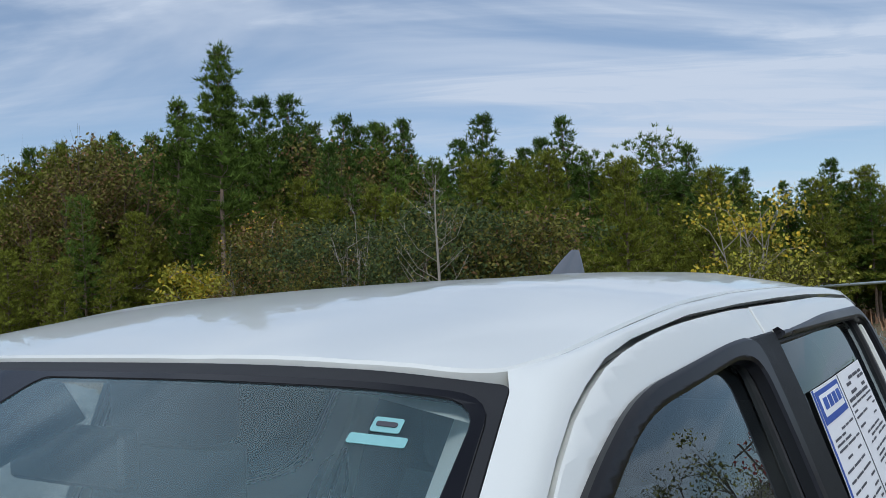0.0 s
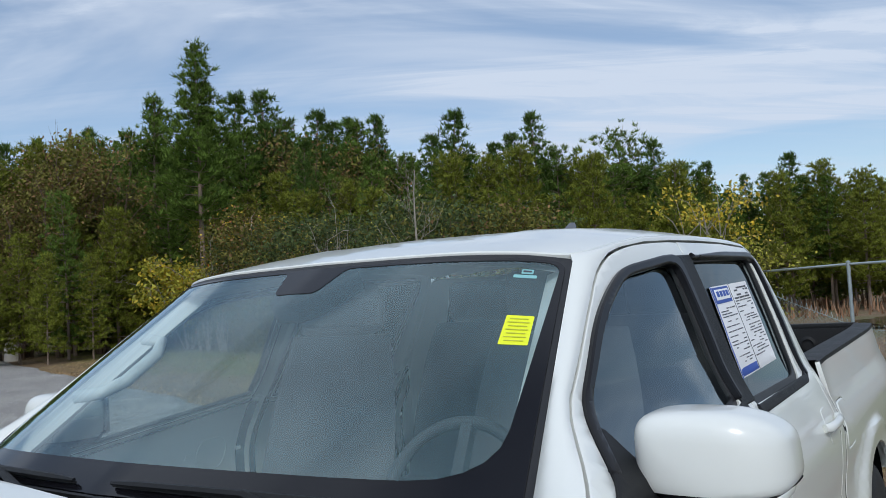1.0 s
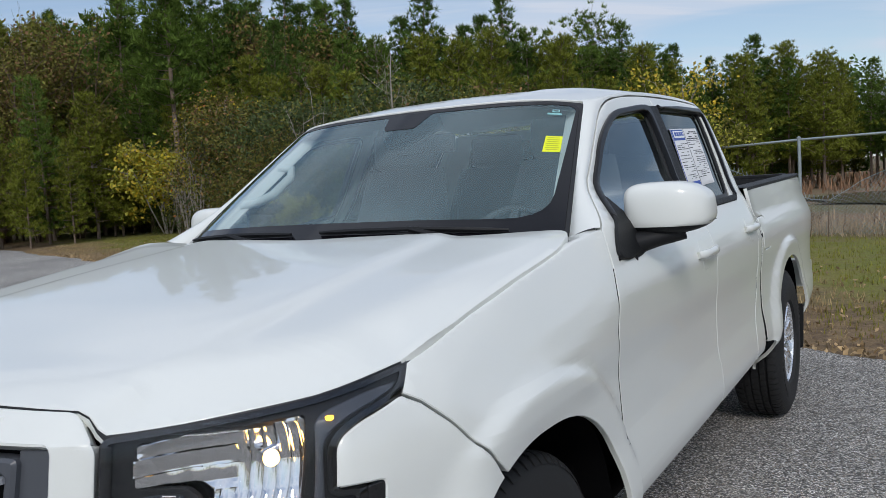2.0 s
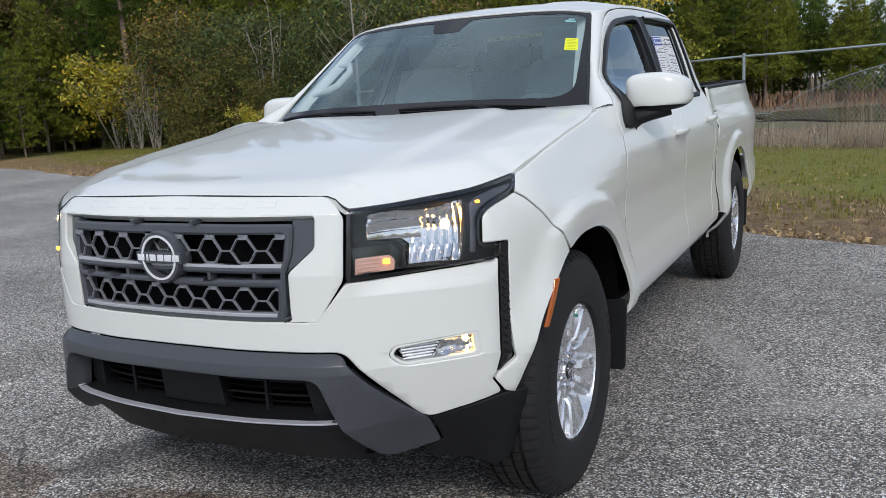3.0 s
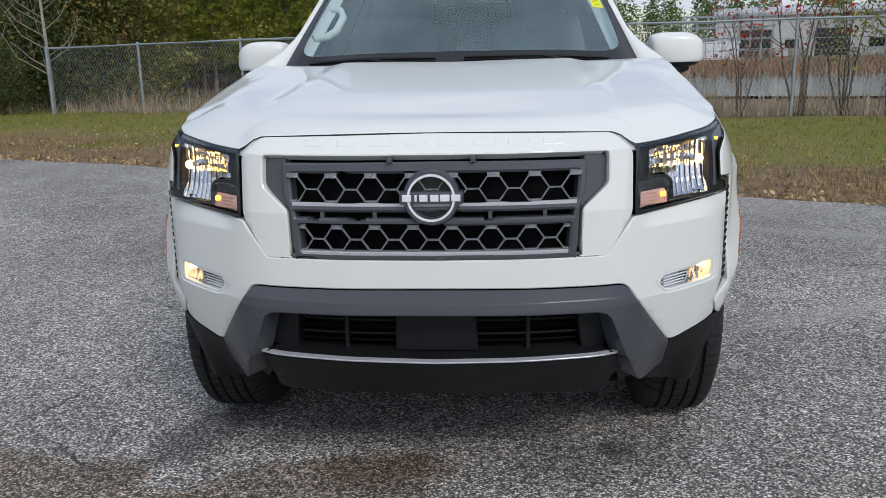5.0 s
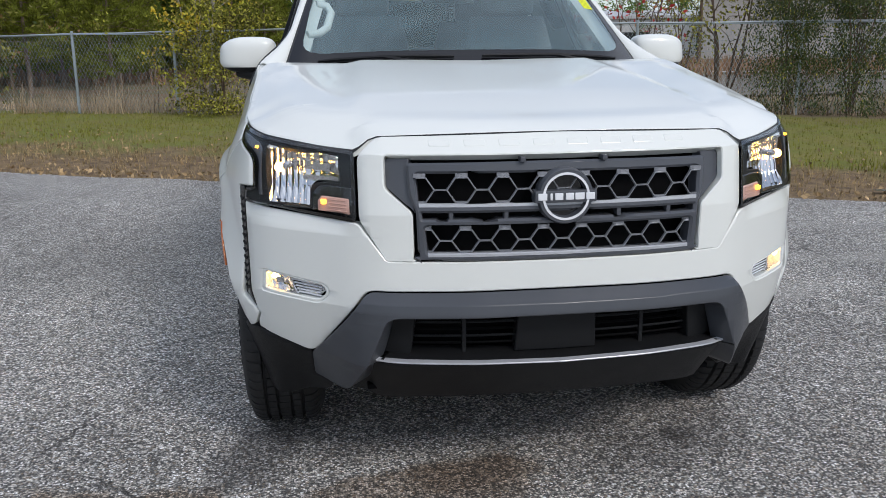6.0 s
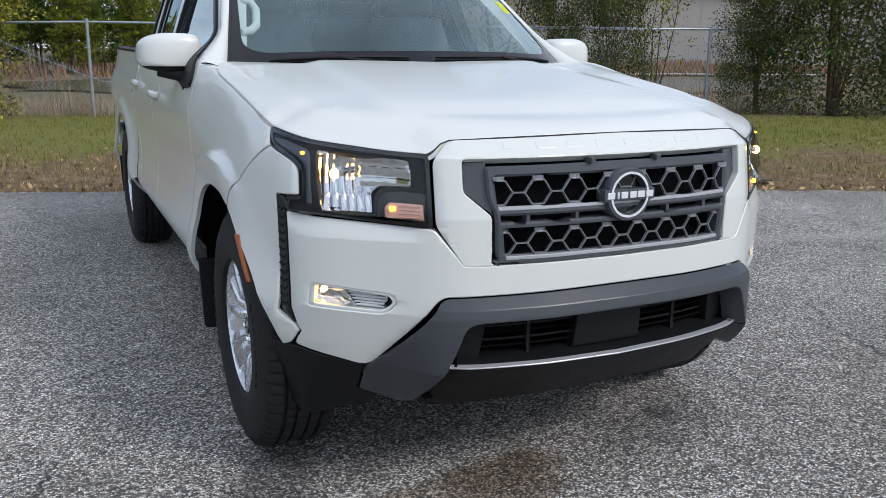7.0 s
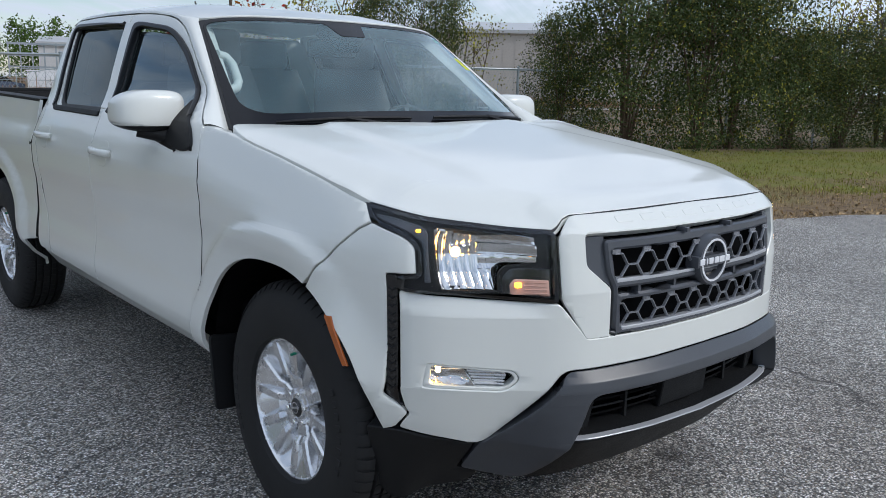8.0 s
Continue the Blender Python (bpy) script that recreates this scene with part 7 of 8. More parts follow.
def make_sapling(name, seed, h, r, leaves, label):
    """A single pale stem with steeply rising limbs and fine twigs, nearly bare."""
    rnd = random.Random(seed)
    tree = thing(name, label, "tree")
    bm = bmesh.new()
    pts = [Vector((0.05 * math.sin(k * 0.9) * k / 6, 0.04 * math.cos(k * 1.3) * k / 6, h * k / 8 - 0.2 * (k == 0))) for k in range(9)]
    tube(bm, pts, [0.055 * (1 - 0.9 * k / 8) + 0.004 for k in range(9)], 7)
    ends = []
    for k in range(26):
        t = 0.16 + 0.8 * k / 26
        o = pts[int(t * 8)].lerp(pts[min(8, int(t * 8) + 1)], t * 8 - int(t * 8))
        a = rnd.random() * 2 * math.pi
        L = r * (1.15 - 0.75 * t) * rnd.uniform(0.7, 1.3)
        out = Vector((math.cos(a), math.sin(a), 0))
        m, e = o + out * L * 0.55 + Vector((0, 0, L * 0.35)), o + out * L + Vector((rnd.gauss(0, 0.05), rnd.gauss(0, 0.05), L * rnd.uniform(0.7, 1.2)))
        tube(bm, [o, m, e], [0.017 * (1.1 - t), 0.011 * (1.1 - t), 0.003], 4, caps=False)
        for q in range(5):
            o2 = m.lerp(e, rnd.random()) if q < 3 else o.lerp(m, 0.4 + 0.6 * rnd.random())
            e2 = o2 + Vector((rnd.gauss(0, 0.16), rnd.gauss(0, 0.16), rnd.uniform(0.08, 0.34)))
            tube(bm, [o2, e2], [0.0045, 0.002], 3, caps=False)
            ends.append(e2)
    part("trunk", bm, PALE_BARK, tree, "", 60)
    for key, count in leaves:
        V, F = [], []
        for k in range(count):
            leafy(V, F, rnd.choice(ends) + Vector((rnd.gauss(0, 0.06), rnd.gauss(0, 0.06), rnd.gauss(0, 0.06))), rnd, 0.06)
        mesh_of(V, F, "crown", LEAF[key], tree)
    return tree


slim = make_sapling("bare_sapling", 47, 4.9, 1.05, (("lime", 60), ("brown", 90)), "slender bare pale sapling beside the fence corner post")
move(slim, -10.9, 17.35, 1.0)
orange = make_shrub("orange_leaved_shrub", 46, 4.6, 2.0, [("olive", 0.62), ("orange", 0.05), ("yellow", 0.06), ("brown", 0.2)], "tall shrub with orange and brown autumn leaves", count=7500, size=0.105, bark=PALE_BARK, clumps=80)
move(orange, -23.8, WOOD(-23.8) + 1.2, 1.15)
# plants along the fence
gold = make_shrub("golden_sapling", 51, 3.35, 0.95, [("yellow", 0.6), ("lime", 0.4)], "slender sapling with golden leaves growing through the fence", "tree", count=1250, size=0.080, bark=PALE_BARK, stems=5, clumps=9, low=0.45)
move(gold, -2.95, 15.25)
gb = make_shrub("olive_bush", 52, 2.2, 1.05, [("olive", 0.55), ("lime", 0.45)], "yellow-green bush in dry weeds by the fence", count=6400, size=0.07, clumps=70, low=0.03)
move(gb, -2.6, 14.95)
redtree = make_shrub("red_leaved_sapling", 53, 2.9, 0.9, [("red", 0.8), ("orange", 0.2)], "thin sapling with scattered red leaves by the fence", "tree", count=150, size=0.10, bare=1.0, stems=4, clumps=14, low=0.4)
move(redtree, 5.6, 13.0)
put(redtree, 4.6, 13.3, 0.75)
myrtle = make_shrub("wax_myrtle", 54, 4.8, 1.9, [("dark", 0.84), ("lime", 0.02), ("olive", 0.14)], "large dark green evergreen overgrowing the fence", count=25000, size=0.078, puff=0.118, stems=9, clumps=95, group="evergreens on the fence", low=0.0)
move(myrtle, 13.6, 10.0, 0.95)
for x, y, k, kz in ((9.3, 11.9, 0.50, 0.80), (8.2, 12.3, 0.45, 0.70), (15.4, 9.3, 0.95, 1.05), (17.0, 9.4, 1.05, 1.2), (18.8, 8.8, 0.80, 0.62), (20.8, 8.4, 0.85, 0.66), (22.6, 7.6, 0.85, 0.80), (25.2, 6.9, 0.95, 0.8), (28.5, 6.0, 1.1, 1.0), (12.4, 10.9, 0.55, 0.62)):
    put(myrtle, x, y, k, None, kz)
thin = make_shrub("thin_yellowing_tree", 55, 4.0, 1.1, [("olive", 0.6), ("lime", 0.4)], "thin open tree with fading leaves behind the fence", "tree", count=1300, size=0.08, stems=5, clumps=36, low=0.3)
move(thin, 7.2, 13.0, 0.95)
put(thin, 10.6, 12.2, 0.8), put(thin, 21.0, 8.6, 1.25), put(thin, 6.6, 13.6, 0.7), put(thin, 22.4, 8.0, 1.35), put(thin, 19.4, 9.2, 1.0), put(thin, 23.8, 7.6, 1.3)

# far woods, nobody could count them
V, F = [], []
rnd = random.Random(9)


def far_tree(x, y, h, clumps=80, leaf=0.078):
    for k in range(clumps):
        t = rnd.random() ** 0.8
        rr = h * 0.24 * (1 - 0.75 * t) * rnd.uniform(0.3, 1.1)
        a = rnd.random() * 2 * math.pi
        c = Vector((x + rr * math.cos(a), y + rr * math.sin(a), h * (0.12 + 0.86 * t)))
        for w in range(3):
            leafy(V, F, c + Vector((rnd.gauss(0, 0.4), rnd.gauss(0, 0.4), rnd.gauss(0, 0.4))), rnd, h * leaf)


for i in range(330):
    az = radians(rnd.uniform(-75, 10))
    dist = rnd.uniform(112, 150)
    far_tree(-dist * math.sin(az), dist * math.cos(az), rnd.uniform(5.4, 8.6) * dist / 120, 120, 0.045)
for i in range(240):
    az = radians(rnd.uniform(80, 290))
    dist = rnd.uniform(120, 170)
    far_tree(-dist * math.sin(az), dist * math.cos(az), rnd.uniform(6, 10), 60, 0.085)
for i in range(190):
    az = radians(rnd.uniform(2, 88))
    dist = rnd.uniform(50, 66)
    far_tree(-dist * math.sin(az), dist * math.cos(az), 1.65 + sky(math.degrees(az)) * rnd.uniform(0.80, 0.94) * dist, 130, 0.045)
ob = mesh_of(V, F, "far_woods", NEEDLES[2], None)
tagged(ob, "far line of dark green woods", "trees", kind="stuff")


# ---- grass, litter, reeds ----
def blades(name, label, material, spots, rnd, h0, h1, w, lean=0.5, per=3):
    V, F = [], []
    for x, y in spots:
        z = swell(x, y) - 0.01
        for k in range(per):
            a = rnd.random() * 2 * math.pi
            h = rnd.uniform(h0, h1)
            bx, by = x + rnd.gauss(0, 0.03), y + rnd.gauss(0, 0.03)
            dx, dy = math.cos(a), math.sin(a)
            l1 = lean * rnd.random()
            i = len(V)
            V += [(bx - dy * w, by + dx * w, z), (bx + dy * w, by - dx * w, z), (bx + dx * h * l1, by + dy * h * l1, z + h * (1 - 0.3 * l1))]
            F.append((i, i + 1, i + 2))
    return tagged(mesh_of(V, F, name, material, None), label, "grass", kind="stuff")


GREEN_BLADE = mat("green_grass_blade", (0.195, 0.190, 0.022), 0.7, vary=0.25, scale=1.2, fine=5, island=0.4, translucent=0.2)
TAN_BLADE = mat("dead_grass_blade", (0.31, 0.225, 0.11), 0.8, vary=0.3, scale=1.2, fine=5, island=0.45, translucent=0.15)
REED = mat("dry_reed", (0.38, 0.29, 0.19), 0.85, vary=0.3, scale=1.0, fine=5, island=0.45, translucent=0.15)
LITTER = mat("fallen_leaf", (0.36, 0.25, 0.13), 0.9, vary=0.3, scale=3, fine=9, island=0.6)
rnd = random.Random(15)
green, tan, litter, straw = [], [], [], []
while len(green) < 15000 or len(tan) < 15000:
    x = rnd.uniform(-26, 22)
    d = rnd.uniform(0.02, 9.0) if rnd.random() < 0.8 else rnd.uniform(0.02, 2.5)
    y = EDGE(x) + d
    if y > FENCE(x) + 0.4:
        continue
    g = noise.noise((x * 0.45, y * 0.6, 5)) + 0.30 * (d - 3.0) + 0.25 * noise.noise((x * 2.1, y * 2.1, 1))
    (green if g > 0 else tan).append((x, y))
    if rnd.random() < 0.16 and d < 4.5:
        litter.append((x, y))
blades("green_grass", "short green winter grass", GREEN_BLADE, green[:17000], rnd, 0.03, 0.09, 0.006)
blades("dead_grass", "short tan dormant grass", TAN_BLADE, tan[:17000], rnd, 0.03, 0.10, 0.006, 0.9)
V, F = [], []
for x, y in litter:
    leafy(V, F, Vector((x, y, swell(x, y) + 0.03)), rnd, 0.05)
for i in range(2600):
    x = rnd.uniform(-22, 18)
    leafy(V, F, Vector((x, EDGE(x) + abs(rnd.gauss(0, 0.28)) - 0.05, 0.015)), rnd, 0.06)
tagged(mesh_of(V, F, "leaf_litter", LITTER, None), "scattered fallen leaves and pine straw", "leaf litter", kind="stuff")
spots = []
while len(spots) < 2600:
    x = rnd.uniform(-10.5, 24)
    y = FENCE(x) + abs(rnd.gauss(0, 0.9)) - 0.12
    if noise.noise((x * 0.6, y * 0.8, 8)) > -0.28:
        spots.append((x, y))
blades("dry_reeds", "dry weeds and reeds along the fence", REED, spots, rnd, 0.10, 0.42, 0.006, 1.0)
spots = [(x, y) for x, y in spots if noise.noise((x * 0.9, y * 0.9, 2)) > 0.12]
blades("tall_reeds", "clumps of taller dry reeds by the fence", REED, spots, rnd, 0.4, 0.95, 0.006, 0.7)
spots = [(rnd.uniform(-18, 34), rnd.uniform(17, 23)) for i in range(2200)]
blades("field_grass", "tall dry grass in the field", REED, spots, rnd, 0.15, 0.4, 0.012, 0.8)
spots = [(rnd.uniform(-30, 60), rnd.uniform(38, 75)) for i in range(5000)]
blades("far_field_grass", "brown grass on the far bank", mat("russet_field_grass", (0.26, 0.15, 0.085), 0.9, vary=0.25, island=0.4, scale=0.3), spots, rnd, 0.4, 0.9, 0.04, 0.6)
V, F = [], []
bm = bmesh.new()
for i in range(110):
    x = rnd.uniform(-6, 14)
    y = FENCE(x) + rnd.gauss(0.25, 0.25)
    h = rnd.uniform(0.5, 1.5)
    o = Vector((x, y, swell(x, y) - 0.05))
    e = o + Vector((rnd.gauss(0, 0.12), rnd.gauss(0, 0.12), h))
    tube(bm, [o, o.lerp(e, 0.5) + Vector((rnd.gauss(0, 0.04), rnd.gauss(0, 0.04), 0)), e], [0.007, 0.005, 0.002], 3, caps=False)
    for k in range(4):
        s = o.lerp(e, rnd.uniform(0.4, 0.95))
        tube(bm, [s, s + Vector((rnd.gauss(0, 0.12), rnd.gauss(0, 0.12), rnd.uniform(0.05, 0.25)))], [0.003, 0.0015], 3, caps=False)
tagged(part("weed_stems", bm, TWIG, None, "thin bare brown weed stems along the fence", 0, recalc=False), category="weeds", kind="stuff")

# ---- fence ----
GALV = mat("galvanised_steel", (0.34, 0.38, 0.40), 0.45, metal=0.6, vary=0.2, scale=6, fine=80)
WIRE = mat("galvanised_wire", (0.30, 0.36, 0.37), 0.45, metal=0.5, vary=0.2, scale=3)
fence = thing("chain_link_fence", "galvanised chain-link fence with a sagging mesh section", "fence")
TOP = lambda x: 1.72 - 0.012 * max(0.0, 1.0 - x)
sag = curve_of([(-12, 1.55), (-5.2, 1.63), (-4.3, 1.62), (-2.7, 1.57), (-1.1, 0.97), (-0.1, 0.62), (0.5, 0.95), (1.6, 1.33), (2.45, 1.50), (3.2, 1.68), (40, 1.70)])
posts = [-10.85, -8.25, -5.6, -3.5, -0.5, 2.45, 5.4, 8.3, 11.3, 14.2, 17.2, 20.2, 23.2, 26.2, 29.2, 32.2]
for x in posts:
    y = FENCE(x)
    bm = bmesh.new()
    lean = 0.12 if abs(x - 2.45) < 0.01 else 0.01
    tube(bm, [(x - lean, y, -0.3), (x - lean * 0.6, y, 0.5), (x, y, TOP(x) + 0.02)], 0.030 if x != -10.85 else 0.040, 10)
    p = part("post", bm, GALV, fence)
    bm = bmesh.new()
    tube(bm, [(x, y, TOP(x) + 0.02), (x, y, TOP(x) + 0.045), (x, y, TOP(x) + 0.06)], [0.034, 0.034, 0.012], 10)
    part("post_cap", bm, GALV, p)
for x0, x1 in zip(posts, posts[1:]):
    bm = bmesh.new()
    tube(bm, [(x0, FENCE(x0), TOP(x0)), ((x0 + x1) / 2, FENCE((x0 + x1) / 2), (TOP(x0) + TOP(x1)) / 2 - 0.012), (x1, FENCE(x1), TOP(x1))], 0.021, 8)
    part("top_rail", bm, GALV, fence)
V, F = [], []


def wire(p, q, r=0.0022):
    p, q = Vector(p), Vector(q)
    d = (q - p).normalized()
    a = Vector((0.27, 1, 0)).normalized()
    b = d.cross(a).normalized()
    i = len(V)
    for c in (p, q):
        V.extend([tuple(c + a * r), tuple(c - a * r * 0.5 + b * r * 0.87), tuple(c - a * r * 0.5 - b * r * 0.87)])
    F.extend([(i, i + 1, i + 4, i + 3), (i + 1, i + 2, i + 5, i + 4), (i + 2, i, i + 3, i + 5)])


step = 0.076
x = -10.85
while x < 32:
    for s in (1, -1):
        # a diagonal wire in pieces, squeezed where the mesh hangs low
        prev = None
        for k in range(9):
            t = k / 8
            xx = x + s * 0.86 * (t - 0.5)
            if not -10.85 <= xx <= 32.2:
                continue
            zz = 0.04 + (sag(xx) - 0.04) * t
            yy = FENCE(xx) - 0.028 + 0.05 * (1 - sag(xx) / 1.7) * math.sin(8 * xx)
            p = (xx, yy, zz)
            if prev:
                wire(prev, p)
            prev = p
    x += step
tagged(mesh_of(V, F, "mesh", WIRE, fence), kind="stuff")
bm = bmesh.new()
tube(bm, [(x, FENCE(x) - 0.03, sag(x)) for x in np.linspace(-10.8, 32, 160)], 0.006, 5)
part("selvage_wire", bm, WIRE, fence)
# coil of loose mesh along the sagging part
bm = bmesh.new()
pts = []
for i in range(420):
    x = -3.0 + 3.2 * i / 420
    a = i * 0.62
    pts.append((x, FENCE(x) - 0.03 + 0.045 * math.cos(a), sag(x) + 0.03 + 0.06 * math.sin(a)))
tube(bm, pts, 0.0035, 3, caps=False)
part("loose_coil", bm, WIRE, fence)

# far fence across the field
far_fence = thing("distant_fence", "distant chain-link fence across the field", "fence")
line = lambda x: 78 - 0.30 * x
for x in range(-20, 62, 3):
    bm = bmesh.new()
    tube(bm, [(x, line(x), -0.4), (x, line(x), 1.9)], 0.035, 5)
    part("post", bm, GALV, far_fence)
bm = bmesh.new()
tube(bm, [(x, line(x), 1.88) for x in range(-20, 62, 6)], 0.03, 5)
part("top_rail", bm, GALV, far_fence)
bm = bmesh.new()
tube(bm, [(x, line(x), 0.95) for x in range(-20, 62, 6)], 0.02, 5)
part("mid_rail", bm, GALV, far_fence)

# ---- light poles ----
CONCRETE = mat("weathered_concrete", (0.38, 0.36, 0.32), 0.9, vary=0.25, scale=4, fine=40, bump=0.3)
POLE = mat("pale_tan_pole", (0.50, 0.45, 0.36), 0.6, vary=0.12, scale=3)


def light_pole(x, y, h):
    t = thing("light_pole", "tall pale light pole on a concrete footing", "light pole", "light poles", at=pose(x, y, -0.2))
    bm = bmesh.new()
    tube(bm, [(0, 0, 0.5), (0, 0, h)], [0.18, 0.13], 10)
    part("pole", bm, POLE, t)
    bm = bmesh.new()
    tube(bm, [(0, 0, -0.3), (0, 0, 0.95)], 0.30, 14)
    part("footing", bm, CONCRETE, t)
    part("arm", boxed((-0.9, -0.04, h - 0.1), (0.9, 0.04, h - 0.02), 0.01), POLE, t)
    for s in (1, -1):
        part("lamp_head", boxed((s * 0.9 - 0.3, -0.18, h - 0.12), (s * 0.9 + 0.3, 0.18, h + 0.04), 0.03), STEEL, t)


for az, dist, h in ((-3.8, 66, 11), (-7.0, 74, 11)):
    light_pole(0.609 - dist * math.sin(radians(az)), -2.83 + dist * math.cos(radians(az)), h)

# utility riser by the wood's edge
RISER = thing("concrete_riser", "squat weathered concrete riser with a small pipe on top", "utility post", at=pose(-33.0, 19.2, -0.05))
bm = bmesh.new()
tube(bm, [(0, 0, -0.2), (0, 0, 0.75), (0, 0, 0.78)], [0.36, 0.34, 0.30], 18)
part("drum", bm, CONCRETE, RISER)
bm = bmesh.new()
tube(bm, [(0, 0, 0.76), (0, 0, 0.95), (0.16, 0, 0.95), (0.2, 0, 0.86)], 0.03, 8)
part("pipe", bm, STEEL, RISER)

# ---- buildings and yard beyond the pond ----
METAL_WALL = mat("beige_metal_cladding", (0.46, 0.42, 0.38), 0.6, vary=0.1, scale=0.4, fine=6)
WHITE_WALL = mat("grey_white_cladding", (0.55, 0.54, 0.53), 0.6, vary=0.1, scale=0.4, fine=6)
ROOFING = mat("pale_metal_roof", (0.50, 0.50, 0.50), 0.45, metal=0.3, vary=0.1)
DARK_OPEN = mat("dark_opening", (0.02, 0.02, 0.022), 0.8, vary=0.1)


def shed(name, label, x, y, turn, w, d, h, wall, doors=(), ribs=24, windows=()):
    t = thing(name, label, "building", at=pose(x, y, -0.25, 0, 0, turn))
    bm = boxed((-w / 2, 0, 0), (w / 2, d, h))
    part("wall", bm, wall, t)
    bm = loft([[(-w / 2 - 0.3, -0.3, h), (-w / 2 - 0.3, d / 2, h + 0.07 * d), (-w / 2 - 0.3, d + 0.3, h)], [(w / 2 + 0.3, -0.3, h), (w / 2 + 0.3, d / 2, h + 0.07 * d), (w / 2 + 0.3, d + 0.3, h)]])
    part("roof", thick(bm, 0.12), ROOFING, t)
    part("eave_trim", boxed((-w / 2 - 0.3, -0.36, h - 0.25), (w / 2 + 0.3, -0.28, h + 0.12)), ROOFING, t)
    for i in range(ribs):
        xx = -w / 2 + w * (i + 0.5) / ribs
        part("cladding_rib", boxed((xx - 0.05, -0.04, 0.1), (xx + 0.05, 0.02, h - 0.25)), wall, t)
    for a, b, c in doors:
        part("roller_door", boxed((a, -0.06, 0), (b, 0.04, c)), DARK_OPEN, t)
    for a, b, c, e in windows:
        wdw = part("window", boxed((a, -0.08, c), (b, 0.03, e)), WHITE_WALL, t)
        part("pane", boxed((a + 0.08, -0.10, c + 0.08), (b - 0.08, 0.0, e - 0.08)), GLOSS_BLACK, wdw)
    return t


def bearing(az, dist, x0=0.6, y0=-2.8):
    return x0 - dist * math.sin(radians(az)), y0 + dist * math.cos(radians(az))


bx, by = bearing(-19.0, 116)
shed("workshop", "grey-white metal workshop with dark roller doors", bx + 3.8, by, -19, 30, 16, 5.6, WHITE_WALL, ((-12, -8, 3.6), (-3, 1, 3.6), (7, 11, 3.6)), 30, ((-6.6, -4.8, 1.2, 2.4), (3, 5, 1.2, 2.4)))
bx, by = bearing(-43, 92)
shed("warehouse", "long beige windowless metal warehouse", bx, by, -43, 62, 26, 7.4, METAL_WALL, (), 48)
# steel racking in the yard
rack = thing("steel_rack", "open grey steel storage racking in a yard", "rack", at=pose(*bearing(-14.2, 100), -0.25, 0, 0, -14))
for i in range(9):
    for dy in (0, 2.4):
        part("upright", boxed((i * 1.15 - 4.6 - 0.05, dy, 0), (i * 1.15 - 4.6 + 0.05, dy + 0.1, 5.0)), GALV, rack)
for z in (1.2, 2.4, 3.6, 4.8):
    for dy in (0, 2.4):
        part("beam", boxed((-4.7, dy, z), (4.7, dy + 0.1, z + 0.14)), GALV, rack)
# crates, pallets and vehicles in the yard
WOOD = mat("weathered_pallet_wood", (0.33, 0.22, 0.14), 0.85, vary=0.25, scale=3, fine=30)
pal = thing("pallet_stack", "stack of weathered wooden pallets", "pallets", "yard pallets", at=pose(*bearing(-11.2, 94), -0.25, 0, 0, -8))
for k in range(9):
    part("deck", boxed((-0.6, -0.5, k * 0.15 + 0.10), (0.6, 0.5, k * 0.15 + 0.13)), WOOD, pal)
    for x in (-0.55, 0, 0.55):
        part("bearer", boxed((x - 0.05, -0.5, k * 0.15), (x + 0.05, 0.5, k * 0.15 + 0.10)), WOOD, pal)
for az, dist, turn in ((-10.2, 95, 5), (-11.9, 97, 20), (-12.5, 93, -10), (-13.0, 96, 0), (-9.5, 98, 12), (-15.6, 95, 8), (-16.6, 97, -5), (-18.2, 96, 3)):
    copy_thing(pal, pose(*bearing(az, dist), -0.25, 0, 0, turn))
CAR_WHITE = mat("white_car_paint", (0.7, 0.7, 0.72), 0.3, vary=0.03, coat=0.8)
CAR_BLUE = mat("dark_blue_car_paint", (0.05, 0.07, 0.12), 0.3, vary=0.03, coat=0.8)


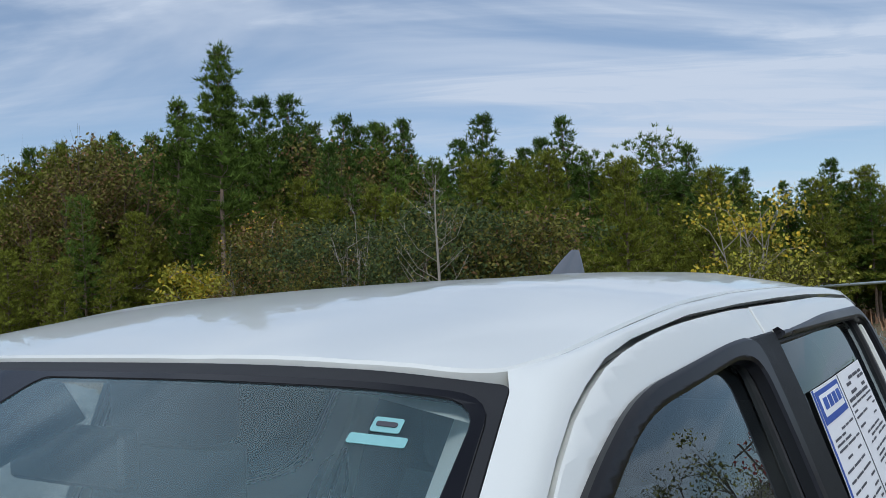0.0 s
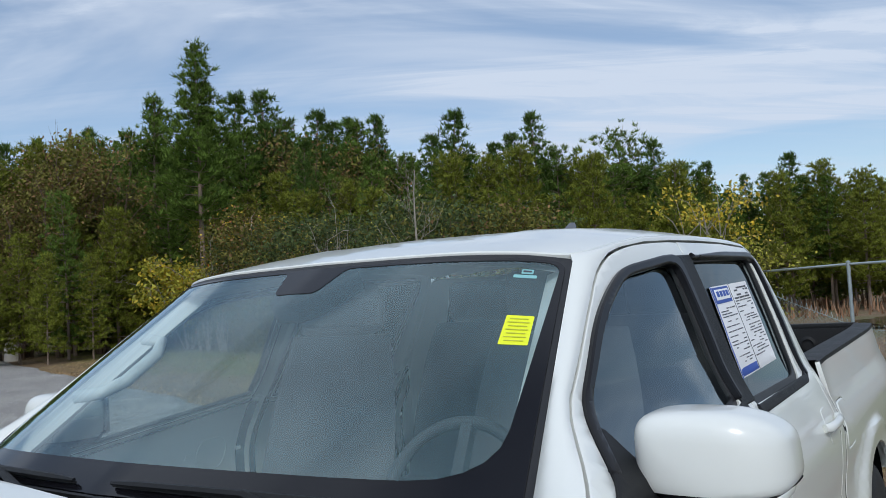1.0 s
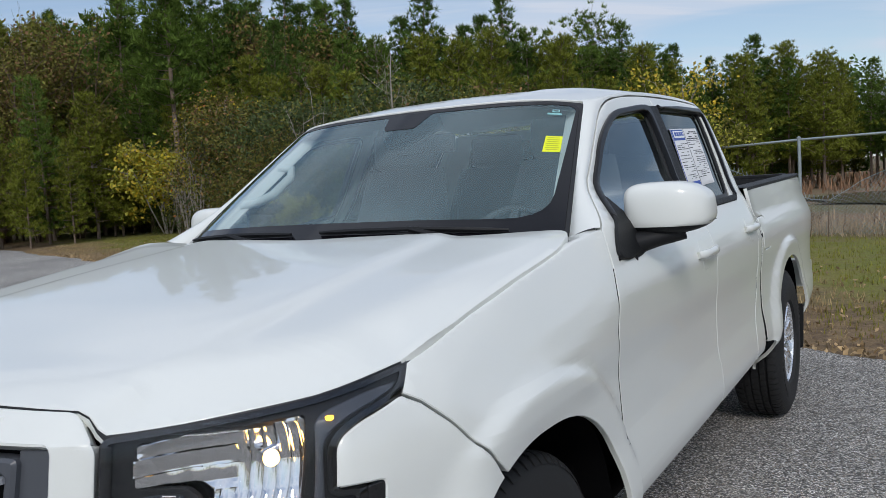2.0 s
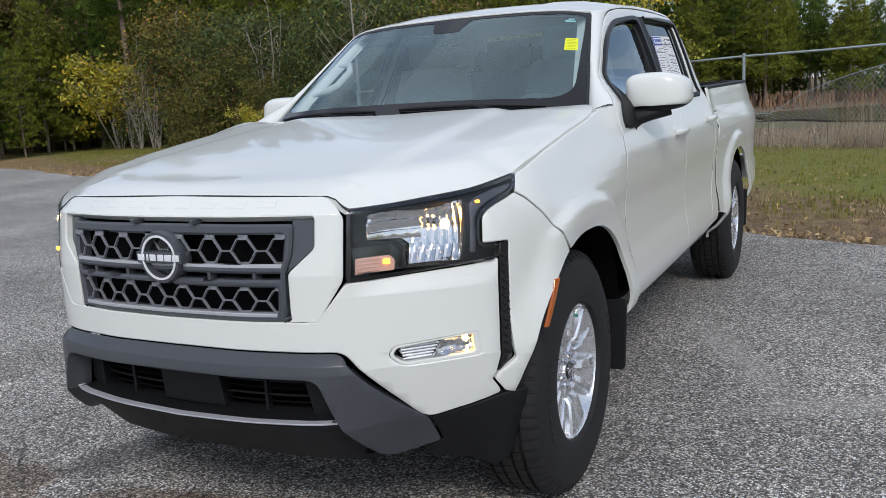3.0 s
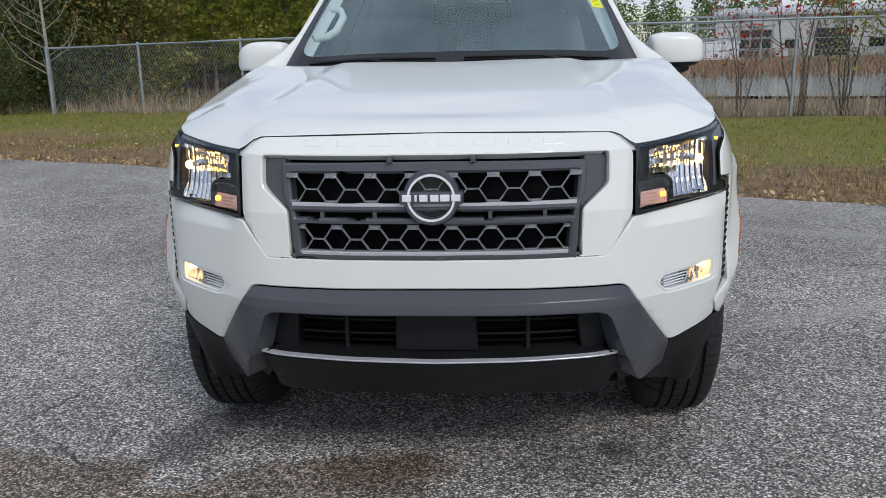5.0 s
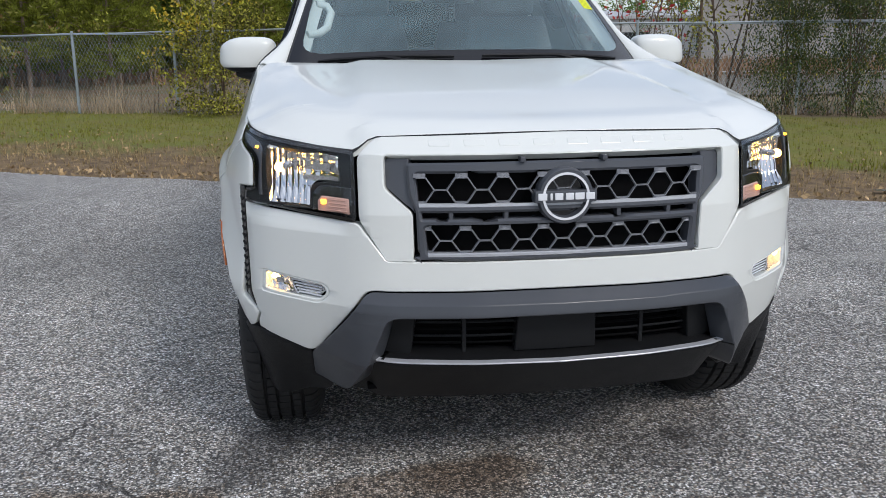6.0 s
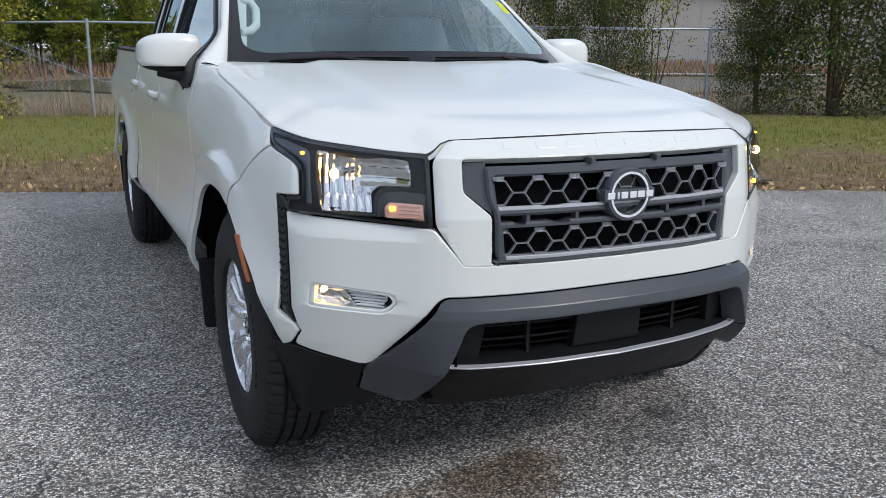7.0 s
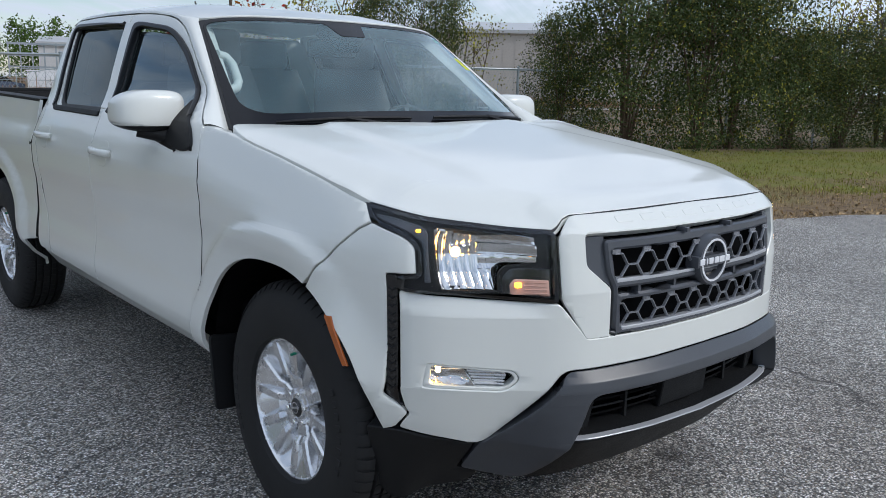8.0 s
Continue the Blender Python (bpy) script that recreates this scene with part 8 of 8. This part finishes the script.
def yard_car(az, dist, turn, paint, label):
    t = thing("parked_car", label, "car", at=pose(*bearing(az, dist), -0.25, 0, 0, turn))
    body = rounded([(-2.2, 0.30), (2.2, 0.30), (2.25, 0.75), (1.2, 0.95), (-1.9, 1.0), (-2.25, 0.85)], 0.12)
    rows = [[(u, y, v) for u, v in body] for y in (-0.86, 0.86)]
    bm = loft(rows, close=True)
    bm.faces.new(bm.verts[:len(body)]), bm.faces.new(bm.verts[len(body):])
    part("body", bm, paint, t)
    cab = rounded([(-1.7, 0.95), (1.2, 0.95), (0.5, 1.48), (-1.1, 1.50)], 0.15)
    bm = loft([[(u, y, v) for u, v in cab] for y in (-0.72, 0.72)], close=True)
    bm.faces.new(bm.verts[:len(cab)]), bm.faces.new(bm.verts[len(cab):])
    part("cabin", bm, GLOSS_BLACK, t)
    for x in (-1.35, 1.35):
        for y in (-0.84, 0.84):
            bm = bmesh.new()
            tube(bm, [(x, y - 0.1, 0.32), (x, y + 0.1, 0.32)], 0.32, 16)
            part("wheel", bm, RUBBER, t)


yard_car(-9.6, 92, 10, CAR_WHITE, "white car parked in the far yard")
yard_car(-10.7, 91, 6, CAR_BLUE, "dark blue car parked in the far yard")
gate = thing("white_gate", "white panelled gate at the yard", "gate", at=pose(*bearing(-13.6, 90), -0.25, 0, 0, -13))
for i in range(5):
    part("panel", boxed((-2 + i * 0.8, 0, 0.5), (-1.28 + i * 0.8, 0.05, 1.9), 0.01), CAR_WHITE, gate)
part("frame", boxed((-2.1, -0.03, 0.3), (2.1, 0.02, 0.45)), CAR_WHITE, gate)
part("frame", boxed((-2.1, -0.03, 1.95), (2.1, 0.02, 2.1)), CAR_WHITE, gate)
# utility pole past the workshop
up = thing("utility_pole", "wooden utility pole with a cross-arm and wires", "utility pole", at=pose(*bearing(-24, 70), -0.25, 0, 0, -30))
bm = bmesh.new()
tube(bm, [(0, 0, -0.5), (0, 0, 9.5)], [0.16, 0.11], 10)
part("pole", bm, TWIG, up)
part("cross_arm", boxed((-1.2, -0.06, 8.8), (1.2, 0.06, 8.95), 0.01), TWIG, up)
for x in (-1.1, -0.4, 0.4, 1.1):
    bm = bmesh.new()
    tube(bm, [(x, 0, 8.95), (x, 0, 9.12)], 0.05, 8)
    part("insulator", bm, STEEL, up)
